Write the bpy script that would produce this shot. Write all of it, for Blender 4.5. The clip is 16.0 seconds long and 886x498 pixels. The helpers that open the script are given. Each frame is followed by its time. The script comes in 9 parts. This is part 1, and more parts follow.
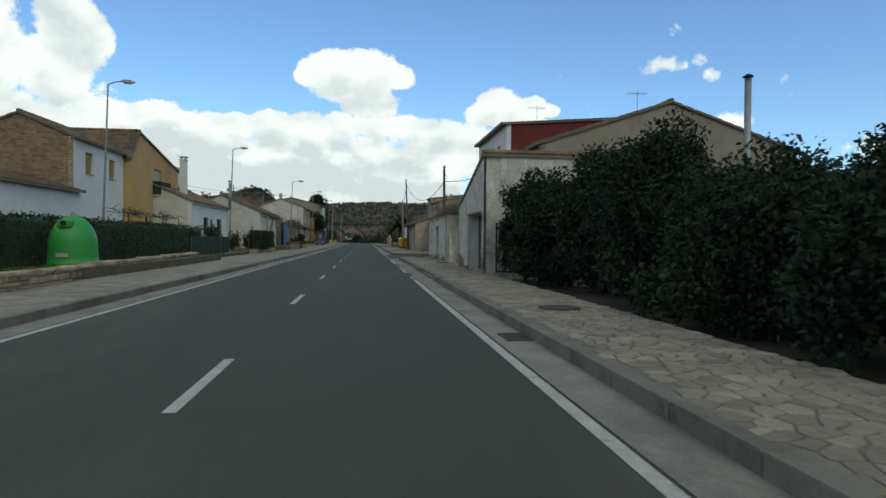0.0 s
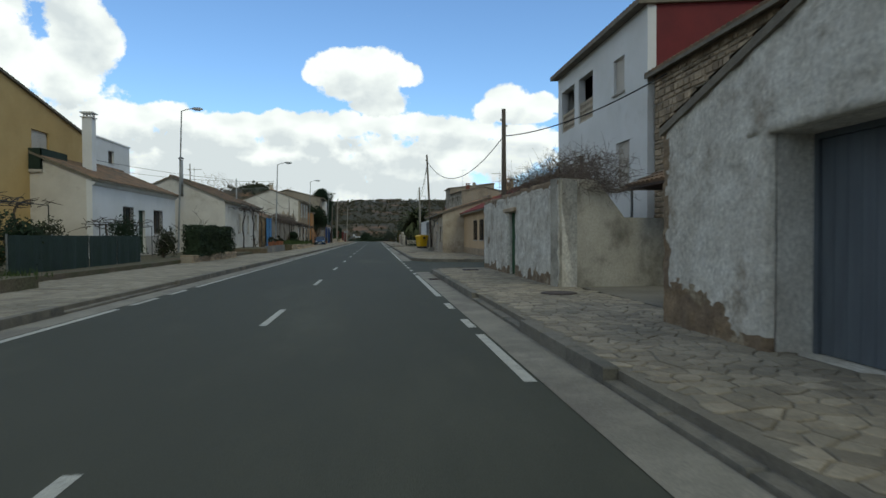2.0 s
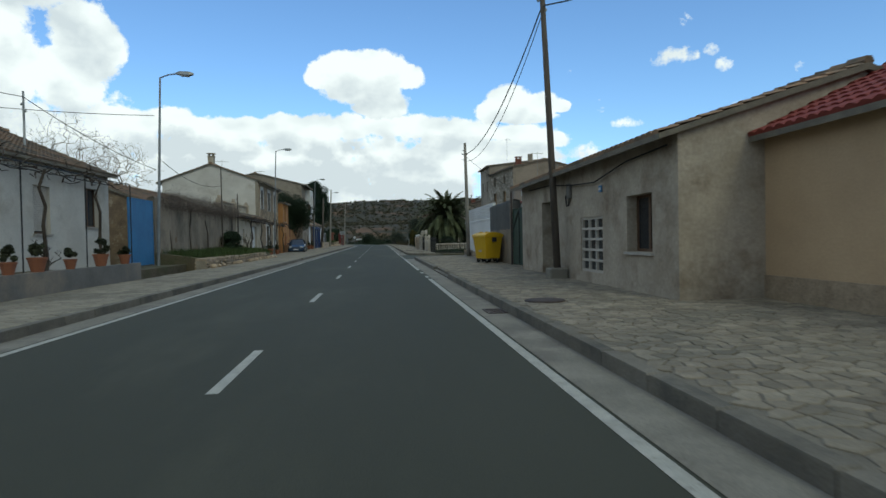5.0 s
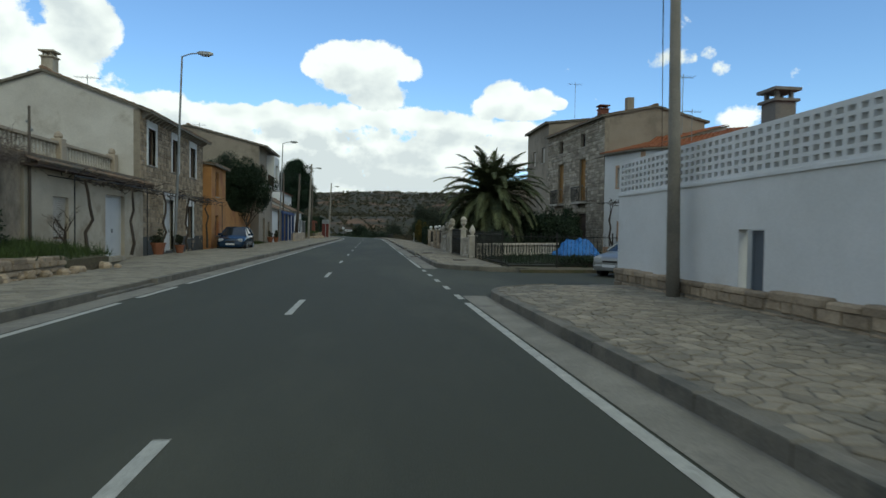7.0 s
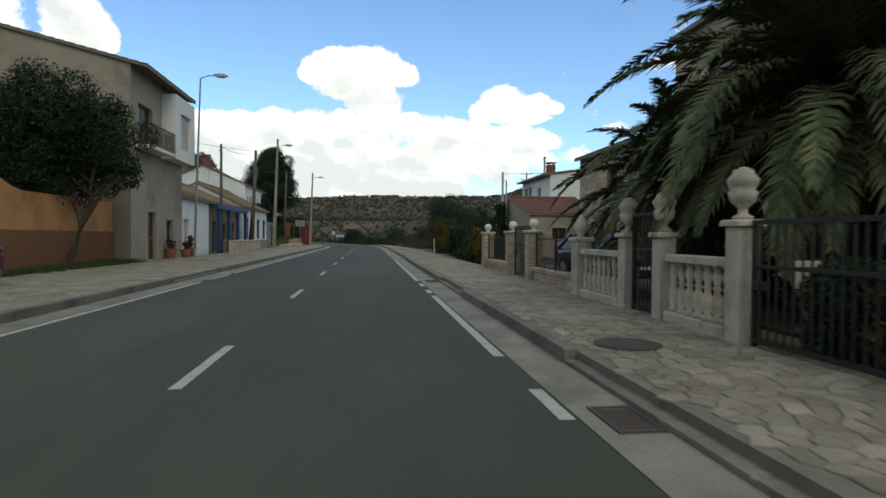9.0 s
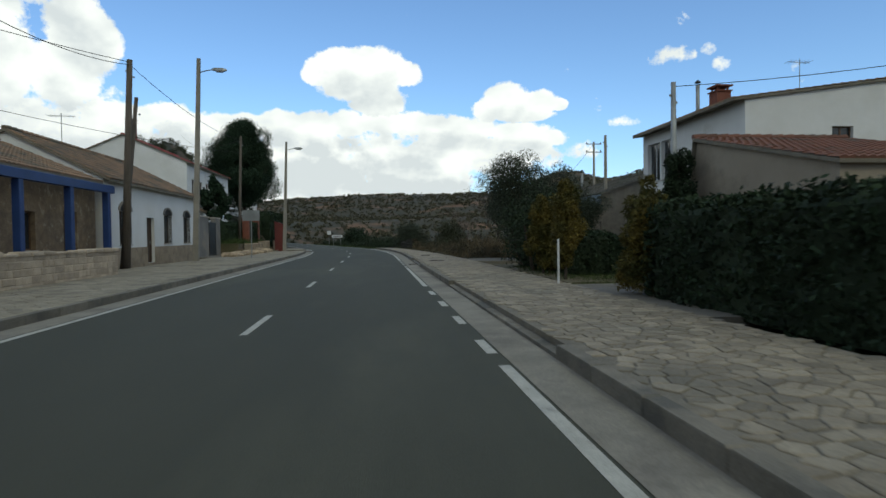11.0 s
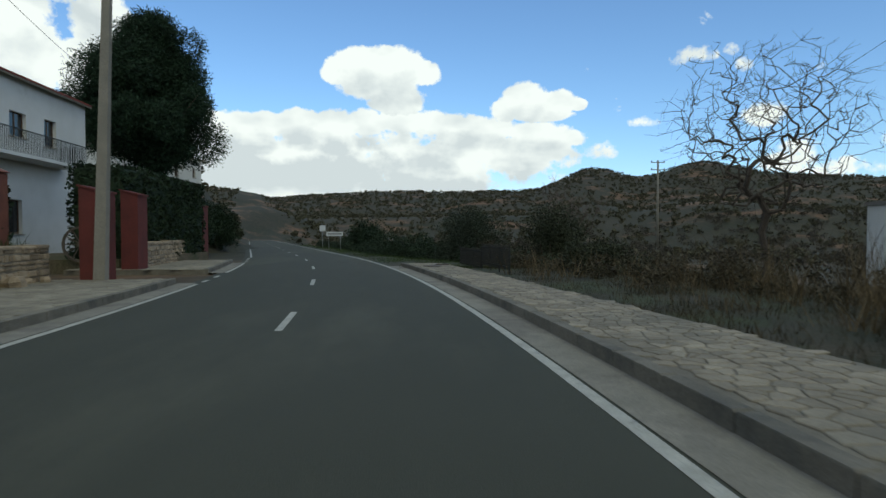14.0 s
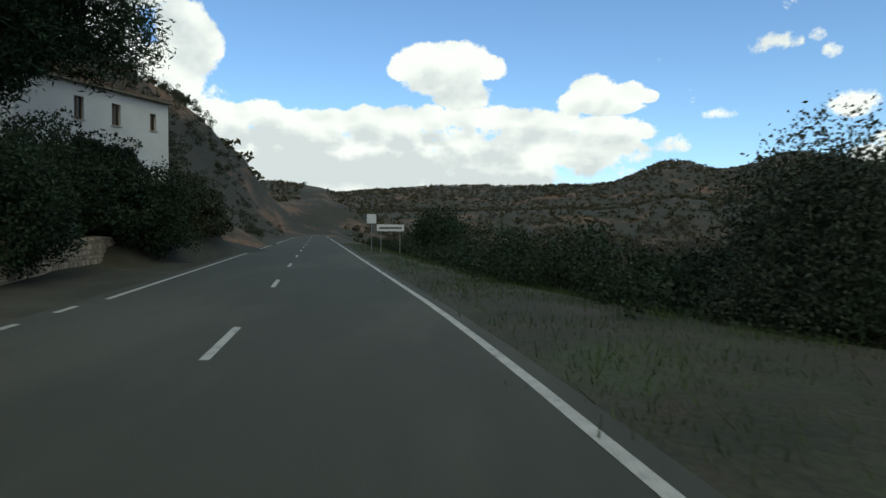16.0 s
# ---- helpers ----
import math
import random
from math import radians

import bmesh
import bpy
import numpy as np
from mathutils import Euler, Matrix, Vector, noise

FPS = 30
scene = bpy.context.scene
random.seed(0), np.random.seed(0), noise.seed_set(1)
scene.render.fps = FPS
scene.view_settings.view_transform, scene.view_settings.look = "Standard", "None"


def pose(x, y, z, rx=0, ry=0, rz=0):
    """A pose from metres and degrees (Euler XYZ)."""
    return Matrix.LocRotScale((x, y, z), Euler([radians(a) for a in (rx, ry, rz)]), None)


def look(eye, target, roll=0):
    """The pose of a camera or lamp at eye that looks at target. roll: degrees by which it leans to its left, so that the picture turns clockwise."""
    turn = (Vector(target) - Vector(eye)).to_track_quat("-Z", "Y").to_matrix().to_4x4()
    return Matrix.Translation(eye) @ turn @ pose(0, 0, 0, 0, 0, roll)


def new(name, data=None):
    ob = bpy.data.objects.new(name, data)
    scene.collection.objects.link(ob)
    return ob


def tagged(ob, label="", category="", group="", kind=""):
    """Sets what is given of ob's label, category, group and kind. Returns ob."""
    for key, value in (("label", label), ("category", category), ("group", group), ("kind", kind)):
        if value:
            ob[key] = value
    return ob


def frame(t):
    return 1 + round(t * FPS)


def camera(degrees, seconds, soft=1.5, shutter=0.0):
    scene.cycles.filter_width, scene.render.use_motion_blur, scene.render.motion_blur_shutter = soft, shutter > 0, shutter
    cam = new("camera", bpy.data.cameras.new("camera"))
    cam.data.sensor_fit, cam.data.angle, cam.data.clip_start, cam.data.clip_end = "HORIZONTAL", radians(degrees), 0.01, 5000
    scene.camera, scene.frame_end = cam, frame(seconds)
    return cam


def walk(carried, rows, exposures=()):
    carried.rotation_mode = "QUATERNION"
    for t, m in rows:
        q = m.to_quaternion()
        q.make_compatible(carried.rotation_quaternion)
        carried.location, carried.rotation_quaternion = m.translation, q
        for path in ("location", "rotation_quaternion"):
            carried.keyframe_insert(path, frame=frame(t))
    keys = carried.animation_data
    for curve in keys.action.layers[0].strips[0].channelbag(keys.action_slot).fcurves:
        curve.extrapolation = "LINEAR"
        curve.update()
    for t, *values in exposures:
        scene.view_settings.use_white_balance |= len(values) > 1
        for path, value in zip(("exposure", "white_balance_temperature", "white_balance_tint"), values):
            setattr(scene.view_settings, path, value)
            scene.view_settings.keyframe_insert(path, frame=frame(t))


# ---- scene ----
cam = camera(73.7, 16.0, shutter=0.12)
# time, eye, target, roll
PATH = [
    (0, (1.446, -4.597, 1.304), (2.745, 5.317, 1.149), 0.40),
    (0.5, (1.515, -0.682, 1.3), (2.796, 9.234, 1.155), 0.39),
    (1, (1.598, 3.795, 1.296), (2.864, 13.713, 1.111), -0.14),
    (1.5, (1.631, 8.507, 1.302), (2.825, 18.434, 1.127), -0.34),
    (2, (1.661, 13.576, 1.299), (2.795, 23.509, 1.095), -0.29),
    (2.5, (1.688, 18.48, 1.3), (2.776, 28.418, 1.072), -0.02),
    (3, (1.631, 24.066, 1.301), (2.691, 34.008, 1.12), -0.04),
    (3.2, (1.622, 26.02, 1.3), (2.684, 35.963, 1.12), -0.15),
    (5.3, (1.44, 50.74, 1.299), (2.504, 60.682, 1.118), -1.30),
    (5.5, (1.43, 53.028, 1.298), (2.494, 62.97, 1.118), -1.40),
    (6, (1.315, 60.011, 1.303), (2.392, 69.951, 1.108), -0.80),
    (6.5, (1.246, 66.06, 1.309), (2.411, 75.99, 1.089), 0.42),
    (7, (1.265, 73.23, 1.3), (2.466, 83.154, 1.02), 0.80),
    (7.5, (1.318, 79.414, 1.295), (2.549, 89.334, 1.034), 0.79),
    (8, (1.436, 86.407, 1.299), (2.695, 96.324, 1.05), 0.11),
    (8.5, (1.56, 92.623, 1.297), (2.828, 102.541, 1.147), -0.35),
    (9, (1.625, 99.813, 1.295), (2.857, 109.735, 1.097), 0.36),
    (9.2, (1.635, 102.1, 1.295), (2.86, 112.023, 1.095), 0.28),
    (11.3, (1.792, 130.13, 1.295), (2.905, 140.066, 1.07), -0.95),
    (11.5, (1.79, 132.078, 1.295), (2.899, 142.013, 1.07), -1.02),
    (12, (1.668, 138.867, 1.301), (2.794, 148.802, 1.127), -0.24),
    (12.5, (1.745, 145.212, 1.301), (2.807, 155.154, 1.132), -0.18),
    (13, (1.606, 151.896, 1.305), (2.606, 161.844, 1.083), -0.06),
    (13.5, (1.435, 158.064, 1.301), (2.354, 168.02, 1.084), -0.15),
    (14, (1.373, 164.332, 1.299), (2.218, 174.294, 1.067), -0.09),
    (14.5, (1.127, 170.424, 1.297), (1.938, 180.389, 1.109), 0.15),
    (15, (0.785, 176.775, 1.297), (1.422, 186.753, 1.104), 0.90),
    (15.5, (0.231, 182.999, 1.298), (0.495, 192.991, 1.023), 0.82),
    (16, (-0.456, 189.206, 1.302), (-0.69, 199.198, 0.992), 0.24),
]
# seconds, stops, kelvin, tint
EXPOSURES = [(0.0, -0.05, 7000, -10.0), (1.5, -0.02, 6950, -10.0), (2.5, -0.04, 7100, -6.0), (3.2, -0.06, 7050, -6.0), (5.3, -0.04, 6700, -11.0), (7.0, -0.02, 6950, -11.0), (8.2, 0.22, 7300, -6.0), (9.2, 0.22, 7500, -6.0), (11.3, -0.05, 7050, -8.0), (13.5, -0.1, 6950, -10.0), (14.5, -0.1, 6950, -10.0), (15.2, -0.06, 6950, -10.0), (16.0, -0.04, 7200, -10.0)]
walk(cam, [(t, look(eye, target, roll)) for t, eye, target, roll in PATH], EXPOSURES)

# ---------------------------------------------------------------- world and light
SUN_EL, SUN_AZ = 44.0, 160.0        # degrees; azimuth from +y towards +x


def sky_dir(az, el):
    a, e = radians(az), radians(el)
    return Vector((math.sin(a) * math.cos(e), math.cos(a) * math.cos(e), math.sin(e)))


world = bpy.data.worlds.new("world")
scene.world = world
world.use_nodes = True
wn = world.node_tree
wn.nodes.clear()


def wmath(op, a, b=None, clamp=False):
    n = wn.nodes.new("ShaderNodeMath")
    n.operation = op
    n.use_clamp = clamp
    for i, v in enumerate((a, b)):
        if v is None:
            continue
        if isinstance(v, (int, float)):
            n.inputs[i].default_value = v
        else:
            wn.links.new(v, n.inputs[i])
    return n.outputs[0]


sky = wn.nodes.new("ShaderNodeTexSky")
sky.sky_type = 'NISHITA'
sky.sun_disc = False
sky.sun_elevation = radians(SUN_EL)
sky.sun_rotation = radians(SUN_AZ)
sky.air_density, sky.dust_density, sky.ozone_density = 1.0, 0.6, 2.5
coord = wn.nodes.new("ShaderNodeTexCoord")
gen = coord.outputs["Generated"]


def wnoise(scale, detail, rough, stretch=(1, 1, 1), offset=(0, 0, 0)):
    mp = wn.nodes.new("ShaderNodeMapping")
    mp.inputs["Scale"].default_value = stretch
    mp.inputs["Location"].default_value = offset
    wn.links.new(gen, mp.inputs["Vector"])
    n = wn.nodes.new("ShaderNodeTexNoise")
    n.inputs["Scale"].default_value = scale
    n.inputs["Detail"].default_value = detail
    n.inputs["Roughness"].default_value = rough
    wn.links.new(mp.outputs[0], n.inputs["Vector"])
    return n.outputs["Fac"]


puff = wnoise(15.0, 9.0, 0.64)
frill = wnoise(52.0, 6.0, 0.6, (1, 1, 1.2), (2.2, 0.1, 3.0))
lumps = wnoise(9.0, 2.0, 0.5, (1, 1, 1.3), (1.3, 0.2, 0.9))
curls = wnoise(11.0, 3.0, 0.5, (1, 1, 1.6), (4.0, 2.0, 1.0))
curls_above = wnoise(11.0, 3.0, 0.5, (1, 1, 1.6), (4.0, 2.0, 1.05))
wide = wnoise(5.0, 6.0, 0.6, (1, 1, 2.2), (3.1, 0.4, 1.7))
ripple = wnoise(4.5, 4.0, 0.5, (1, 1, 3.0), (0.7, 5.2, 2.0))


def blob(az, el, w, h):
    """A soft mask round one direction, 1 in its middle and 0 at its rim; w and h its half sizes in degrees."""
    d = sky_dir(az, el)
    side = Vector((math.cos(radians(az)), -math.sin(radians(az)), 0))
    up = side.cross(d)
    out = None
    for axis, size in ((side, w), (up, h)):
        dot = wn.nodes.new("ShaderNodeVectorMath")
        dot.operation = 'DOT_PRODUCT'
        wn.links.new(gen, dot.inputs[0])
        dot.inputs[1].default_value = axis
        q = wmath('DIVIDE', wmath('SUBTRACT', dot.outputs["Value"], axis.dot(d)), math.sin(radians(size)))
        q = wmath('MULTIPLY', q, q)
        out = q if out is None else wmath('ADD', out, q)
    out = wmath('SUBTRACT', 1.0, out)
    front = wn.nodes.new("ShaderNodeVectorMath")
    front.operation = 'DOT_PRODUCT'
    wn.links.new(gen, front.inputs[0])
    front.inputs[1].default_value = d
    return wmath('MINIMUM', out, wmath('MULTIPLY', front.outputs["Value"], 4.0))


def union(table, lower=0.0):
    """The outline of several blobs together, set lower by some degrees."""
    out = None
    for az, el, w, h in table:
        b = blob(az, el - lower, w, h)
        out = b if out is None else wmath('MAXIMUM', out, b)
    return wmath('MAXIMUM', out, -1.5)


# azimuth, elevation, half width, half height in degrees: heaped clouds, the long bank below them, and thin scraps
HEAPS = [(-3.0, 15.8, 3.0, 1.8), (0.1, 16.1, 3.0, 1.7), (3.0, 15.1, 1.6, 1.3), (-5.0, 15.1, 1.6, 1.1), (-1.0, 14.2, 4.0, 1.6), (0.6, 12.8, 2.9, 1.5),
         (12.7, 12.7, 2.5, 1.7), (15.4, 12.3, 2.4, 1.2), (11.0, 11.8, 1.6, 1.2), (17.6, 12.1, 1.0, 0.6), (14.1, 11.3, 3.2, 0.8),
         (-30.0, 21.9, 7.5, 3.4), (-24.8, 22.7, 4.6, 2.4), (-24.6, 16.4, 2.6, 3.2), (-26.0, 13.4, 2.6, 3.0), (-30.7, 14.2, 3.2, 4.8), (-37.7, 12.8, 6.3, 7.6), (-50.0, 16.0, 8.0, 8.0)]
BANK = [(-21.1, 9.7, 2.5, 1.8), (-18.0, 10.3, 2.5, 1.7), (-15.3, 9.9, 2.4, 1.5), (-12.2, 9.9, 2.5, 1.5), (-8.7, 10.4, 3.0, 1.3), (-5.4, 10.2, 2.7, 1.6),
        (-2.4, 10.6, 2.4, 1.4), (0.4, 10.9, 2.4, 1.3), (3.5, 10.7, 2.8, 1.3), (6.8, 10.1, 3.3, 1.6), (10.1, 10.1, 2.7, 1.4), (13.3, 9.8, 3.8, 1.2),
        (16.8, 9.0, 2.1, 0.9), (-16.0, 6.3, 15.2, 4.2), (-1.4, 6.7, 17.6, 3.6), (11.6, 7.8, 7.1, 2.2), (-27.2, 6.9, 8.9, 5.4), (-38.3, 6.1, 9.1, 5.9), (-9.2, 3.9, 25.1, 3.1)]
SCRAPS = [(28.4, 15.5, 2.1, 0.8), (30.5, 15.7, 0.7, 0.6), (31.6, 14.3, 0.8, 0.6), (33.2, 10.2, 1.4, 0.9), (36.0, 6.9, 1.6, 1.4), (34.9, 6.2, 1.9, 0.9),
          (39.0, 5.2, 2.6, 0.8), (18.7, 7.8, 2.3, 0.8), (16.8, 7.1, 2.2, 0.7), (23.9, 10.2, 1.4, 0.5), (43.9, 7.2, 1.9, 1.2), (47.5, 9.4, 2.9, 1.7), (58.0, 12.0, 7.0, 3.0)]
rough = wmath('ADD', wmath('MULTIPLY', wmath('SUBTRACT', puff, 0.5), 2.1), wmath('ADD', wmath('MULTIPLY', wmath('SUBTRACT', lumps, 0.5), 0.8), wmath('MULTIPLY', wmath('SUBTRACT', frill, 0.5), 0.9)))
heap_mask = union(HEAPS)
heap = wmath('MULTIPLY', wmath('ADD', wmath('ADD', heap_mask, 0.1), rough), 3.4, True)
bank_mask = union(BANK)
bank = wmath('MULTIPLY', wmath('ADD', bank_mask, wmath('MULTIPLY', rough, 1.25)), 3.0, True)
scrap = wmath('MULTIPLY', wmath('ADD', wmath('MULTIPLY', union(SCRAPS), 0.7), wmath('MULTIPLY', rough, 2.2)), 1.5, True)
sep = wn.nodes.new("ShaderNodeSeparateXYZ")
wn.links.new(gen, sep.inputs[0])
# pale haze low over the hills ahead
haze = wmath('MULTIPLY', wmath('MULTIPLY', wmath('SUBTRACT', 0.105, sep.outputs["Z"]), 9.0, True), wmath('MULTIPLY', wmath('SUBTRACT', 0.52, sep.outputs["X"]), 2.6, True))
# unseen broken cloud added behind the walk to neutralise and dim the ambient light
behind = wmath('MULTIPLY', wmath('ADD', sep.outputs["Y"], -0.58), -3.0, True)
broken = wmath('MULTIPLY', wmath('MULTIPLY', wmath('SUBTRACT', wide, 0.34), 7.0, True), behind)
cover = wmath('MAXIMUM', wmath('MAXIMUM', heap, bank), wmath('MAXIMUM', scrap, wmath('MAXIMUM', broken, wmath('MULTIPLY', haze, 0.85))))

# undersides: where cloud lies above, less light comes through
over_heap = wmath('MULTIPLY', wmath('ADD', union(HEAPS, 1.7), wmath('MULTIPLY', rough, 0.9)), 0.27, True)
over_bank = wmath('MULTIPLY', wmath('ADD', union(BANK, 1.6), wmath('MULTIPLY', rough, 0.8)), 0.36, True)
patchy = wmath('MULTIPLY', wmath('SUBTRACT', ripple, 0.33), 3.4, True)
dim = wmath('MAXIMUM', wmath('MULTIPLY', over_heap, heap), wmath('MULTIPLY', wmath('MULTIPLY', over_bank, patchy), 2.1))
relief = wmath('MULTIPLY', wmath('SUBTRACT', curls, curls_above), 0.9)
shade = wmath('ADD', wmath('SUBTRACT', 1.0, wmath('MULTIPLY', dim, 0.95)), wmath('ADD', relief, wmath('MULTIPLY', wmath('SUBTRACT', ripple, 0.5), 0.25)))
# the added cloud behind is greyed further so that it lights less
shade = wmath('SUBTRACT', shade, wmath('MULTIPLY', behind, 0.60))
shade = wmath('MINIMUM', wmath('MAXIMUM', shade, wmath('SUBTRACT', 0.62, wmath('MULTIPLY', behind, 0.24))), 1.05)
tone = wn.nodes.new("ShaderNodeMix")
tone.data_type = 'RGBA'
tone.inputs[6].default_value = (0.55, 0.59, 0.74, 1)
tone.inputs[7].default_value = (1.06, 1.05, 1.18, 1)
wn.links.new(wmath('MULTIPLY', wmath('SUBTRACT', shade, 0.42), 1.75, True), tone.inputs[0])
cloud_bg = wn.nodes.new("ShaderNodeBackground")
cloud_bg.inputs["Strength"].default_value = 1.0
wn.links.new(tone.outputs[2], cloud_bg.inputs["Color"])
sky_bg = wn.nodes.new("ShaderNodeBackground")
sky_bg.inputs["Strength"].default_value = 0.15
deep = wn.nodes.new("ShaderNodeMix")
deep.data_type, deep.blend_type = 'RGBA', 'MULTIPLY'
deep.inputs[0].default_value = 1.0
deep.inputs[7].default_value = (0.92, 1.05, 1.38, 1)
wn.links.new(sky.outputs[0], deep.inputs[6])
wn.links.new(deep.outputs[2], sky_bg.inputs["Color"])
both = wn.nodes.new("ShaderNodeMixShader")
wn.links.new(cover, both.inputs[0])
wn.links.new(sky_bg.outputs[0], both.inputs[1])
wn.links.new(cloud_bg.outputs[0], both.inputs[2])
w_out = wn.nodes.new("ShaderNodeOutputWorld")
wn.links.new(both.outputs[0], w_out.inputs["Surface"])

sun_data = bpy.data.lights.new("sun", 'SUN')
sun_data.energy, sun_data.angle, sun_data.color = 0.52, radians(20), (1.0, 0.90, 0.66)
sun = new("sun", sun_data)
sun.matrix_world = look(sky_dir(SUN_AZ, SUN_EL) * 60, (0, 0, 0))

# ---------------------------------------------------------------- materials
def material(name, base, second=None, scale=3.0, fine=40.0, fine_amount=0.25, rough=0.85, bump=0.3, bump_scale=None,
             metal=0.0, stain=None, stain_scale=0.6, stain_low=0.5, stain_high=0.62, per_object=0.0, stretch=(1, 1, 1), spec=0.4, detail=5.0):
    """A procedural surface: broad mottling from base to second, a fine grain, optional stains, and relief."""
    m = bpy.data.materials.new(name)
    m.use_nodes = True
    t = m.node_tree
    bs = t.nodes["Principled BSDF"]
    bs.inputs["Roughness"].default_value = rough
    bs.inputs["Metallic"].default_value = metal
    bs.inputs["Specular IOR Level"].default_value = spec
    co = t.nodes.new("ShaderNodeTexCoord")
    geo = t.nodes.new("ShaderNodeNewGeometry")
    mp = t.nodes.new("ShaderNodeMapping")
    mp.inputs["Scale"].default_value = stretch
    t.links.new(geo.outputs["Position"], mp.inputs["Vector"])

    def noise_tex(sc, dt=5.0, ro=0.6):
        n = t.nodes.new("ShaderNodeTexNoise")
        n.inputs["Scale"].default_value = sc
        n.inputs["Detail"].default_value = dt
        n.inputs["Roughness"].default_value = ro
        t.links.new(mp.outputs[0], n.inputs["Vector"])
        return n.outputs["Fac"]

    def ramp(src, lo, hi):
        r = t.nodes.new("ShaderNodeMapRange")
        r.inputs[1].default_value, r.inputs[2].default_value = lo, hi
        t.links.new(src, r.inputs[0])
        return r.outputs[0]

    def mix(kind, fac, a, b):
        x = t.nodes.new("ShaderNodeMix")
        x.data_type = 'RGBA'
        x.blend_type = kind
        for sock, v in ((x.inputs[0], fac), (x.inputs[6], a), (x.inputs[7], b)):
            if isinstance(v, (int, float)):
                sock.default_value = v
            elif isinstance(v, tuple):
                sock.default_value = (*v, 1)
            else:
                t.links.new(v, sock)
        return x.outputs[2]

    second = second or tuple(c * 0.7 for c in base)
    col = mix('MIX', ramp(noise_tex(scale, detail), 0.35, 0.65), base, second)
    if stain:
        col = mix('MIX', ramp(noise_tex(stain_scale, 6.0, 0.65), stain_low, stain_high), col, stain)
    grain = noise_tex(fine, 4.0, 0.7)
    g = t.nodes.new("ShaderNodeMapRange")
    g.inputs[1].default_value, g.inputs[2].default_value = 0.3, 0.7
    g.inputs[3].default_value, g.inputs[4].default_value = 1 - fine_amount, 1 + fine_amount
    t.links.new(grain, g.inputs[0])
    hsv = t.nodes.new("ShaderNodeHueSaturation")
    t.links.new(col, hsv.inputs["Color"])
    val = g.outputs[0]
    if per_object:
        oi = t.nodes.new("ShaderNodeObjectInfo")
        add = t.nodes.new("ShaderNodeMath")
        add.operation = 'ADD'
        t.links.new(oi.outputs["Random"], add.inputs[0])
        t.links.new(geo.outputs["Random Per Island"], add.inputs[1])
        fr = t.nodes.new("ShaderNodeMath")
        fr.operation = 'FRACT'
        t.links.new(add.outputs[0], fr.inputs[0])
        r = t.nodes.new("ShaderNodeMapRange")
        r.inputs[3].default_value, r.inputs[4].default_value = 1 - per_object, 1 + per_object
        t.links.new(fr.outputs[0], r.inputs[0])
        mu = t.nodes.new("ShaderNodeMath")
        mu.operation = 'MULTIPLY'
        t.links.new(val, mu.inputs[0])
        t.links.new(r.outputs[0], mu.inputs[1])
        val = mu.outputs[0]
    t.links.new(val, hsv.inputs["Value"])
    t.links.new(hsv.outputs[0], bs.inputs["Base Color"])
    if bump:
        bp = t.nodes.new("ShaderNodeBump")
        bp.inputs["Strength"].default_value = bump
        bp.inputs["Distance"].default_value = 0.03
        t.links.new(noise_tex(bump_scale or fine * 0.4, 5.0, 0.65), bp.inputs["Height"])
        t.links.new(bp.outputs[0], bs.inputs["Normal"])
    return m


def glass(name, tint=(0.02, 0.025, 0.03)):
    m = bpy.data.materials.new(name)
    m.use_nodes = True
    bs = m.node_tree.nodes["Principled BSDF"]
    bs.inputs["Base Color"].default_value = (*tint, 1)
    bs.inputs["Roughness"].default_value = 0.06
    bs.inputs["Specular IOR Level"].default_value = 0.6
    return m


ASPHALT = material("asphalt", (0.054, 0.055, 0.0385), (0.0445, 0.0465, 0.032), 0.5, 160, 0.45, 0.88, 0.25, 120, stain=(0.070, 0.070, 0.049), stain_scale=0.25, stretch=(1, 0.25, 1))
PAINT_ROAD = material("road_paint", (0.46, 0.45, 0.39), (0.34, 0.33, 0.285), 4, 60, 0.25, 0.7, 0.2, stain=(0.16, 0.16, 0.155), stain_scale=5.0, stain_low=0.58, stain_high=0.72)
CONCRETE = material("concrete", (0.255, 0.236, 0.192), (0.185, 0.171, 0.138), 1.3, 50, 0.25, 0.9, 0.3, stain=(0.16, 0.145, 0.12), stain_scale=0.8)
KERB = material("kerb_stone", (0.19, 0.172, 0.138), (0.13, 0.119, 0.096), 2.0, 45, 0.3, 0.9, 0.4, stain=(0.10, 0.095, 0.08), stain_scale=1.2, per_object=0.12)
MORTAR = material("mortar", (0.20, 0.18, 0.14), (0.14, 0.125, 0.10), 3, 60, 0.3, 0.95, 0.4)
FLAG = material("flagstone", (0.285, 0.248, 0.185), (0.20, 0.172, 0.128), 2.2, 30, 0.22, 0.85, 0.35, stain=(0.19, 0.17, 0.13), stain_scale=0.5, per_object=0.24)
FLAG_PALE = material("pale_flagstone", (0.275, 0.245, 0.185), (0.21, 0.185, 0.138), 1.6, 30, 0.2, 0.88, 0.3, stain=(0.18, 0.16, 0.12), stain_scale=0.4, per_object=0.16)
WHITE_ROUGH = material("rough_whitewash", (0.63, 0.61, 0.55), (0.46, 0.435, 0.38), 2.4, 22, 0.3, 0.95, 1.0, 16, stain=(0.25, 0.205, 0.15), stain_scale=1.5, stain_low=0.53, stain_high=0.74, stretch=(1, 1, 0.7))
GREY_PLASTER = material("stained_grey_plaster", (0.40, 0.38, 0.33), (0.28, 0.265, 0.23), 0.9, 18, 0.15, 0.95, 0.5, 8, stain=(0.14, 0.13, 0.11), stain_scale=0.9, stain_low=0.48, stain_high=0.68)
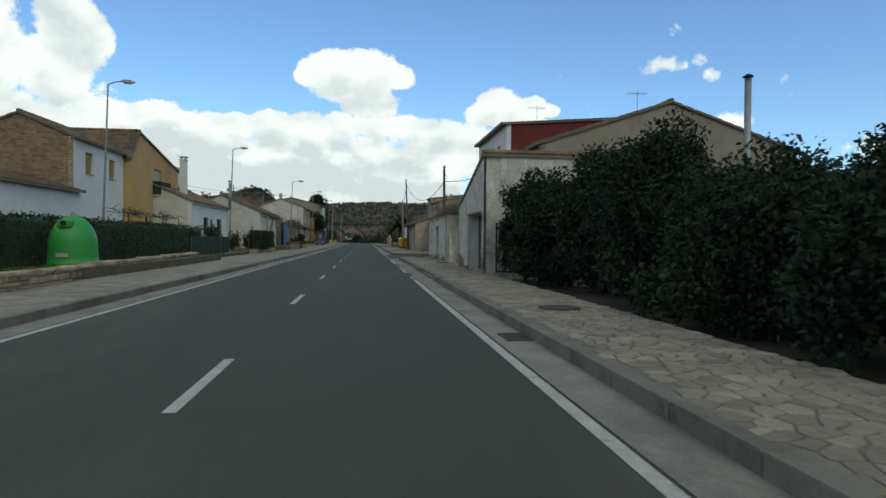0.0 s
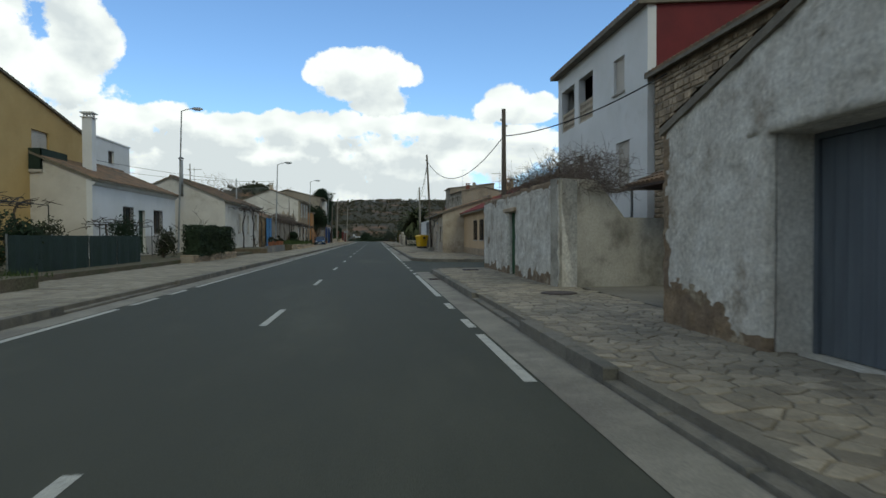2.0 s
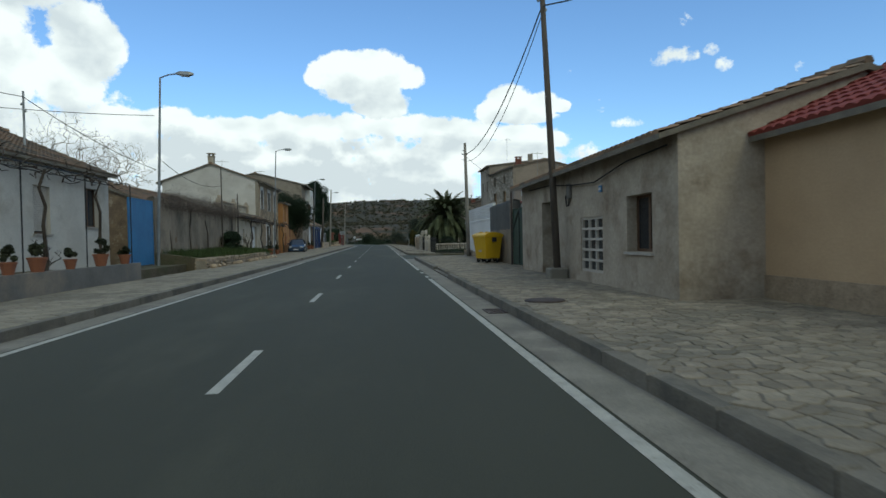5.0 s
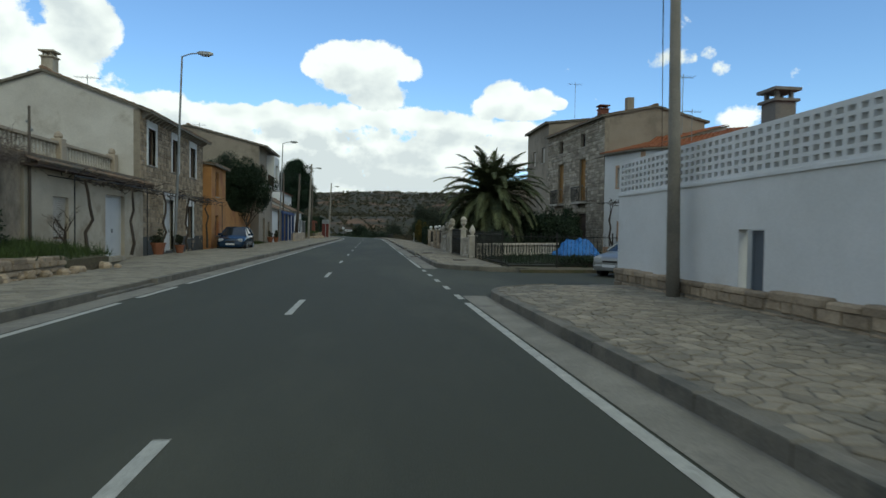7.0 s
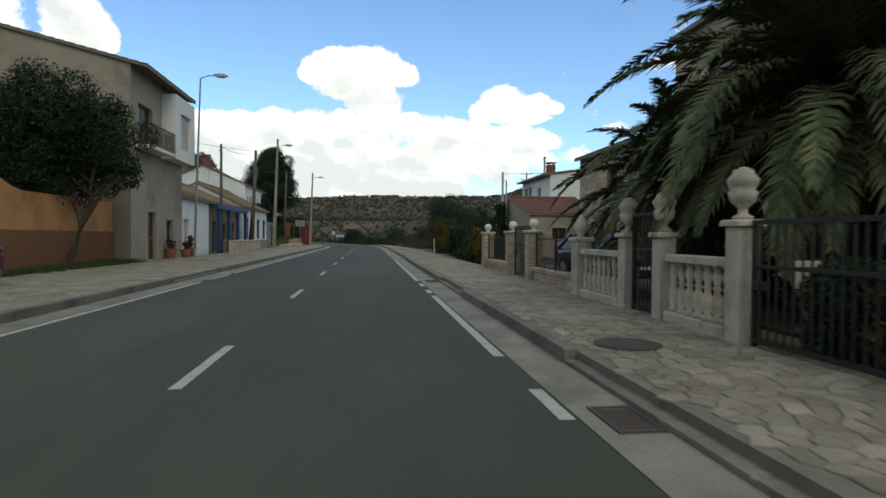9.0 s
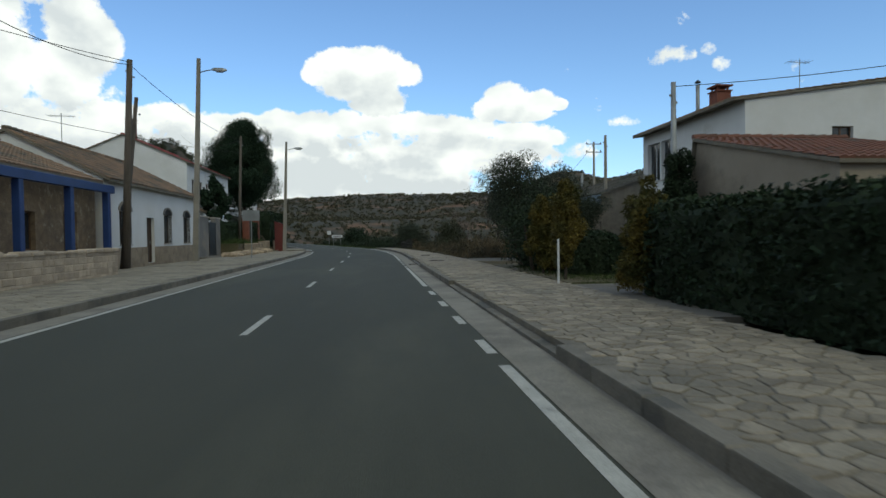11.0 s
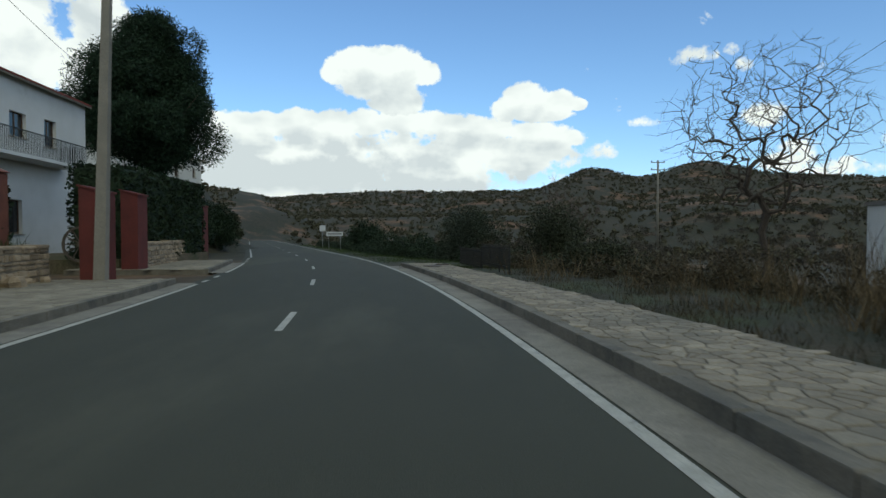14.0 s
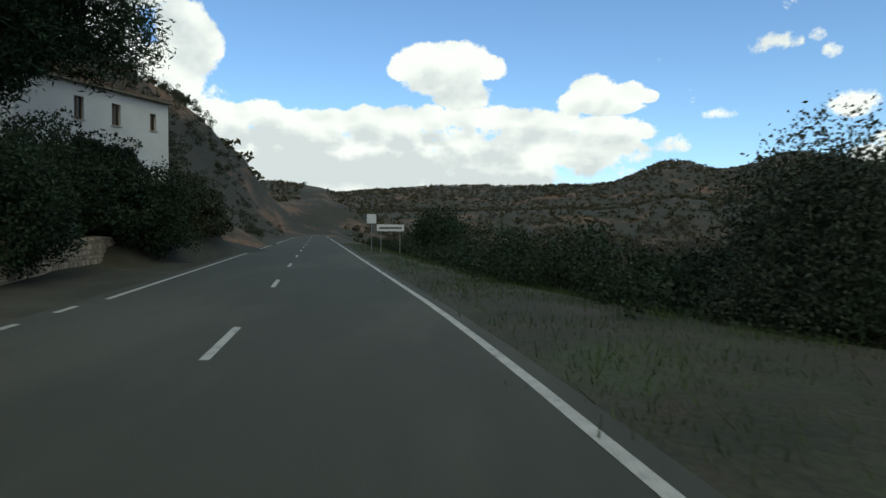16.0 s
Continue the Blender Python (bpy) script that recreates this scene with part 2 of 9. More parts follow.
CREAM_OLD = material("old_cream_plaster", (0.44, 0.38, 0.30), (0.33, 0.28, 0.215), 1.1, 14, 0.16, 0.95, 0.5, 6, stain=(0.20, 0.155, 0.11), stain_scale=1.0, stain_low=0.5, stain_high=0.7)
OFFWHITE = material("offwhite_render", (0.60, 0.57, 0.51), (0.50, 0.47, 0.415), 0.7, 22, 0.1, 0.93, 0.3, stain=(0.34, 0.30, 0.24), stain_scale=0.6, stain_low=0.54, stain_high=0.75)
OLD_WALL = material("weathered_wall_plaster", (0.30, 0.25, 0.19), (0.21, 0.175, 0.13), 0.8, 16, 0.2, 0.95, 0.5, 6, stain=(0.11, 0.095, 0.072), stain_scale=0.7, stain_low=0.47, stain_high=0.66, stretch=(1, 1, 0.5))
DOOR_BRIGHT = material("green_door_paint", (0.02, 0.085, 0.032), (0.015, 0.06, 0.024), 2, 40, 0.2, 0.65, 0.15, stretch=(5, 5, 0.5))
WHITE = material("white_render", (0.70, 0.70, 0.69), (0.62, 0.62, 0.60), 0.6, 30, 0.06, 0.9, 0.15, stain=(0.48, 0.46, 0.42), stain_scale=0.5, stain_low=0.6, stain_high=0.8)
CREAM = material("cream_render", (0.52, 0.465, 0.37), (0.41, 0.36, 0.28), 0.9, 25, 0.12, 0.92, 0.3, stain=(0.28, 0.225, 0.155), stain_scale=0.7, stain_low=0.52, stain_high=0.72)
BEIGE = material("beige_plaster", (0.46, 0.39, 0.30), (0.37, 0.31, 0.235), 0.7, 25, 0.12, 0.94, 0.35, stain=(0.25, 0.2, 0.15), stain_scale=0.5, stain_low=0.52, stain_high=0.72)
YELLOW = material("ochre_render", (0.50, 0.35, 0.15), (0.43, 0.295, 0.12), 0.5, 25, 0.07, 0.9, 0.15)
PEACH = material("peach_render", (0.52, 0.38, 0.235), (0.45, 0.325, 0.2), 0.6, 25, 0.08, 0.9, 0.15)
ORANGE = material("orange_render", (0.46, 0.235, 0.09), (0.39, 0.195, 0.075), 0.6, 25, 0.08, 0.9, 0.15, stain=(0.3, 0.13, 0.06), stain_scale=0.5)
ORANGE_DARK = material("brown_plinth_paint", (0.20, 0.085, 0.04), (0.15, 0.065, 0.03), 0.6, 25, 0.1, 0.9, 0.15)
TAN = material("tan_render", (0.33, 0.285, 0.225), (0.27, 0.23, 0.18), 0.5, 25, 0.08, 0.92, 0.2, stain=(0.21, 0.18, 0.14), stain_scale=0.35)
RED_WALL = material("red_panel", (0.16, 0.022, 0.024), (0.12, 0.018, 0.02), 1.0, 30, 0.1, 0.8, 0.1)
GREY_WALL = material("grey_cement", (0.20, 0.19, 0.175), (0.14, 0.135, 0.125), 0.7, 30, 0.15, 0.92, 0.3, stain=(0.30, 0.25, 0.19), stain_scale=0.4, stain_low=0.5, stain_high=0.7)
DARK_CEMENT = material("dark_cement", (0.095, 0.095, 0.09), (0.065, 0.066, 0.063), 0.9, 30, 0.18, 0.92, 0.35, stain=(0.15, 0.14, 0.12), stain_scale=0.7, stain_low=0.56, stain_high=0.7)
RAW_CEMENT = material("raw_tan_cement", (0.25, 0.20, 0.14), (0.17, 0.14, 0.10), 0.9, 30, 0.2, 0.94, 0.4, stain=(0.10, 0.09, 0.07), stain_scale=0.8, stain_low=0.52, stain_high=0.68)
DIRT_WALL = material("bare_rubble_wall", (0.24, 0.175, 0.11), (0.15, 0.11, 0.075), 2.6, 22, 0.3, 0.95, 0.8, 7, stain=(0.33, 0.28, 0.2), stain_scale=2.5, stain_low=0.55, stain_high=0.65)
STONE = material("rubble_stone", (0.38, 0.30, 0.21), (0.25, 0.195, 0.135), 2.5, 25, 0.25, 0.92, 0.7, 6, per_object=0.32)
STONE_MORTAR = material("wall_mortar", (0.30, 0.26, 0.20), (0.22, 0.19, 0.145), 2.5, 30, 0.2, 0.95, 0.6)
BRICK = material("brown_brick", (0.30, 0.20, 0.125), (0.22, 0.15, 0.095), 3, 30, 0.2, 0.92, 0.4, per_object=0.3)
PALE_BRICK = material("pale_brick", (0.44, 0.36, 0.27), (0.35, 0.285, 0.21), 3, 30, 0.2, 0.92, 0.4, per_object=0.22)
BLOCK_OLD = material("weathered_block", (0.33, 0.275, 0.20), (0.23, 0.19, 0.14), 2.2, 25, 0.25, 0.92, 0.6, 8, stain=(0.12, 0.10, 0.075), stain_scale=0.7, per_object=0.28)
STONE_PALE = material("pale_coursed_stone", (0.45, 0.40, 0.33), (0.30, 0.265, 0.21), 2.6, 25, 0.25, 0.92, 0.7, 6, stain=(0.17, 0.145, 0.11), stain_scale=0.6, stain_low=0.54, stain_high=0.72, per_object=0.3)
TILE = material("clay_tile", (0.26, 0.165, 0.10), (0.17, 0.115, 0.075), 1.4, 18, 0.25, 0.88, 0.3, stain=(0.11, 0.095, 0.07), stain_scale=0.8, stain_low=0.48, stain_high=0.62, per_object=0.25)
TILE_RED = material("red_tile", (0.24, 0.045, 0.032), (0.18, 0.034, 0.026), 1.4, 18, 0.2, 0.7, 0.2, per_object=0.12)
TILE_GREY = material("lichen_grey_tile", (0.10, 0.09, 0.068), (0.065, 0.06, 0.046), 1.2, 18, 0.25, 0.9, 0.3, stain=(0.05, 0.052, 0.036), stain_scale=0.8, per_object=0.2)
TILE_BROWN = material("brown_red_tile", (0.17, 0.075, 0.05), (0.12, 0.055, 0.038), 1.4, 18, 0.22, 0.85, 0.2, stain=(0.08, 0.06, 0.045), stain_scale=0.9, per_object=0.18)
TILE_ORANGE = material("orange_tile", (0.42, 0.16, 0.07), (0.33, 0.125, 0.06), 1.4, 18, 0.2, 0.85, 0.2, per_object=0.2)
IRON = material("black_iron", (0.012, 0.014, 0.013), (0.02, 0.018, 0.015), 3, 40, 0.3, 0.55, 0.1)
GALV = material("galvanised_steel", (0.30, 0.31, 0.31), (0.22, 0.23, 0.23), 2, 40, 0.15, 0.5, 0.05, metal=0.6)
WOOD_POLE = material("weathered_pole_wood", (0.12, 0.10, 0.08), (0.075, 0.063, 0.052), 2, 40, 0.3, 0.92, 0.4, stretch=(6, 6, 0.6))
CONC_POLE = material("concrete_pole", (0.27, 0.245, 0.205), (0.2, 0.185, 0.155), 1.2, 40, 0.2, 0.9, 0.2)
WOOD_DARK = material("dark_wood", (0.07, 0.042, 0.026), (0.045, 0.028, 0.018), 3, 40, 0.25, 0.7, 0.15, stretch=(5, 5, 0.5))
DOOR_GREY = material("grey_blue_door_paint", (0.105, 0.125, 0.145), (0.085, 0.10, 0.118), 2, 40, 0.12, 0.6, 0.1, stretch=(5, 5, 0.5))
DOOR_GREEN = material("dark_green_door_paint", (0.022, 0.05, 0.03), (0.016, 0.036, 0.022), 2, 40, 0.2, 0.65, 0.15, stretch=(5, 5, 0.5))
DOOR_BLUE = material("sky_blue_gate_paint", (0.045, 0.19, 0.40), (0.035, 0.15, 0.33), 1.5, 40, 0.12, 0.5, 0.08)
BLUE_PAINT = material("deep_blue_paint", (0.02, 0.05, 0.17), (0.015, 0.04, 0.13), 1.5, 40, 0.15, 0.5, 0.08)
SHUTTER = material("cream_shutter", (0.50, 0.46, 0.40), (0.42, 0.385, 0.33), 1.5, 40, 0.1, 0.6, 0.1)
WHITE_METAL = material("white_metal_paint", (0.62, 0.63, 0.64), (0.55, 0.56, 0.57), 1.5, 40, 0.06, 0.45, 0.05)
OCHRE_WOOD = material("ochre_varnished_wood", (0.34, 0.19, 0.06), (0.26, 0.14, 0.045), 3, 40, 0.2, 0.6, 0.1, stretch=(5, 5, 0.5))
FRAME = material("window_frame_wood", (0.13, 0.075, 0.04), (0.1, 0.055, 0.03), 3, 40, 0.2, 0.6, 0.1)
SILL = material("stone_trim", (0.42, 0.39, 0.34), (0.34, 0.31, 0.27), 1.5, 35, 0.15, 0.85, 0.2)
TRIM_PEACH = material("peach_trim", (0.52, 0.35, 0.23), (0.43, 0.285, 0.18), 1.5, 35, 0.1, 0.85, 0.1)
PANE = glass("window_glass")
# near black, the shade of unlit rooms put into the colour
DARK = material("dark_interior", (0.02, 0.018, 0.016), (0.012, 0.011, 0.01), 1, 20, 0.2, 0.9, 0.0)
BIN_YELLOW = material("yellow_plastic", (0.60, 0.385, 0.018), (0.53, 0.33, 0.016), 1, 50, 0.06, 0.45, 0.05)
BIN_GREEN = material("green_plastic", (0.045, 0.30, 0.055), (0.035, 0.25, 0.045), 1, 50, 0.06, 0.45, 0.05)
BIN_DARK = material("dark_green_plastic", (0.018, 0.032, 0.026), (0.014, 0.025, 0.02), 1, 50, 0.1, 0.5, 0.05)
RUBBER = material("black_rubber", (0.015, 0.015, 0.015), (0.02, 0.02, 0.02), 2, 60, 0.15, 0.85, 0.1)
CAST_IRON = material("cast_iron_cover", (0.075, 0.055, 0.045), (0.05, 0.04, 0.035), 4, 60, 0.25, 0.7, 0.3)
CARBLUE = material("blue_car_paint", (0.006, 0.024, 0.055), (0.005, 0.021, 0.05), 1, 60, 0.03, 0.16, 0.0, spec=0.6)
CARSILVER = material("silver_car_paint", (0.25, 0.255, 0.25), (0.235, 0.24, 0.235), 1, 60, 0.03, 0.3, 0.0, metal=0.5)
LAMP_GLASS = material("lamp_bowl", (0.42, 0.43, 0.44), (0.36, 0.37, 0.38), 2, 40, 0.05, 0.25, 0.0)
TARP = material("blue_tarpaulin", (0.02, 0.15, 0.42), (0.016, 0.11, 0.34), 2, 30, 0.1, 0.5, 0.2)
BALUSTER = material("cast_stone", (0.50, 0.45, 0.37), (0.40, 0.36, 0.29), 2.0, 35, 0.15, 0.88, 0.25, stain=(0.26, 0.23, 0.18), stain_scale=1.5, stain_low=0.52, stain_high=0.7)
RED_POST = material("dark_red_post_paint", (0.14, 0.03, 0.024), (0.10, 0.024, 0.02), 1.5, 35, 0.15, 0.8, 0.15)
BRICK_POST = material("red_brick_post", (0.20, 0.075, 0.05), (0.15, 0.056, 0.038), 2.5, 35, 0.2, 0.9, 0.3)
BARK = material("bark", (0.085, 0.066, 0.05), (0.05, 0.04, 0.032), 3, 30, 0.3, 0.95, 0.6, stretch=(2, 2, 0.5))
TWIG = material("grey_twigs", (0.15, 0.12, 0.10), (0.10, 0.08, 0.068), 3, 30, 0.2, 0.95, 0.2)


def foliage(name, a, b, rough=0.75):
    return material(name, a, b, 1.2, 12, 0.25, rough, 0.0, per_object=0.45, spec=0.25)


LEAF_DARK = foliage("dark_evergreen_leaves", (0.022, 0.040, 0.018), (0.014, 0.026, 0.012))
LEAF_PINE = foliage("pine_needles", (0.022, 0.045, 0.022), (0.014, 0.030, 0.015))
LEAF_OLIVE = foliage("olive_leaves", (0.042, 0.054, 0.034), (0.027, 0.036, 0.022))
LEAF_GOLD = foliage("golden_thuja_leaves", (0.135, 0.10, 0.02), (0.042, 0.05, 0.015))
LEAF_HEDGE = foliage("hedge_leaves", (0.026, 0.042, 0.02), (0.018, 0.030, 0.014))
LEAF_PALM = foliage("palm_fronds", (0.10, 0.112, 0.052), (0.058, 0.07, 0.034))
LEAF_DRY = foliage("dry_grass", (0.15, 0.11, 0.06), (0.085, 0.066, 0.038))
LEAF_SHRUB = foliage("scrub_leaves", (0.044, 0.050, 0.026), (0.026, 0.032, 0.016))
LEAF_GRASS = foliage("green_grass", (0.055, 0.085, 0.022), (0.035, 0.055, 0.016))
LEAF_BARE = foliage("bare_wood_twigs", (0.075, 0.062, 0.048), (0.042, 0.038, 0.028))
LEAF_DRYBUSH = foliage("dry_bush_twigs", (0.078, 0.061, 0.037), (0.04, 0.038, 0.022))
# paler than near scrub: lifted against self-shadow, for a hazy low contrast
LEAF_FAR_LIFTED = foliage("far_woods_leaves", (0.075, 0.068, 0.040), (0.060, 0.058, 0.034))

# ---------------------------------------------------------------- geometry helpers
class Geo:
    """Collects faces for one mesh. side: +1 local (u, v, w) -> (v, u, w); -1 -> (-v, u, w); 0 plain x, y, z."""

    def __init__(self, side=0):
        self.v, self.f, self.side = [], [], side

    def p(self, a, b, c):
        self.v.append((a, b, c) if self.side == 0 else (b, a, c) if self.side > 0 else (-b, a, c))
        return len(self.v) - 1

    def face(self, pts):
        idx = [self.p(*q) for q in pts]
        self.f.append(tuple(reversed(idx)) if self.side > 0 else tuple(idx))

    def box(self, x0, x1, y0, y1, z0, z1):
        i = [self.p(*q) for q in ((x0, y0, z0), (x1, y0, z0), (x1, y1, z0), (x0, y1, z0), (x0, y0, z1), (x1, y0, z1), (x1, y1, z1), (x0, y1, z1))]
        for q in ((0, 3, 2, 1), (4, 5, 6, 7), (0, 1, 5, 4), (1, 2, 6, 5), (2, 3, 7, 6), (3, 0, 4, 7)):
            f = [i[k] for k in q]
            self.f.append(tuple(reversed(f)) if self.side > 0 else tuple(f))
        return self

    def bevel_box(self, x0, x1, y0, y1, z0, z1, r):
        """A box whose vertical edges and top are chamfered by r."""
        ring = lambda d, z: [(x0 + r + d, y0 + d, z), (x1 - r - d, y0 + d, z), (x1 - d, y0 + r + d, z), (x1 - d, y1 - r - d, z),
                             (x1 - r - d, y1 - d, z), (x0 + r + d, y1 - d, z), (x0 + d, y1 - r - d, z), (x0 + d, y0 + r + d, z)]
        self.loft([ring(0, z0), ring(0, z1 - r), ring(r * 0.8, z1)])
        return self

    def loft(self, rings, caps=True):
        n = len(rings[0])
        ids = [[self.p(*q) for q in ring] for ring in rings]
        for a, b in zip(ids, ids[1:]):
            for k in range(n):
                f = (a[k], a[(k + 1) % n], b[(k + 1) % n], b[k])
                self.f.append(tuple(reversed(f)) if self.side > 0 else f)
        if caps:
            lo, hi = tuple(reversed(ids[0])), tuple(ids[-1])
            self.f.append(tuple(reversed(lo)) if self.side > 0 else lo)
            self.f.append(tuple(reversed(hi)) if self.side > 0 else hi)
        return self

    def prism(self, poly, axis, a, b):
        """A polygon of two coordinates pushed along an axis (0, 1 or 2) from a to b."""
        put = (lambda s, q: (s, *q)) if axis == 0 else (lambda s, q: (q[0], s, q[1])) if axis == 1 else (lambda s, q: (*q, s))
        self.loft([[put(a, q) for q in poly], [put(b, q) for q in poly]])
        return self

    def tube(self, pts, radii, n=8):
        """A tube through points; radii one per point."""
        pts = [Vector(q) for q in pts]
        rings = []
        for k, q in enumerate(pts):
            d = (pts[min(k + 1, len(pts) - 1)] - pts[max(k - 1, 0)]).normalized()
            s = d.cross(Vector((0, 0, 1)) if abs(d.z) < 0.95 else Vector((1, 0, 0))).normalized()
            t = s.cross(d)
            r = radii[k] if isinstance(radii, (list, tuple)) else radii
            rings.append([tuple(q + r * (math.cos(2 * math.pi * j / n) * s + math.sin(2 * math.pi * j / n) * t)) for j in range(n)])
        self.loft(rings)
        return self

    def lathe(self, profile, cx, cy, n=12):
        """profile: (radius, z) from the bottom up."""
        self.loft([[(cx + r * math.cos(2 * math.pi * j / n), cy + r * math.sin(2 * math.pi * j / n), z) for j in range(n)] for r, z in profile])
        return self

    def weld(self):
        """Joins points that lie at one place."""
        at, to = {}, []
        for q in self.v:
            to.append(at.setdefault(tuple(round(c, 4) for c in q), len(at)))
        self.v = list(at)
        self.f = [f for f in (tuple(dict.fromkeys(to[k] for k in f)) for f in self.f) if len(f) > 2]
        return self

    def mesh(self, name):
        me = bpy.data.meshes.new(name)
        me.from_pydata(self.v, [], self.f)
        return me

    def ob(self, name, mat, parent=None, label="", smooth=False):
        me = self.mesh(name)
        me.materials.append(mat)
        if smooth:
            me.polygons.foreach_set("use_smooth", [True] * len(me.polygons))
        o = new(name, me)
        o.parent = parent
        if label:
            tagged(o, label)
        return o


def thing(name, x, y, z, label, category, group="", kind=""):
    e = new(name)
    e.location = (x, y, z)
    e.empty_display_size = 0.2
    return tagged(e, label, category, group, kind)


def from_arrays(name, verts, faces, mat, parent=None, label=""):
    me = bpy.data.meshes.new(name)
    me.from_pydata(verts.tolist() if hasattr(verts, "tolist") else verts, [], faces.tolist() if hasattr(faces, "tolist") else faces)
    me.materials.append(mat)
    o = new(name, me)
    o.parent = parent
    if label:
        tagged(o, label)
    return o


# ---- road line
def cx(y):
    """The road's centre line."""
    if y < 165:
        return 0.0
    if y < 201:
        return -0.0033 * (y - 165) ** 2
    return -0.0033 * 36 ** 2 - 0.2376 * (y - 201)


def heading(y):
    return 0.0 if y < 165 else -0.0066 * (min(y, 201) - 165)


def strip(g, a, b, y0, y1, z, step=3.0, thick=0.0):
    """A band of the road from offset a to b, y0 to y1, at height z."""
    n = max(1, int(math.ceil((y1 - y0) / step))) if y1 > 150 else max(1, int((y1 - y0) / 12))
    for k in range(n):
        s, e = y0 + (y1 - y0) * k / n, y0 + (y1 - y0) * (k + 1) / n
        quad = [(cx(s) + a, s), (cx(s) + b, s), (cx(e) + b, e), (cx(e) + a, e)]
        if thick:
            g.prism(quad, 2, z - thick, z)
        else:
            g.face([(*q, z) for q in quad])


# ---- walls with openings
def panel(g, put, u1, w0, w1, thick, holes, u0=0.0):
    """A wall u0..u1 by w0..w1 with rectangular holes (ua, ub, wa, wb), one closed skin; put maps (u, depth, w) to the mesh's own axes."""
    us = sorted({round(v, 4) for v in (u0, u1, *(min(max(h[k], u0), u1) for h in holes for k in (0, 1)))})
    ws = sorted({round(v, 4) for v in (w0, w1, *(min(max(h[k], w0), w1) for h in holes for k in (2, 3)))})
    nu, nw = len(us) - 1, len(ws) - 1

    def solid(i, j):
        if not (0 <= i < nu and 0 <= j < nw):
            return False
        um, wm = (us[i] + us[i + 1]) / 2, (ws[j] + ws[j + 1]) / 2
        return not any(h[0] < um < h[1] and h[2] < wm < h[3] for h in holes)

    ids = {}

    def v(i, j, d):
        if (i, j, d) not in ids:
            ids[i, j, d] = g.p(*put(us[i], thick * d, ws[j]))
        return ids[i, j, d]

    for i in range(nu):
        for j in range(nw):
            if not solid(i, j):
                continue
            g.f.append((v(i, j, 0), v(i + 1, j, 0), v(i + 1, j + 1, 0), v(i, j + 1, 0)))
            g.f.append((v(i, j, 1), v(i, j + 1, 1), v(i + 1, j + 1, 1), v(i + 1, j, 1)))
            if not solid(i - 1, j):
                g.f.append((v(i, j, 0), v(i, j + 1, 0), v(i, j + 1, 1), v(i, j, 1)))
            if not solid(i + 1, j):
                g.f.append((v(i + 1, j, 0), v(i + 1, j, 1), v(i + 1, j + 1, 1), v(i + 1, j + 1, 0)))
            if not solid(i, j - 1):
                g.f.append((v(i, j, 0), v(i, j, 1), v(i + 1, j, 1), v(i + 1, j, 0)))
            if not solid(i, j + 1):
                g.f.append((v(i, j + 1, 0), v(i + 1, j + 1, 0), v(i + 1, j + 1, 1), v(i, j + 1, 1)))


def courses(g, put, u0, u1, w0, w1, row, length, holes=(), proud=0.03, gap=0.018, seed=1, loose=0.25):
    """Stones laid in rows over a wall, proud of it, with open joints; put as in panel."""
    rs = random.Random(seed)
    w = w0
    while w < w1 - 0.04:
        h = min(row * rs.uniform(1 - loose, 1 + loose), w1 - w)
        u = u0
        while u < u1 - 0.03:
            l = min(length * rs.uniform(0.5, 1.5), u1 - u)
            if u1 - u - l < length * 0.3:
                l = u1 - u
            a, b = u + gap / 2, u + l - gap / 2
            keep = True
            for q in holes:
                if w + h > q[2] and w < q[3] and b > q[0] and a < q[1]:
                    if a < q[0] - 0.06:
                        b = min(b, q[0])
                    elif b > q[1] + 0.06:
                        a = max(a, q[1])
                    else:
                        keep = False
            if keep and b - a > 0.04:
                p = proud * rs.uniform(0.6, 1.3)
                z0, z1 = w + gap / 2 * rs.uniform(0.3, 1.6), w + h - gap / 2 * rs.uniform(0.3, 1.6)
                c = min(0.02, (z1 - z0) * 0.25)
                j = [rs.uniform(-0.012, 0.012) for _ in range(4)]
                back = [(a, 0.0, z0 + j[0]), (b, 0.0, z0 + j[1]), (b, 0.0, z1 + j[2]), (a, 0.0, z1 + j[3])]
                face = [(a + c, -p, z0 + c + j[0]), (b - c, -p, z0 + c + j[1]), (b - c, -p, z1 - c + j[2]), (a + c, -p, z1 - c + j[3])]
                bi, fi = [g.p(*put(*q)) for q in back], [g.p(*put(*q)) for q in face]
                g.f.append(tuple(fi))
                for k in range(4):
                    g.f.append((bi[k], bi[(k + 1) % 4], fi[(k + 1) % 4], fi[k]))
            u += l
        w += h


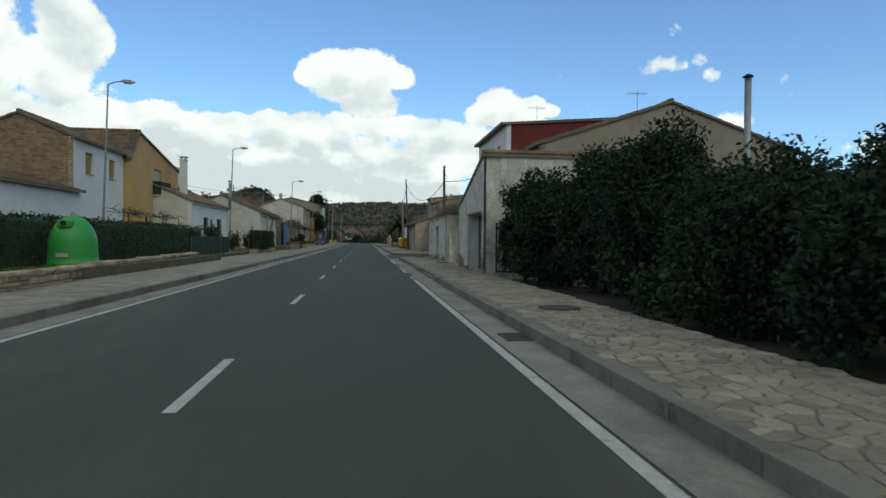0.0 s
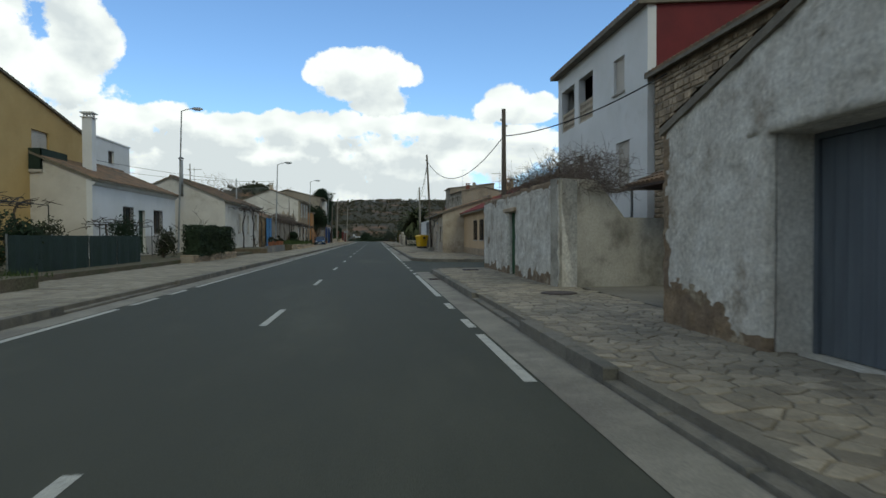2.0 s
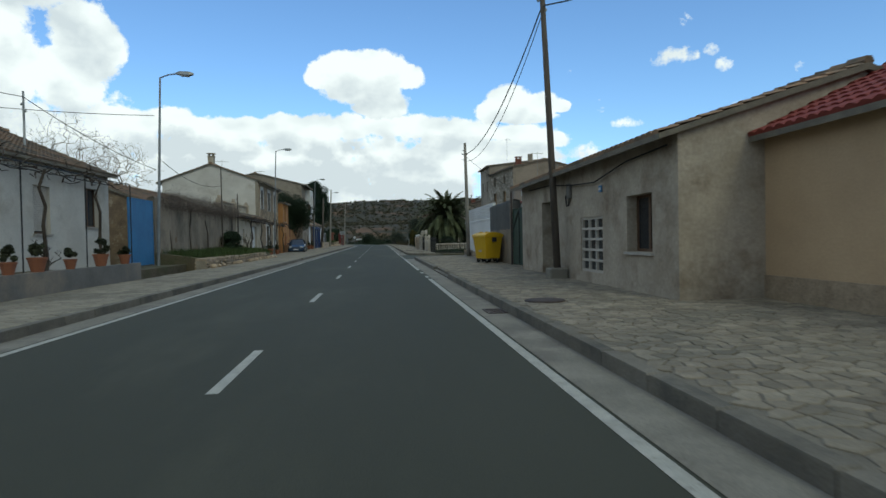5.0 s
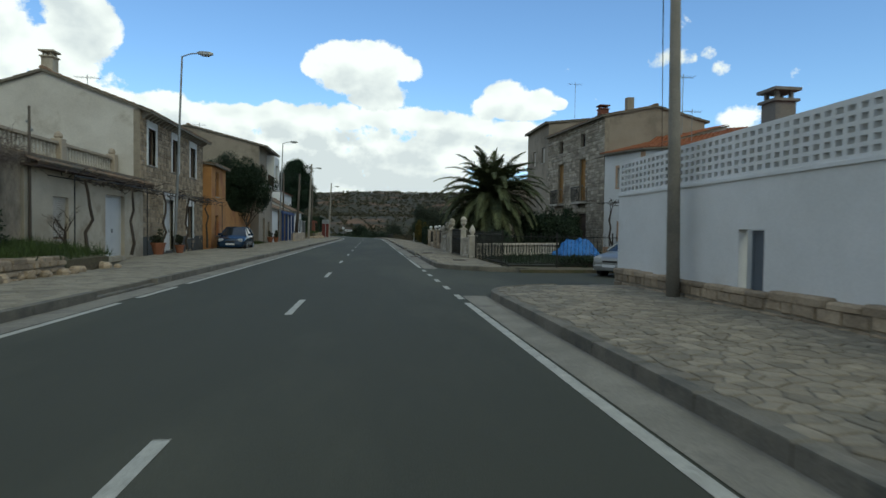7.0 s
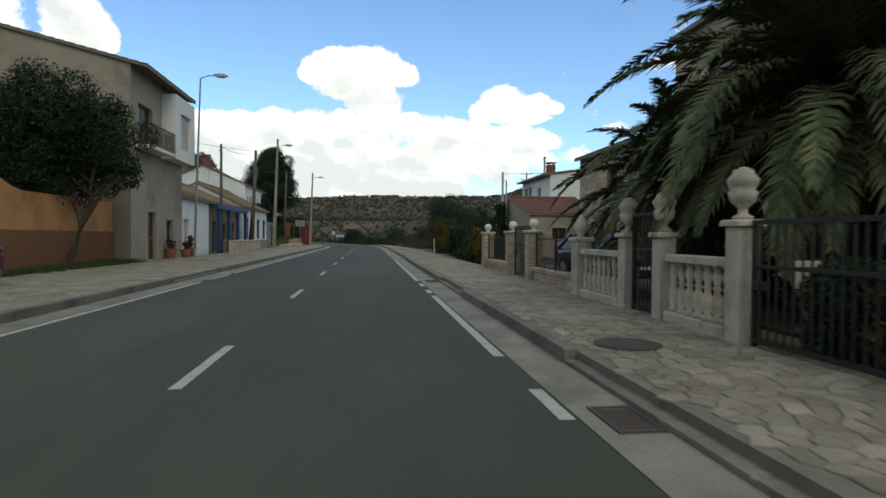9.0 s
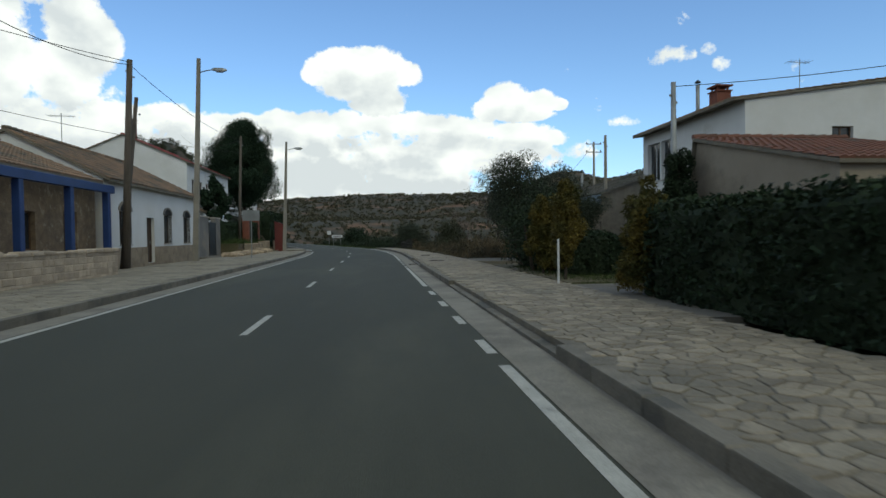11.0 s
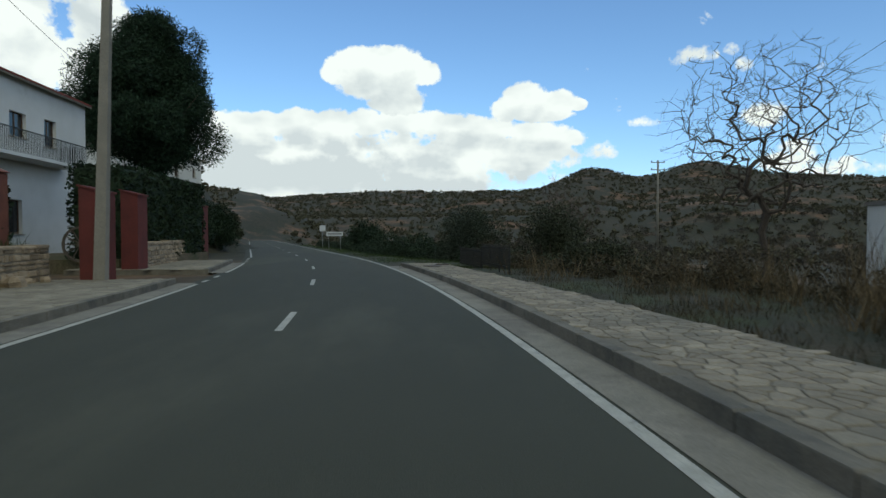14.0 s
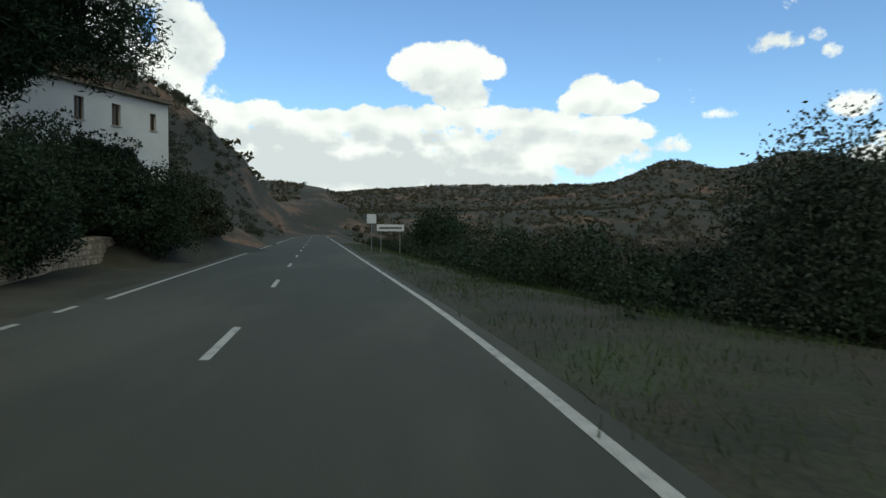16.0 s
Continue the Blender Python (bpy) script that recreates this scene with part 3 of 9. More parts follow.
def cells(x0, x1, y0, y1, size, seed, inside=None, jitter=0.42, gap=0.03):
    """Irregular flat stones that fill a rectangle like crazy paving: a list of polygons."""
    rs = np.random.RandomState(seed)
    nx, ny = max(1, int((x1 - x0) / size)), max(1, int((y1 - y0) / size))
    sx, sy = (x1 - x0) / nx, (y1 - y0) / ny
    pts = {}
    for i in range(-2, nx + 2):
        for j in range(-2, ny + 2):
            pts[i, j] = np.array([x0 + sx * (i + 0.5 + jitter * rs.uniform(-1, 1)), y0 + sy * (j + 0.5 + jitter * rs.uniform(-1, 1))])
    out = []
    for i in range(nx):
        for j in range(ny):
            c = pts[i, j]
            if inside and not inside(c[0], c[1]):
                continue
            poly = [c + np.array(d) * size * 1.6 for d in ((-1, -1), (1, -1), (1, 1), (-1, 1))]
            near = [pts[i + a, j + b] for a in (-1, 0, 1) for b in (-1, 0, 1) if (a or b) and (i + a, j + b) in pts]
            for q in near:
                n = q - c
                dist = np.hypot(*n)
                n = n / dist
                lim = dist / 2 - gap / 2
                cut = []
                for k in range(len(poly)):
                    p, r = poly[k], poly[(k + 1) % len(poly)]
                    dp, dr = (p - c) @ n - lim, (r - c) @ n - lim
                    if dp <= 0:
                        cut.append(p)
                    if dp * dr < 0:
                        cut.append(p + (r - p) * dp / (dp - dr))
                poly = cut
                if len(poly) < 3:
                    break
            if len(poly) >= 3:
                out.append((c, [np.array([min(max(p[0], x0), x1), min(max(p[1], y0), y1)]) for p in poly]))
    return out


def slab(g, c, poly, z0, z1, put=None, chamfer=0.018):
    """One stone with a chamfered rim."""
    put = put or (lambda x, y, z: (x, y, z))
    lo = [put(*p, z0) for p in poly]
    mid = [put(*p, z1 - chamfer * 0.6) for p in poly]
    hi = []
    for p in poly:
        d = p - c
        l = np.hypot(*d) + 1e-6
        hi.append(put(*(c + d * max(0.3, 1 - chamfer / l)), z1))
    n = len(poly)
    ids = [[g.p(*q) for q in ring] for ring in (lo, mid, hi)]
    for a, b in zip(ids, ids[1:]):
        for k in range(n):
            g.f.append((a[k], a[(k + 1) % n], b[(k + 1) % n], b[k]))
    g.f.append(tuple(ids[-1]))


def tiles(g, origin, along, up, length, run, pitch=0.24, row=0.42, amp=0.045, lift=0.03):
    """Rows of barrel tiles over a slope: origin at the eave, along it, and up the slope."""
    o, a, b = Vector(origin), Vector(along).normalized(), Vector(up).normalized()
    nrm = a.cross(b)
    if nrm.z < 0:
        nrm = -nrm
    cols, rows = max(2, round(length / pitch)), max(2, round(run / row))
    du, dv = length / cols / 4, run / rows
    prof = (0.0, 0.75, 1.0, 0.75)
    ids = []
    rng = random.Random(int(length * 100 + run * 10))
    for r in range(rows):
        for end in (0, 1):
            line = []
            for c in range(cols * 4 + 1):
                h = amp * prof[c % 4] + (lift if end == 0 else 0.0) + 0.006 * (rng.random() if end == 0 else 0)
                q = o + a * (du * c) + b * (dv * (r + end) + (0.012 * (rng.random() - 0.5) if end == 0 and r else 0)) + nrm * h
                line.append(g.p(*q))
            ids.append(line)
    for l0, l1 in zip(ids, ids[1:]):
        for c in range(cols * 4):
            g.f.append((l0[c], l0[c + 1], l1[c + 1], l1[c]))
    # the closed ends of the lowest row
    base = [g.p(*(o + a * (du * c) - nrm * 0.02)) for c in range(cols * 4 + 1)]
    for c in range(cols * 4):
        g.f.append((base[c], base[c + 1], ids[0][c + 1], ids[0][c]))


def leaves(centres, radii, count, size, seed, squash=1.0, mat=None, name="crown", parent=None, label="", blade=1.0, droop=0.0, shell=0.55):
    """Many small leaf faces scattered through clumps: arrays of clump centres and radii."""
    rs = np.random.RandomState(seed)
    centres, radii = np.asarray(centres, float), np.asarray(radii, float)
    weight = radii ** 2
    pick = rs.choice(len(centres), count, p=weight / weight.sum())
    d = rs.normal(size=(count, 3))
    d /= np.linalg.norm(d, axis=1)[:, None]
    r = radii[pick] * (shell + (1 - shell) * rs.rand(count)) * (0.85 + 0.3 * rs.rand(count))
    pos = centres[pick] + d * r[:, None] * (1, 1, squash)
    ax = rs.normal(size=(count, 3)) + d * 0.6 + (0, 0, -droop)
    ax /= np.linalg.norm(ax, axis=1)[:, None]
    side = np.cross(ax, rs.normal(size=(count, 3)))
    side /= np.linalg.norm(side, axis=1)[:, None] + 1e-9
    s = size * (0.6 + 0.8 * rs.rand(count))[:, None]
    v = np.stack([pos - ax * s * blade, pos + side * s * 0.5, pos + ax * s * blade, pos - side * s * 0.5], 1).reshape(-1, 3)
    f = np.arange(count * 4).reshape(-1, 4)
    return from_arrays(name, v.round(4), f, mat, parent, label)

# ---------------------------------------------------------------- ground, road, pavements
def smooth(a, b, x):
    t = min(1.0, max(0.0, (x - a) / (b - a)))
    return t * t * (3 - 2 * t)


def bump(az, c, w):
    return math.exp(-((az - c) / w) ** 2)


def ridge_x(y):
    """The crest of the hill beside the road: along it at first, then bending across it far off."""
    s = min(max(y - 320.0, 0.0), 280.0)
    return cx(min(y, 320.0)) - 24.0 - 0.2376 * s + 0.0009 * s * s


def terrain(x, y):
    """Height of the open ground: flat along the street, a valley on one side and a ring of hills."""
    off = x - cx(max(y, -100))
    z = -0.06
    # valley side falls away past the last houses
    z -= 3.2 * smooth(7.5, 30, off) * smooth(150, 205, y) + 2.6 * smooth(4.2, 16, off) * smooth(188, 215, y)
    # steep slope beside the road on the other side
    d = x - ridge_x(y)
    tall = 24.0 * smooth(206, 262, y) * (1 - 0.45 * smooth(330, 430, y)) * (1 - smooth(400, 600, y)) * (1 + 0.22 * noise.noise(Vector((y * 0.021, 2.0, 0))))
    z += tall * ((1 - smooth(0, 17.5, d)) if d > 0 else (1 - 0.6 * smooth(0, 70, -d)))
    z += 4.7 * smooth(5.2, 9.5, -off) * smooth(203, 215, y) * (1 - smooth(230, 250, y)) * smooth(0, 8, d - 2)
    dx, dy = x - 0.0, y - 150.0
    r = math.hypot(dx, dy)
    az = math.degrees(math.atan2(dx, dy))
    rise = 4.25 + 0.3 * bump(az, 9, 8) + 2.0 * bump(az, 18.7, 3.6) + 2.1 * bump(az, 27.8, 4.6) + 0.7 * bump(az, 36, 9) - 0.4 * bump(az, -11, 4)
    crest = 880 * math.tan(radians(rise)) + 2.0 * noise.noise(Vector((az * 0.21, 1.7, 0))) + 0.8 * noise.noise(Vector((az * 0.9, 4.2, 0)))
    fold = 40 * noise.noise(Vector((az * 0.16, r * 0.004, 7.0)))
    z += crest * (0.3 * smooth(260, 460, r + fold) + 0.7 * smooth(470, 880, r + fold * (r < 860)))
    z -= crest * 0.4 * smooth(930, 1500, r)
    street = 1.0 if y > 330 else smooth(30, 130, abs(off))
    if r > 60:
        z += street * smooth(60, 260, r) * (2.5 * noise.noise(Vector((x * 0.012, y * 0.012, 0))) + 0.8 * noise.noise(Vector((x * 0.05, y * 0.05, 3))))
    return z


xs = [-2400, -1600, -1100, -800, -640, -500, -420] + [-360 + 20 * k for k in range(10)] + [-162 + 6 * k for k in range(16)]
xs = xs + [-64 + 4 * k for k in range(32)] + [76 + 14 * k for k in range(58)] + [920, 1100, 1400, 1900, 2600]
ys = [-1500, -600, -250, -120, -80] + [-60 + 20 * k for k in range(10)] + [146 + 4 * k for k in range(34)] + [285 + 14 * k for k in range(58)] + [1130, 1250, 1500, 1900, 2600]
gv = [(x, y, terrain(x, y)) for y in ys for x in xs]
nx = len(xs)
gf = [(j * nx + i, j * nx + i + 1, (j + 1) * nx + i + 1, (j + 1) * nx + i) for j in range(len(ys) - 1) for i in range(nx - 1)]
HILL = material("hill_ground", (0.052, 0.045, 0.027), (0.034, 0.035, 0.018), 0.03, 0.5, 0.45, 0.95, 0.9, 0.3, stain=(0.145, 0.085, 0.046), stain_scale=0.020, stain_low=0.53, stain_high=0.61, stretch=(1, 1, 5))
ground = from_arrays("ground", gv, gf, HILL)
for poly in ground.data.polygons:
    poly.use_smooth = True
tagged(ground, "dry scrub-covered ground rising to low hills", "ground", kind="structure")

VERGE = material("rough_verge", (0.052, 0.044, 0.027), (0.026, 0.030, 0.014), 0.9, 14, 0.45, 0.95, 0.8, 9, stain=(0.045, 0.055, 0.022), stain_scale=0.4)
for name, label, ins, outs, a, b in (("verge_1", "rough dark verge of weeds and earth", 3.32, 16.0, 189.1, 250.0), ("verge_2", "rough dark waste ground beside the pavement", 5.3, 17.0, 157.0, 187.6)):
    n, m = int((b - a) / 1.5), 12
    vv = []
    for j in range(n + 1):
        y = a + (b - a) * j / n
        for i in range(m + 1):
            x = cx(y) + ins + (outs - ins) * i / m
            z = terrain(x, y) + 0.05 + (0.05 * noise.noise(Vector((x * 0.9, y * 0.9, 0))) if i else -0.015)
            vv.append((x, y, z))
    o = from_arrays(name, vv, [(j * (m + 1) + i, j * (m + 1) + i + 1, (j + 1) * (m + 1) + i + 1, (j + 1) * (m + 1) + i) for j in range(n) for i in range(m)], VERGE)
    tagged(o, label, "verge", kind="structure")

ROAD_END = 330.0
g = Geo()
strip(g, -3.3, 3.3, -70, ROAD_END, 0.0, 2.0)
road = g.ob("road", ASPHALT)
tagged(road, "two-lane dark grey asphalt road with worn white markings", "road", kind="structure")


def marking(name, a, b, y0, y1):
    m = Geo()
    strip(m, a, b, y0, y1, 0.004, 2.0)
    return m.ob(name, PAINT_ROAD, road)


for k in range(-4, 42):
    marking("centre_dash", -0.055, 0.055, 7.5 * k, 7.5 * k + 2.0)
# stretches where the right edge line is broken: by drives and side streets
SOLID_R = [(-70, 14.6), (18.7, 21.3), (26.4, 33.5), (46.0, 66.2), (71.7, 84.0), (94.6, 101.0), (106.1, 112.8), (117.2, 132.6), (142.0, 151.0), (158.2, ROAD_END)]
for a, b in SOLID_R:
    marking("edge_line", 2.97, 3.09, a, b)
for (_, a), (b, _) in zip(SOLID_R, SOLID_R[1:]):
    n = max(1, int((b - a - 0.6) / 1.85))
    for k in range(n):
        y = a + 0.6 + (b - a - 0.6) * k / n
        marking("edge_dash", 2.97, 3.09, y, y + 0.85)
for a, b in ((-70, 25.0), (25.6, 27.0), (27.8, 29.0), (29.8, 48.0), (49.0, 53.0), (54.5, 84.0), (84.8, 87.0), (87.8, 117.0), (118.0, 120.5), (121.2, 163.0), (164.0, 180.6), (185.6, 192.9)):
    marking("edge_line", -3.11, -2.99, a, b)
for y in (181.3, 183.2, 194.2, 196.3, 198.2):
    marking("edge_dash", -3.11, -2.99, y, y + 0.8)
marking("edge_line", -2.97, -2.85, 200.0, ROAD_END)

# gutters of concrete and the kerb stones
for p, q, a, b in ((3.12, 3.62, -70, 35.4), (3.12, 3.62, 45.5, 85.2), (3.12, 3.62, 94.0, 189.2), (-3.62, -3.14, -70, 181), (-3.62, -3.14, 185.4, 193.4)):
    gutter = Geo()
    strip(gutter, p, q, a, b, 0.006, 2.0)
    tagged(gutter.ob("gutter", CONCRETE), "pale concrete gutter along the kerb", "gutter", kind="structure")

OUT_R = [(-70, 5.7), (15.5, 5.7), (15.6, 5.75), (21.2, 5.75), (21.3, 6.3), (35.5, 6.0), (44.0, 8.2), (58.8, 8.2), (58.9, 6.7), (67.2, 6.7), (67.3, 7.2), (87.2, 7.35), (93.5, 5.9), (118.5, 6.1), (120, 6.3), (155, 6.3), (176, 5.4), (188, 5.2)]
OUT_L = [(-70, -6.1), (10, -6.1), (30, -7.4), (58, -7.2), (67, -6.4), (92, -6.4), (98, -8.3), (187, -8.4), (206, -8.0)]


def along(table, y):
    for (a, va), (b, vb) in zip(table, table[1:]):
        if a <= y <= b:
            return va + (vb - va) * (y - a) / (b - a)
    return table[-1][1]


KERB_R = [(-70, 35.6), (43.8, 86.4), (92.6, 189.1)]
KERB_L = [(-70, 180.8), (185.4, 193.6)]


def round_corner(y, ends, r=3.0):
    """How far the kerb draws back near the mouth of a side street."""
    back = 0.0
    for e in ends:
        d = abs(y - e)
        r = 1.9 if e == 86.4 else 1.3 if e == 35.6 else 3.0
        if d < r:
            back = max(back, r - math.sqrt(max(0.0, r * r - (r - d) ** 2)))
    return back


CORNERS_R = [35.6, 43.8, 86.4, 92.6]


def kerb_x(y):
    return 3.62 + round_corner(y, CORNERS_R)


base_r, base_l = Geo(), Geo()
for a, b in KERB_R:
    n = int((b - a) / 0.5)
    for k in range(n):
        s, e = a + (b - a) * k / n, a + (b - a) * (k + 1) / n
        q = [(cx(s) + kerb_x(s) + 0.14, s), (cx(s) + max(along(OUT_R, s), kerb_x(s) + 0.2), s), (cx(e) + max(along(OUT_R, e), kerb_x(e) + 0.2), e), (cx(e) + kerb_x(e) + 0.14, e)]
        base_r.prism(q, 2, -0.1, 0.128)
for a, b in KERB_L:
    n = int((b - a) / 2)
    for k in range(n):
        s, e = a + (b - a) * k / n, a + (b - a) * (k + 1) / n
        q = [(cx(s) + along(OUT_L, s), s), (cx(s) - 3.75, s), (cx(e) - 3.75, e), (cx(e) + along(OUT_L, e), e)]
        base_l.prism(q, 2, -0.1, 0.128)
pavement_right = base_r.ob("pavement_1", MORTAR)
tagged(pavement_right, "pavement of irregular beige flagstones in mortar", "pavement", kind="structure")
pavement_left = base_l.ob("pavement_2", MORTAR)
tagged(pavement_left, "pale flagstone pavement with worn mortar joints", "pavement", kind="structure")

# ---------------------------------------------------------------- houses
def window(parent, g_side, put, u0, u1, w0, w1, style="bars", frame_mat=None, sill=True, depth=0.16, trim=None):
    """A window in an opening: frame with mullion, panes behind it, sill, and shutters or grille by style."""
    fm = frame_mat or FRAME
    g = Geo(g_side)

    def bx(gg, ua, ub, da, db, wa, wb):
        a, b = put(ua, da, wa), put(ub, db, wb)
        gg.box(*(v for lo, hi in zip(a, b) for v in (min(lo, hi), max(lo, hi))))

    t = 0.055
    for q in ((u0, u0 + t, w0, w1), (u1 - t, u1, w0, w1), (u0 + t, u1 - t, w0, w0 + t), (u0 + t, u1 - t, w1 - t, w1)):
        bx(g, q[0], q[1], depth, depth + 0.06, q[2], q[3])
    if style != "roller":
        bx(g, (u0 + u1) / 2 - 0.035, (u0 + u1) / 2 + 0.035, depth + 0.005, depth + 0.055, w0 + t, w1 - t)
    win = g.ob("window", fm, parent)
    p = Geo(g_side)
    bx(p, u0 + t, u1 - t, depth + 0.025, depth + 0.035, w0 + t, w1 - t)
    p.ob("pane", PANE, win)
    if sill:
        s = Geo(g_side)
        bx(s, u0 - 0.06, u1 + 0.06, -0.06, depth, w0 - 0.06, w0 - 0.003)
        s.ob("sill", SILL, win)
    if style == "roller":
        s = Geo(g_side)
        n = max(3, int((w1 - w0) / 0.07))
        low = w0 + (w1 - w0) * 0.06
        for k in range(n):
            a = low + (w1 - low) * k / n
            bx(s, u0 + 0.02, u1 - 0.02, depth - 0.06, depth - 0.035, a, a + (w1 - low) / n - 0.008)
        s.ob("roller_shutter", SHUTTER, win)
    if style == "board":
        n = max(2, int((u1 - u0) / 0.16))
        for k in range(n):
            s = Geo(g_side)
            bx(s, u0 + 0.03 + (u1 - u0 - 0.06) * k / n, u0 + 0.03 + (u1 - u0 - 0.06) * (k + 1) / n - 0.006, depth - 0.05, depth - 0.02, w0 + 0.03, w1 - 0.03)
            s.ob("board", OCHRE_WOOD, win)
    if style == "half_roller":
        s = Geo(g_side)
        n = max(3, int((w1 - w0) * 0.55 / 0.07))
        low = w1 - (w1 - w0) * 0.55
        for k in range(n):
            a = low + (w1 - low) * k / n
            bx(s, u0 + 0.02, u1 - 0.02, depth - 0.06, depth - 0.035, a, a + (w1 - low) / n - 0.008)
        s.ob("roller_shutter", SHUTTER, win)
    if style == "grille":
        s = Geo(g_side)
        n = max(3, int((u1 - u0) / 0.13))
        for k in range(n + 1):
            u = u0 + (u1 - u0) * k / n
            bx(s, u - 0.008, u + 0.008, -0.03, -0.014, w0 - 0.03, w1 + 0.03)
        for w in (w0 + 0.1, (w0 + w1) / 2, w1 - 0.1):
            bx(s, u0 - 0.02, u1 + 0.02, -0.014, -0.004, w - 0.012, w + 0.012)
        s.ob("grille", IRON, win)
    if trim:
        s = Geo(g_side)
        e = 0.16
        for q in ((u0 - e, u0, w0 - e, w1 + e), (u1, u1 + e, w0 - e, w1 + e), (u0, u1, w1, w1 + e), (u0, u1, w0 - e, w0 - 0.07)):
            bx(s, q[0], q[1], -0.02, 0.03, q[2], q[3])
        s.ob("surround", trim, win)
    return win


def door(parent, g_side, put, u0, u1, w0, w1, mat, depth=0.18, leaves_n=1, trim=None):
    def bx(gg, ua, ub, da, db, wa, wb):
        a, b = put(ua, da, wa), put(ub, db, wb)
        gg.box(*(v for lo, hi in zip(a, b) for v in (min(lo, hi), max(lo, hi))))

    g = Geo(g_side)
    t = 0.06
    for q in ((u0, u0 + t, w0, w1), (u1 - t, u1, w0, w1), (u0 + t, u1 - t, w1 - t, w1)):
        bx(g, q[0], q[1], depth - 0.03, depth + 0.05, q[2], q[3])
    d = g.ob("door", mat, parent)
    wdt = (u1 - u0 - 2 * t) / leaves_n
    for k in range(leaves_n):
        a = u0 + t + wdt * k
        l = Geo(g_side)
        n = max(2, int(wdt / 0.16))
        for j in range(n):
            bx(l, a + 0.006 + (wdt - 0.012) * j / n, a + 0.006 + (wdt - 0.012) * (j + 1) / n - 0.006, depth, depth + 0.035, w0 + 0.01, w1 - t - 0.006)
        bx(l, a + 0.01, a + wdt - 0.01, depth + 0.03, depth + 0.05, w0 + 0.01, w1 - t - 0.006)
        leaf = l.ob("door_leaf", mat, d)
    h = Geo(g_side)
    uh = u1 - t - 0.12 if leaves_n == 1 else (u0 + u1) / 2 + 0.05
    bx(h, uh, uh + 0.02, depth - 0.05, depth, w0 + 0.95, w0 + 1.1)
    h.ob("handle", GALV, d)
    if trim:
        s = Geo(g_side)
        e = 0.18
        for q in ((u0 - e, u0, w0, w1 + e), (u1, u1 + e, w0, w1 + e), (u0, u1, w1, w1 + e)):
            bx(s, q[0], q[1], -0.02, 0.03, q[2], q[3])
        s.ob("surround", trim, d)
    return d


def fit_opening(parent, side, put, o):
    kind, u0, u1, w0, w1, *rest = o
    opt = rest[0] if rest else {}
    if kind == "win":
        window(parent, side, put, u0, u1, w0, w1, **opt)
    elif kind == "door":
        door(parent, side, put, u0, u1, w0, w1, opt.get("mat", WOOD_DARK), opt.get("depth", 0.18), opt.get("n", 1), opt.get("trim"))


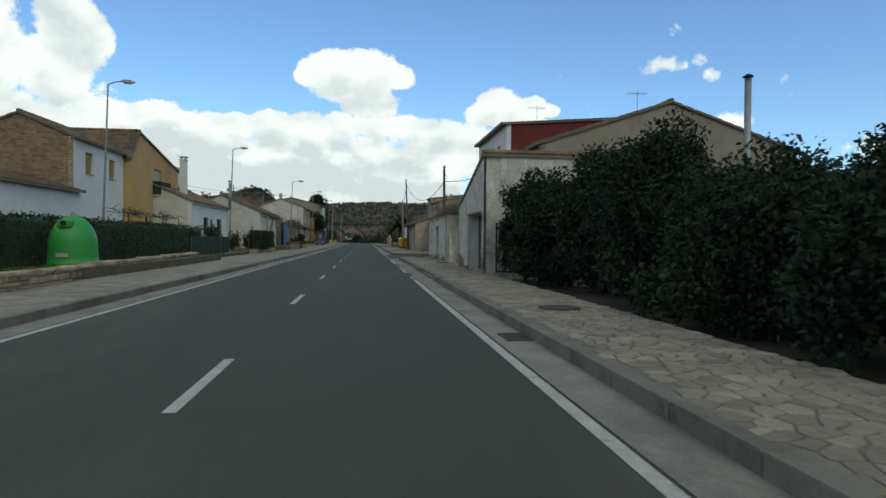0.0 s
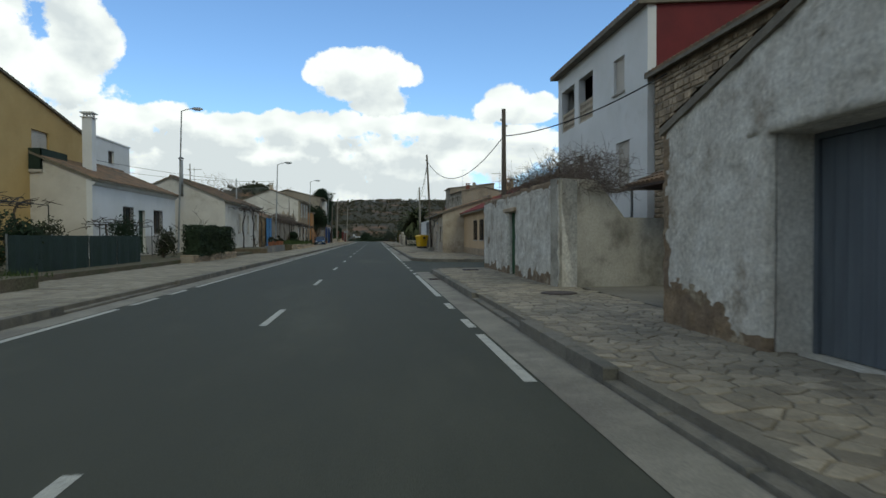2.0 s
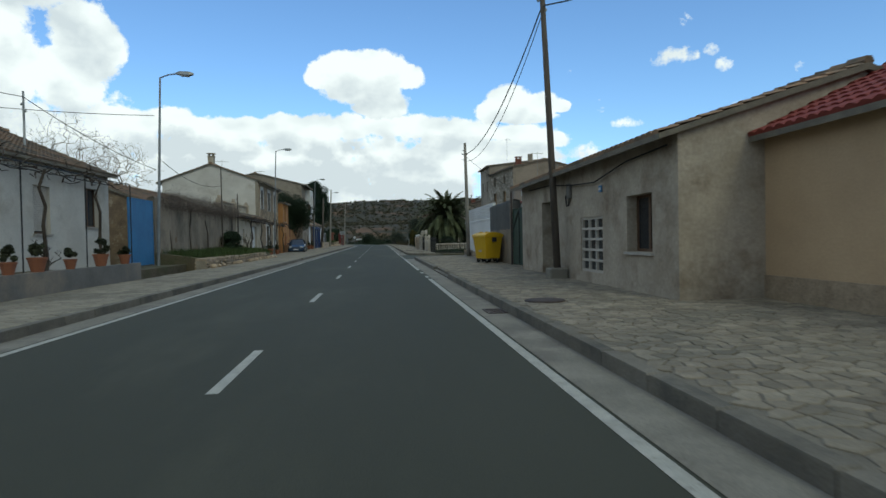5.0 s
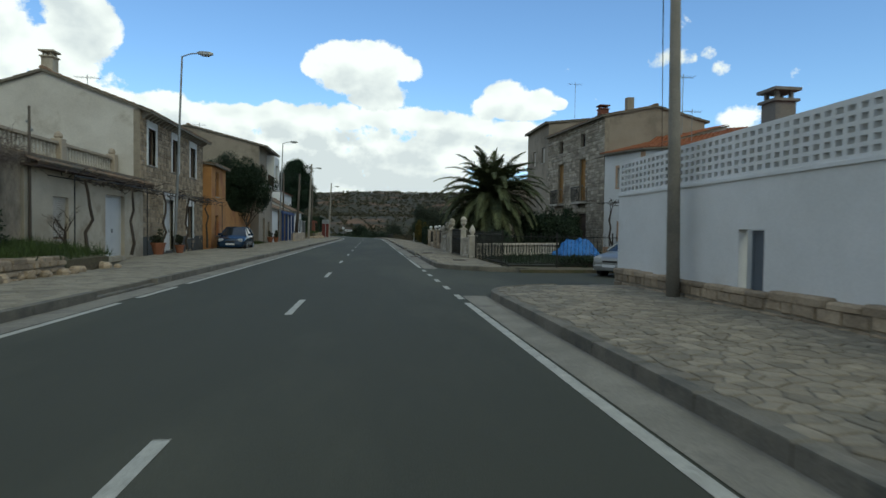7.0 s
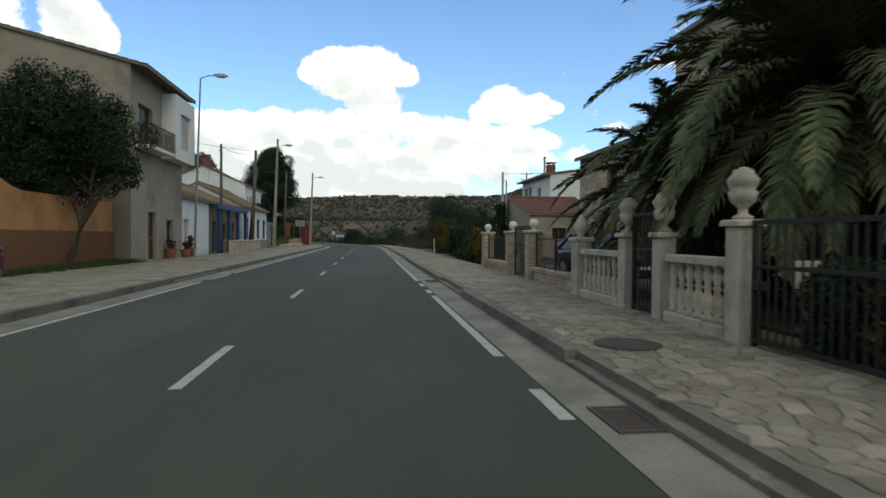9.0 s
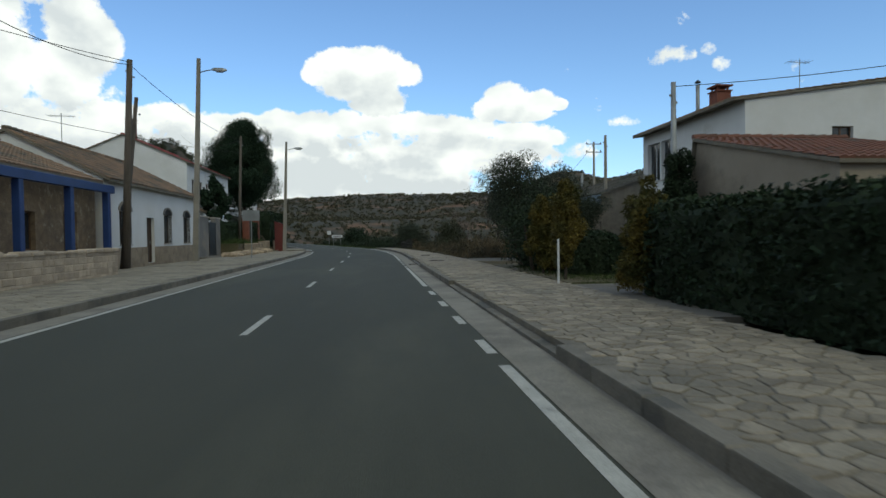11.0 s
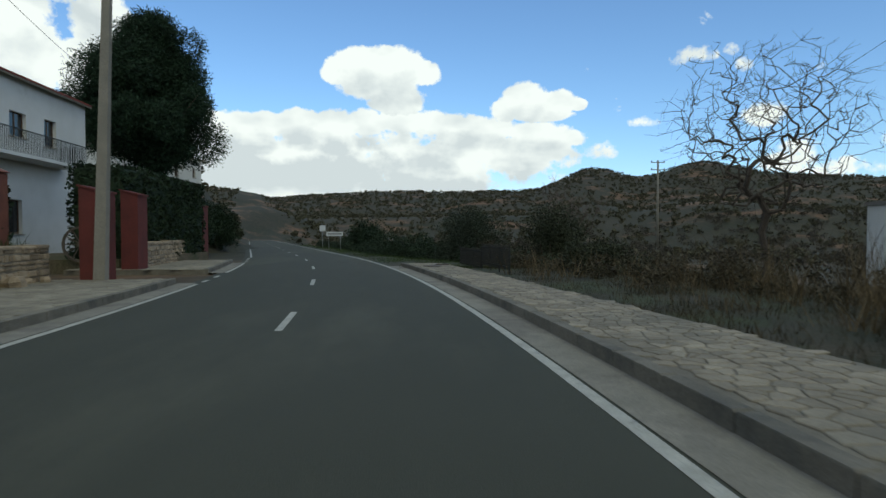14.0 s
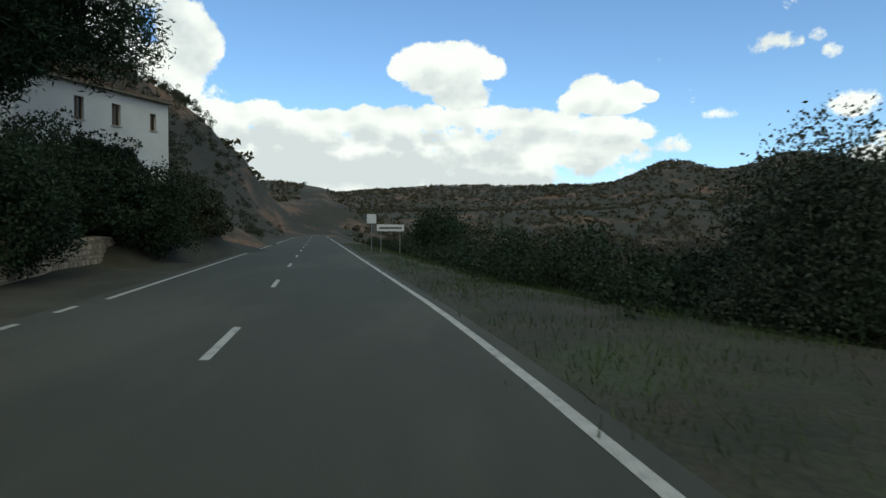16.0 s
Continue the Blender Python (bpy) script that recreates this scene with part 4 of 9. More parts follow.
def house(name, label, category, side, xf, y0, L, D, eave, rise, wall_mat, roof_mat, front=(), near=(), z0=0.0, roof="eaves", over=0.3,
          near_mat=None, peak=None, plinth=None, group="", thick=0.28, ridge_at=0.5, eave_far=None, base=-0.3, stones=None, near_stones=None, stone_mat=None):
    """A house whose front stands at xf and runs from y0 for L metres; D metres deep. roof: eaves (ridge along the road), gable (ridge across),
    mono (falls to the front) or flat. front and near hold openings in metres along the wall and above z0."""
    t = thing(name, xf, y0, z0, label, category, group)
    near_mat = near_mat or wall_mat
    fput = lambda u, d, w: (u, d, w)
    nput = lambda u, d, w: (d, u, w)
    g = Geo(side)
    panel(g, fput, L, base, eave, thick, [o[1:5] for o in front])
    if roof == "gable":
        pk = peak if peak is not None else L / 2
        g.prism([(0, eave), (L, eave if eave_far is None else eave_far), (pk, eave + rise)], 1, 0, thick)
        if eave_far is not None and eave_far > eave:
            pass
    g.weld().ob("wall", wall_mat, t)
    for o in front:
        fit_opening(t, side, fput, o)
    # end walls
    g = Geo(side)
    steep = roof == "gable" and peak is not None and peak < 0.2
    panel(g, nput, D, base, eave + (rise if steep else 0), thick, [o[1:5] for o in near], u0=thick)
    rd = D * ridge_at
    if roof == "eaves":
        g.prism([(0, eave), (D, eave), (rd, eave + rise)], 0, 0.002, thick)
    elif roof == "mono":
        g.prism([(0, eave), (D, eave), (D, eave + rise)], 0, 0.002, thick)
    g.weld().ob("wall", near_mat, t)
    for o in near:
        fit_opening(t, side, nput, o)
    g = Geo(side)
    g.box(L - thick, L, thick, D, base, eave)
    if roof == "eaves":
        g.prism([(0, eave), (D, eave), (rd, eave + rise)], 0, L - thick, L - 0.002)
    elif roof == "mono":
        g.prism([(0, eave), (D, eave), (D, eave + rise)], 0, L - thick, L - 0.002)
    g.weld().ob("wall", wall_mat, t)
    g = Geo(side)
    g.box(thick, L - thick, D - thick, D, base, eave + (rise if roof == "mono" else 0))
    g.weld().ob("wall", wall_mat, t)
    smat = stone_mat or STONE
    if stones:
        g = Geo(side)
        courses(g, fput, 0, L, 0, eave - 0.02, stones[0], stones[1], [o[1:5] for o in front], *stones[2:])
        tagged(g.ob("stone_facing", smat, t), kind="stuff")
    if near_stones:
        g = Geo(side)
        courses(g, nput, 0, D, 0, eave - 0.02, near_stones[0], near_stones[1], [o[1:5] for o in near], *near_stones[2:])
        if roof == "eaves":
            row = near_stones[0]
            n = int(rise / row)
            for k in range(n):
                a = k * row / rise
                courses(g, nput, rd * a + 0.1, D - (D - rd) * a - 0.1, eave + k * row, eave + (k + 1) * row, near_stones[0], near_stones[1], (), near_stones[2], near_stones[3], 20 + k, 0.0)
        tagged(g.ob("stone_facing", smat, t), kind="stuff")
    # near-black sheet that stands in for the unlit room behind the openings
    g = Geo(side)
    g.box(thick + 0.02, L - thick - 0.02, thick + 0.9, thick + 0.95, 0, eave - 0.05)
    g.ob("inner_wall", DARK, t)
    # roof
    g = Geo(side)
    o = over
    sgn = 1 if side > 0 else -1
    W = lambda u, v, w: Vector((v * sgn, u, w))
    plain = Geo()
    if roof == "eaves":
        k = rise / rd
        slab = [(-o, eave - o * k), (rd, eave + rise), (D + o, eave - o * rise / (D - rd)), (D + o, eave - o * rise / (D - rd) + 0.1), (rd, eave + rise + 0.12), (-o, eave - o * k + 0.1)]
        g.prism(slab, 0, -0.12, L + 0.12)
        run = math.hypot(rd + o, rise + o * k)
        tiles(plain, W(-0.12, -o, eave - o * k + 0.11), (0, 1, 0), W(0, rd + o, rise + o * k), L + 0.24, run)
        k2 = rise / (D - rd)
        tiles(plain, W(-0.12, D + o, eave - o * k2 + 0.11), (0, 1, 0), W(0, -(D - rd) - o, rise + o * k2), L + 0.24, math.hypot(D - rd + o, rise + o * k2), 0.3, 0.6)
        for j in range(int((L + 0.24) / 0.4)):
            a = -0.12 + 0.4 * j
            plain.tube([W(a, rd, eave + rise + 0.15), W(a + 0.43, rd, eave + rise + 0.17)], [0.10, 0.12], 6)
    elif roof == "gable":
        pk = peak if peak is not None else L / 2
        ef = eave if eave_far is None else eave_far
        ka, kb = (0.0 if steep else rise / pk), (eave + rise - ef) / (L - pk)
        slab = [(-o, eave + (rise if steep else -o * ka)), (pk, eave + rise), (L + o, ef - o * kb), (L + o, ef - o * kb + 0.1), (pk, eave + rise + 0.12), (-o, eave + (rise if steep else -o * ka) + 0.1)]
        g.prism(slab, 1, -0.14, D + 0.1)
        if not steep:
            tiles(plain, W(-o, -0.14, eave - o * ka + 0.11), (sgn, 0, 0), W(pk + o, 0, rise + o * ka), D + 0.24, math.hypot(pk + o, rise + o * ka))
        tiles(plain, W(L + o, -0.14, ef - o * kb + 0.11), (sgn, 0, 0), W(-(L - pk) - o, 0, eave + rise - ef + o * kb), D + 0.24, math.hypot(L - pk + o, eave + rise - ef + o * kb))
        for j in range(int((D + 0.24) / 0.4)):
            a = -0.14 + 0.4 * j
            plain.tube([W(pk, a, eave + rise + 0.15), W(pk, a + 0.43, eave + rise + 0.17)], [0.10, 0.12], 6)
    elif roof == "mono":
        k = rise / D
        slab = [(-o, eave - o * k), (D + 0.1, eave + rise), (D + 0.1, eave + rise + 0.1), (-o, eave - o * k + 0.1)]
        g.prism(slab, 0, -0.12, L + 0.12)
        tiles(plain, W(-0.12, -o, eave - o * k + 0.11), (0, 1, 0), W(0, D + o, rise + o * k), L + 0.24, math.hypot(D + o, rise + o * k))
    else:
        g.box(-0.06, L + 0.06, -0.06, D + 0.06, eave, eave + 0.12)
    slab_ob = g.ob("roof", roof_mat if roof == "flat" else MORTAR, t)
    if plain.v:
        plain.ob("roof_tiles", roof_mat, slab_ob)
    if plinth:
        g = Geo(side)
        h, mt = plinth
        holes = [(q[1], q[2], q[3], q[4]) for q in front if q[3] < h]
        panel(g, lambda u, d, w: (u, d - 0.03, w), L, 0, h, 0.027, holes)
        g.ob("plinth", mt, t)
    return t


def chimney(x, y, z0, h, w, mat, label, cap=True, parent=None):
    t = thing("chimney", x, y, z0, label, "chimney")
    g = Geo()
    g.box(-w / 2, w / 2, -w / 2, w / 2, -0.6, h)
    g.ob("chimney_shaft", mat, t)
    if cap:
        c = Geo()
        c.box(-w / 2 - 0.06, w / 2 + 0.06, -w / 2 - 0.06, w / 2 + 0.06, h, h + 0.06)
        for a in (-1, 1):
            for b in (-1, 1):
                c.box(a * w * 0.35 - 0.04, a * w * 0.35 + 0.04, b * w * 0.35 - 0.04, b * w * 0.35 + 0.04, h + 0.06, h + 0.24)
        c.box(-w / 2 - 0.08, w / 2 + 0.08, -w / 2 - 0.08, w / 2 + 0.08, h + 0.24, h + 0.31)
        c.ob("cap", mat, t)
    return t

# ---------------------------------------------------------------- the houses, right side
R, L_ = 1, -1
shed = house("shed", "rough whitewashed shed with a sloping tiled roof edge", "shed", R, 5.6, 15.6, 5.5, 4.4, 2.65, 1.55, WHITE_ROUGH, TILE,
      front=[("door", 0.35, 3.4, 0.12, 2.3, {"mat": DOOR_GREY, "depth": 0.42, "n": 2})], roof="gable", peak=0.05, thick=0.5, over=0.06)
house("stone_house", "house with a rubble stone front and tan side wall", "house", R, 10.2, 24.5, 6.4, 14.0, 6.2, 2.3, STONE_MORTAR, TILE,
      front=[("win", 2.9, 4.1, 3.75, 5.25, {"style": "half_roller"}), ("door", 2.0, 3.4, 0.1, 2.3)], near_mat=TAN, stones=(0.17, 0.28, 0.04, 0.025, 5, 0.4))
house("white_house", "tall white house with corner terraces and shuttered windows", "house", R, 10.0, 31.0, 8.9, 8.0, 8.4, 0.6, WHITE, TILE,
      front=[("win", 1.7, 2.6, 6.2, 7.4, {"style": "roller"}), ("win", 1.3, 2.4, 2.9, 4.5, {"style": "roller"}), ("hole", 4.6, 6.2, 5.9, 7.7), ("hole", 6.7, 8.4, 5.9, 7.7), ("win", 5.6, 6.5, 3.4, 4.6, {})], roof="mono", over=0.35, near_mat=RED_WALL)
house("red_roof_house", "low ochre house with a red roof and stone door surround", "house", R, 8.2, 43.4, 14.0, 7.0, 3.0, 1.6, PEACH, TILE_RED,
      front=[("win", 7.9, 9.2, 1.1, 2.35, {"style": "grille"}), ("win", 5.6, 6.9, 1.1, 2.35, {"style": "grille"}), ("door", 2.4, 3.7, 0.13, 2.4), ("win", 0.4, 1.3, 1.0, 2.3, {"style": "grille"})], plinth=(0.55, STONE))
house("plaster_house", "low house of stained cream plaster with old clay tiles", "house", R, 6.6, 57.0, 11.2, 7.0, 3.04, 1.1, CREAM_OLD, TILE,
      front=[("door", 7.0, 8.6, 0.15, 2.35, {"mat": DOOR_GREEN, "depth": 0.42}), ("hole", 3.5, 5.0, 0.4, 1.75), ("win", 1.0, 2.15, 0.95, 2.1, {"depth": 0.22})], over=0.4, thick=0.5)
villa = house("white_villa", "white two-storey house with peach corner, window surrounds and orange roof", "house", R, 16.9, 105.8, 3.3, 7.0, 6.3, 1.9, WHITE, TILE_ORANGE,
      front=[("win", 1.14, 2.19, 4.25, 5.36, {"style": "roller", "trim": TRIM_PEACH}), ("win", 1.05, 2.0, 1.06, 1.97, {"trim": TRIM_PEACH})], roof="mono")
villa.rotation_euler[2] = radians(21.2)
g = Geo()
g.box(-0.035, -0.003, 0.0, 0.34, -0.2, 6.15)
g.box(-0.035, -0.003, 0.36, 3.3, -0.2, 0.55)
g.ob("corner_band", TRIM_PEACH, villa)
wing = house("white_villa_wing", "angled white wing with a peach doorway and orange roof", "house", R, 21.0, 102.93, 5.0, 7.0, 6.3, 1.9, WHITE, TILE_ORANGE,
      front=[("win", 3.88, 4.3, 4.3, 5.5, {"trim": TRIM_PEACH, "sill": False}), ("door", 4.1, 4.82, 0.05, 2.5, {"mat": DOOR_GREY, "trim": TRIM_PEACH})], roof="mono")
wing.rotation_euler[2] = radians(55.0)
town = house("stone_town_house", "tall narrow house of coursed stone with balconies", "house", R, 15.7, 108.9, 9.2, 7.0, 8.7, 0.75, STONE_MORTAR, TILE,
      front=[("win", 2.75, 3.45, 7.2, 8.1, {}), ("win", 6.35, 7.05, 7.2, 8.1, {}), ("door", 2.6, 3.6, 3.6, 6.4, {"mat": OCHRE_WOOD}), ("door", 6.2, 7.2, 3.6, 6.4, {"mat": OCHRE_WOOD}),
             ("door", 2.4, 3.8, 0.1, 2.7, {"mat": WOOD_DARK}), ("win", 6.2, 7.3, 0.9, 2.3, {})], near_mat=TAN, stones=(0.19, 0.42, 0.05, 0.03, 7, 0.4), stone_mat=STONE_PALE)
town.rotation_euler[2] = radians(5.4)
house("plain_house", "tan rendered house with a brown eave", "house", R, 14.9, 118.2, 6.2, 8.0, 9.9, 0.9, TAN, TILE,
      front=[("win", 1.0, 1.9, 7.0, 8.2, {"style": "roller"}), ("win", 3.6, 4.5, 7.0, 8.2, {"style": "roller"})], roof="mono")
house("brick_villa", "two-storey villa of pale brick with a porch", "house", R, 13.2, 124.5, 7.0, 8.5, 5.6, 1.1, STONE_MORTAR, TILE,
      front=[("win", 2.0, 3.2, 0.9, 2.1, {}), ("win", 2.0, 3.2, 3.5, 4.7, {})], near=[("win", 2.0, 3.2, 3.4, 4.6, {}), ("door", 3.0, 4.2, 0.1, 2.3)],
      near_stones=(0.16, 0.42, 0.02, 0.02, 9), stones=(0.16, 0.42, 0.02, 0.02, 10), stone_mat=PALE_BRICK)
house("sunroom_house", "two-storey house with a glazed upper sunroom", "house", R, 17.4, 150.4, 9.6, 9.0, 6.9, 1.2, WHITE, TILE,
      front=[("win", 6.0, 7.4, 4.2, 6.3, {"frame_mat": WHITE_METAL}), ("win", 7.6, 9.0, 4.2, 6.3, {"frame_mat": WHITE_METAL}), ("win", 3.0, 3.9, 4.9, 6.0, {})], near=[("win", 4.0, 5.0, 4.6, 5.8, {})], roof="mono", over=0.6)
house("grey_outbuilding", "low grey rendered outbuilding with a red tiled roof", "shed", R, 12.6, 139.6, 6.4, 5.5, 2.9, 1.45, TAN, TILE_BROWN, roof="gable", peak=6.2, near=[("win", 1.6, 2.6, 1.2, 2.0, {})], over=0.15)

house("low_red_roof_house", "low house with a red roof behind a white wall", "house", R, 9.8, 79.5, 8.0, 7.0, 3.2, 0.9, WHITE, TILE_RED)

# ---- left side
house("gabled_house", "white house with a brown brick gable wall", "house", L_, -15.8, 33.2, 7.3, 6.0, 7.3, 1.3, WHITE, TILE, near_mat=STONE_MORTAR, near_stones=(0.13, 0.34, 0.02, 0.02, 11), stone_mat=BRICK,
      front=[("win", 1.5, 2.5, 5.3, 6.6, {"style": "board"}), ("win", 4.9, 5.9, 5.3, 6.6, {"style": "board"}), ("win", 1.5, 2.5, 1.2, 2.5, {}), ("win", 4.6, 5.6, 1.0, 2.4, {})])
house("side_annex", "low white annex with a tiled lean-to roof", "house", L_, -15.4, 25.2, 7.9, 5.0, 4.0, 0.7, WHITE, TILE,
      front=[("win", 1.2, 2.2, 0.9, 2.4, {}), ("win", 4.4, 5.4, 0.9, 2.4, {})])
house("ochre_house", "ochre rendered house with a gable front and balcony", "house", L_, -15.3, 40.6, 10.6, 9.0, 7.2, 1.9, YELLOW, TILE, roof="gable", peak=1.4,
      front=[("win", 4.6, 6.2, 4.9, 6.8, {"style": "roller"}), ("win", 4.6, 6.0, 1.0, 2.6, {})], over=0.2)
house("low_white_house", "low white house with grilled windows and clay tiles", "house", L_, -12.4, 45.0, 12.3, 7.0, 4.3, 1.5, WHITE, TILE,
      front=[("win", 3.6, 5.0, 1.6, 3.1, {"style": "grille"}), ("door", 5.8, 6.8, 0.4, 3.0, {"mat": DOOR_GREEN}), ("win", 8.2, 9.7, 1.6, 3.1, {"style": "grille"})], near_mat=OFFWHITE, plinth=(1.45, SILL))
t = thing("cornice", -12.4, 45.0, 4.0, "white moulded cornice below the eaves of a low house", "cornice")
g = Geo(-1)
g.prism([(0.0, -0.02), (-0.12, 0.06), (-0.2, 0.2), (0.0, 0.2)], 0, 0.0, 12.3)
g.ob("moulding", WHITE, t)
house("white_upper_block", "plain white flat-roofed upper storey block", "house", L_, -19.0, 60.5, 6.0, 5.0, 8.9, 0, WHITE, WHITE, front=[("win", 2.0, 3.0, 7.2, 8.2, {})], roof="flat")
house("long_low_house", "long low cream house with closed shutters", "house", L_, -9.7, 60.2, 13.0, 7.8, 4.15, 1.7, OFFWHITE, TILE,
      front=[("win", 4.3, 5.3, 1.7, 3.3, {"style": "roller"}), ("win", 7.6, 8.6, 1.7, 3.3, {"style": "roller"}), ("win", 11.0, 12.1, 2.0, 3.5, {})])
house("terrace_annex", "low cream annex with a parapet and garage door", "house", L_, -9.0, 92.2, 9.2, 9.0, 3.4, 0, CREAM, MORTAR,
      front=[("win", 1.6, 2.6, 0.9, 2.3, {"style": "roller"}), ("door", 5.4, 7.2, 0.15, 2.6, {"mat": WHITE_METAL, "n": 2})], roof="flat")
house("stone_front_house", "two-storey stone-fronted house with white window heads", "house", L_, -9.2, 101.6, 10.0, 8.2, 6.7, 1.5, STONE_MORTAR, TILE, near_mat=OFFWHITE,
      front=[("win", 0.9, 1.9, 4.3, 6.0, {}), ("win", 4.3, 5.3, 4.3, 6.0, {}), ("win", 7.4, 8.4, 4.3, 6.0, {}), ("door", 3.2, 4.5, 0.15, 2.8, {"mat": WHITE_METAL}), ("win", 6.9, 7.9, 0.8, 2.6, {})], over=0.5, stones=(0.2, 0.3, 0.025, 0.025, 12, 0.35), plinth=(0.9, DARK_CEMENT))
house("orange_house", "narrow orange rendered house", "house", L_, -8.7, 111.7, 3.6, 8.0, 5.3, 0.8, ORANGE, TILE,
      front=[("win", 1.0, 1.8, 3.4, 5.0, {}), ("win", 1.0, 1.8, 0.9, 2.2, {})], roof="mono")
house("brick_house", "two-storey house with a jettied brick upper floor", "house", L_, -8.6, 126.8, 7.0, 12.0, 8.7, 1.5, TAN, TILE,
      front=[("win", 0.8, 2.6, 5.4, 7.2, {}), ("win", 4.4, 6.2, 5.4, 7.0, {"style": "roller"}), ("door", 2.0, 3.0, 0.15, 2.4), ("win", 4.5, 5.5, 0.9, 2.1, {})], over=0.7)
house("low_white_cottage", "low white cottage with clay tiles", "house", L_, -9.3, 133.9, 8.0, 6.0, 3.6, 1.2, WHITE, TILE,
      front=[("door", 2.5, 3.6, 0.15, 2.3, {"mat": SHUTTER})])
# darker brown wall chosen partly to carry the deep shade inside the porch
house("blue_trim_house", "low house with deep blue porch posts", "house", L_, -9.6, 142.0, 10.5, 7.0, 3.7, 1.5, DIRT_WALL, TILE,
      front=[("door", 2.0, 3.2, 0.15, 2.4, {"mat": BLUE_PAINT}), ("win", 5.0, 6.2, 1.0, 2.3, {}), ("door", 8.0, 9.0, 0.15, 2.4)])
house("arched_window_house", "white house with arched windows and stone plinth", "house", L_, -9.4, 152.9, 12.4, 7.5, 3.9, 1.9, WHITE, TILE,
      front=[("win", 1.4, 2.6, 1.1, 2.6, {"style": "grille"}), ("door", 4.5, 5.5, 0.15, 2.4), ("win", 6.9, 8.0, 1.1, 2.6, {"style": "grille"}), ("win", 10.1, 11.2, 1.1, 2.6, {"style": "grille"})], plinth=(0.95, STONE))
house("tiled_annex", "low white annex with a clay tile roof", "house", L_, -13.2, 173.4, 7.2, 4.5, 3.7, 1.2, WHITE, TILE,
      front=[("win", 1.0, 2.0, 1.8, 2.9, {}), ("win", 3.2, 4.2, 1.8, 2.9, {}), ("win", 5.2, 6.2, 1.8, 2.9, {})])
house("balcony_house", "large white two-storey house with a brown balcony", "house", L_, -15.2, 183.0, 15.0, 11.0, 8.3, 2.4, WHITE, TILE_RED,
      front=[("win", 1.4, 2.4, 5.6, 6.9, {}), ("win", 6.0, 7.0, 5.6, 6.9, {}), ("win", 8.6, 9.8, 5.7, 6.8, {}), ("win", 11.2, 12.2, 5.6, 6.9, {}), ("win", 3.2, 4.8, 5.0, 6.9, {}), ("win", 3.0, 4.4, 1.4, 2.9, {}), ("win", 8.0, 9.4, 1.4, 2.9, {})])
house("distant_house", "small far white house with an orange roof", "house", 1, cx(330) + 13.0, 372.0, 8.0, 6.0, 3.2, 1.2, WHITE, TILE_ORANGE, z0=terrain(cx(330) + 15, 375) + 0.2, base=-3.0,
      near=[("win", 2.0, 3.0, 1.0, 2.2, {})])
hill_house = house("hillside_house", "plain white building on the slope above the road", "house", L_, -19.7, 214.6, 8.2, 6.0, 3.6, 0.5, WHITE, TILE, z0=4.7, base=-2.5,
      front=[("win", 2.7, 3.2, 1.9, 3.0, {}), ("win", 4.7, 5.2, 1.9, 3.0, {}), ("win", 7.0, 7.4, 2.0, 2.9, {})], roof="mono")
hill_house.rotation_euler = (0, 0, radians(-21.5))

# ---------------------------------------------------------------- side streets, yards, garden walls
g = Geo()
g.box(3.3, 45, 33.8, 47.4, -0.3, -0.004)
g.box(3.3, 60, 83.0, 96.0, -0.3, -0.004)
tagged(g.ob("side_street", ASPHALT), "worn asphalt side street joining the road", "road", kind="structure")
YARD = material("dark_yard_concrete", (0.17, 0.155, 0.125), (0.12, 0.11, 0.09), 0.8, 40, 0.25, 0.92, 0.3)
g = Geo()
g.box(6.3, 10.2, 21.1, 26.6, -0.2, 0.14)
g.box(6.3, 12.6, 134.5, 140.2, -0.2, 0.125)
g.box(6.3, 9.6, 152.6, 156.0, -0.2, 0.15)
g.box(-13.5, -8.4, 165.3, 171.5, -0.2, 0.14)
tagged(g.ob("yard", YARD), "dark concrete yard beside the pavement", "yard", kind="structure")
GARDEN = material("garden_soil", (0.13, 0.10, 0.068), (0.075, 0.078, 0.036), 0.8, 16, 0.4, 0.95, 0.6)
g = Geo()
g.box(-17.0, -6.3, -70, 28.6, -0.3, 0.42)
g.box(-17.0, -7.5, 30.2, 59.0, -0.3, 0.28)
g.box(-10.0, -6.5, 59.4, 67.9, -0.3, 0.5)
g.box(-10.0, -7.6, 67.9, 76.2, -0.3, 0.3)
g.prism([(-9.0, -0.3), (-6.55, -0.3), (-6.55, 0.45), (-7.4, 0.62), (-9.0, 0.85)], 1, 76.25, 92.0)
g.box(-20.0, -8.25, 171.7, 180.5, -0.3, 0.95)
g.box(-8.24, -7.9, 171.7, 176.3, -0.3, 0.5)
g.box(-20.0, -8.4, 186.4, 196.6, -0.3, 0.45)
g.box(6.2, 16.0, 92.4, 125.5, -0.3, 0.10)
g.box(6.5, 17.0, 141.0, 151.0, -0.3, 0.10)
tagged(g.ob("garden", GARDEN), "planted garden ground behind the pavement", "garden", kind="structure")


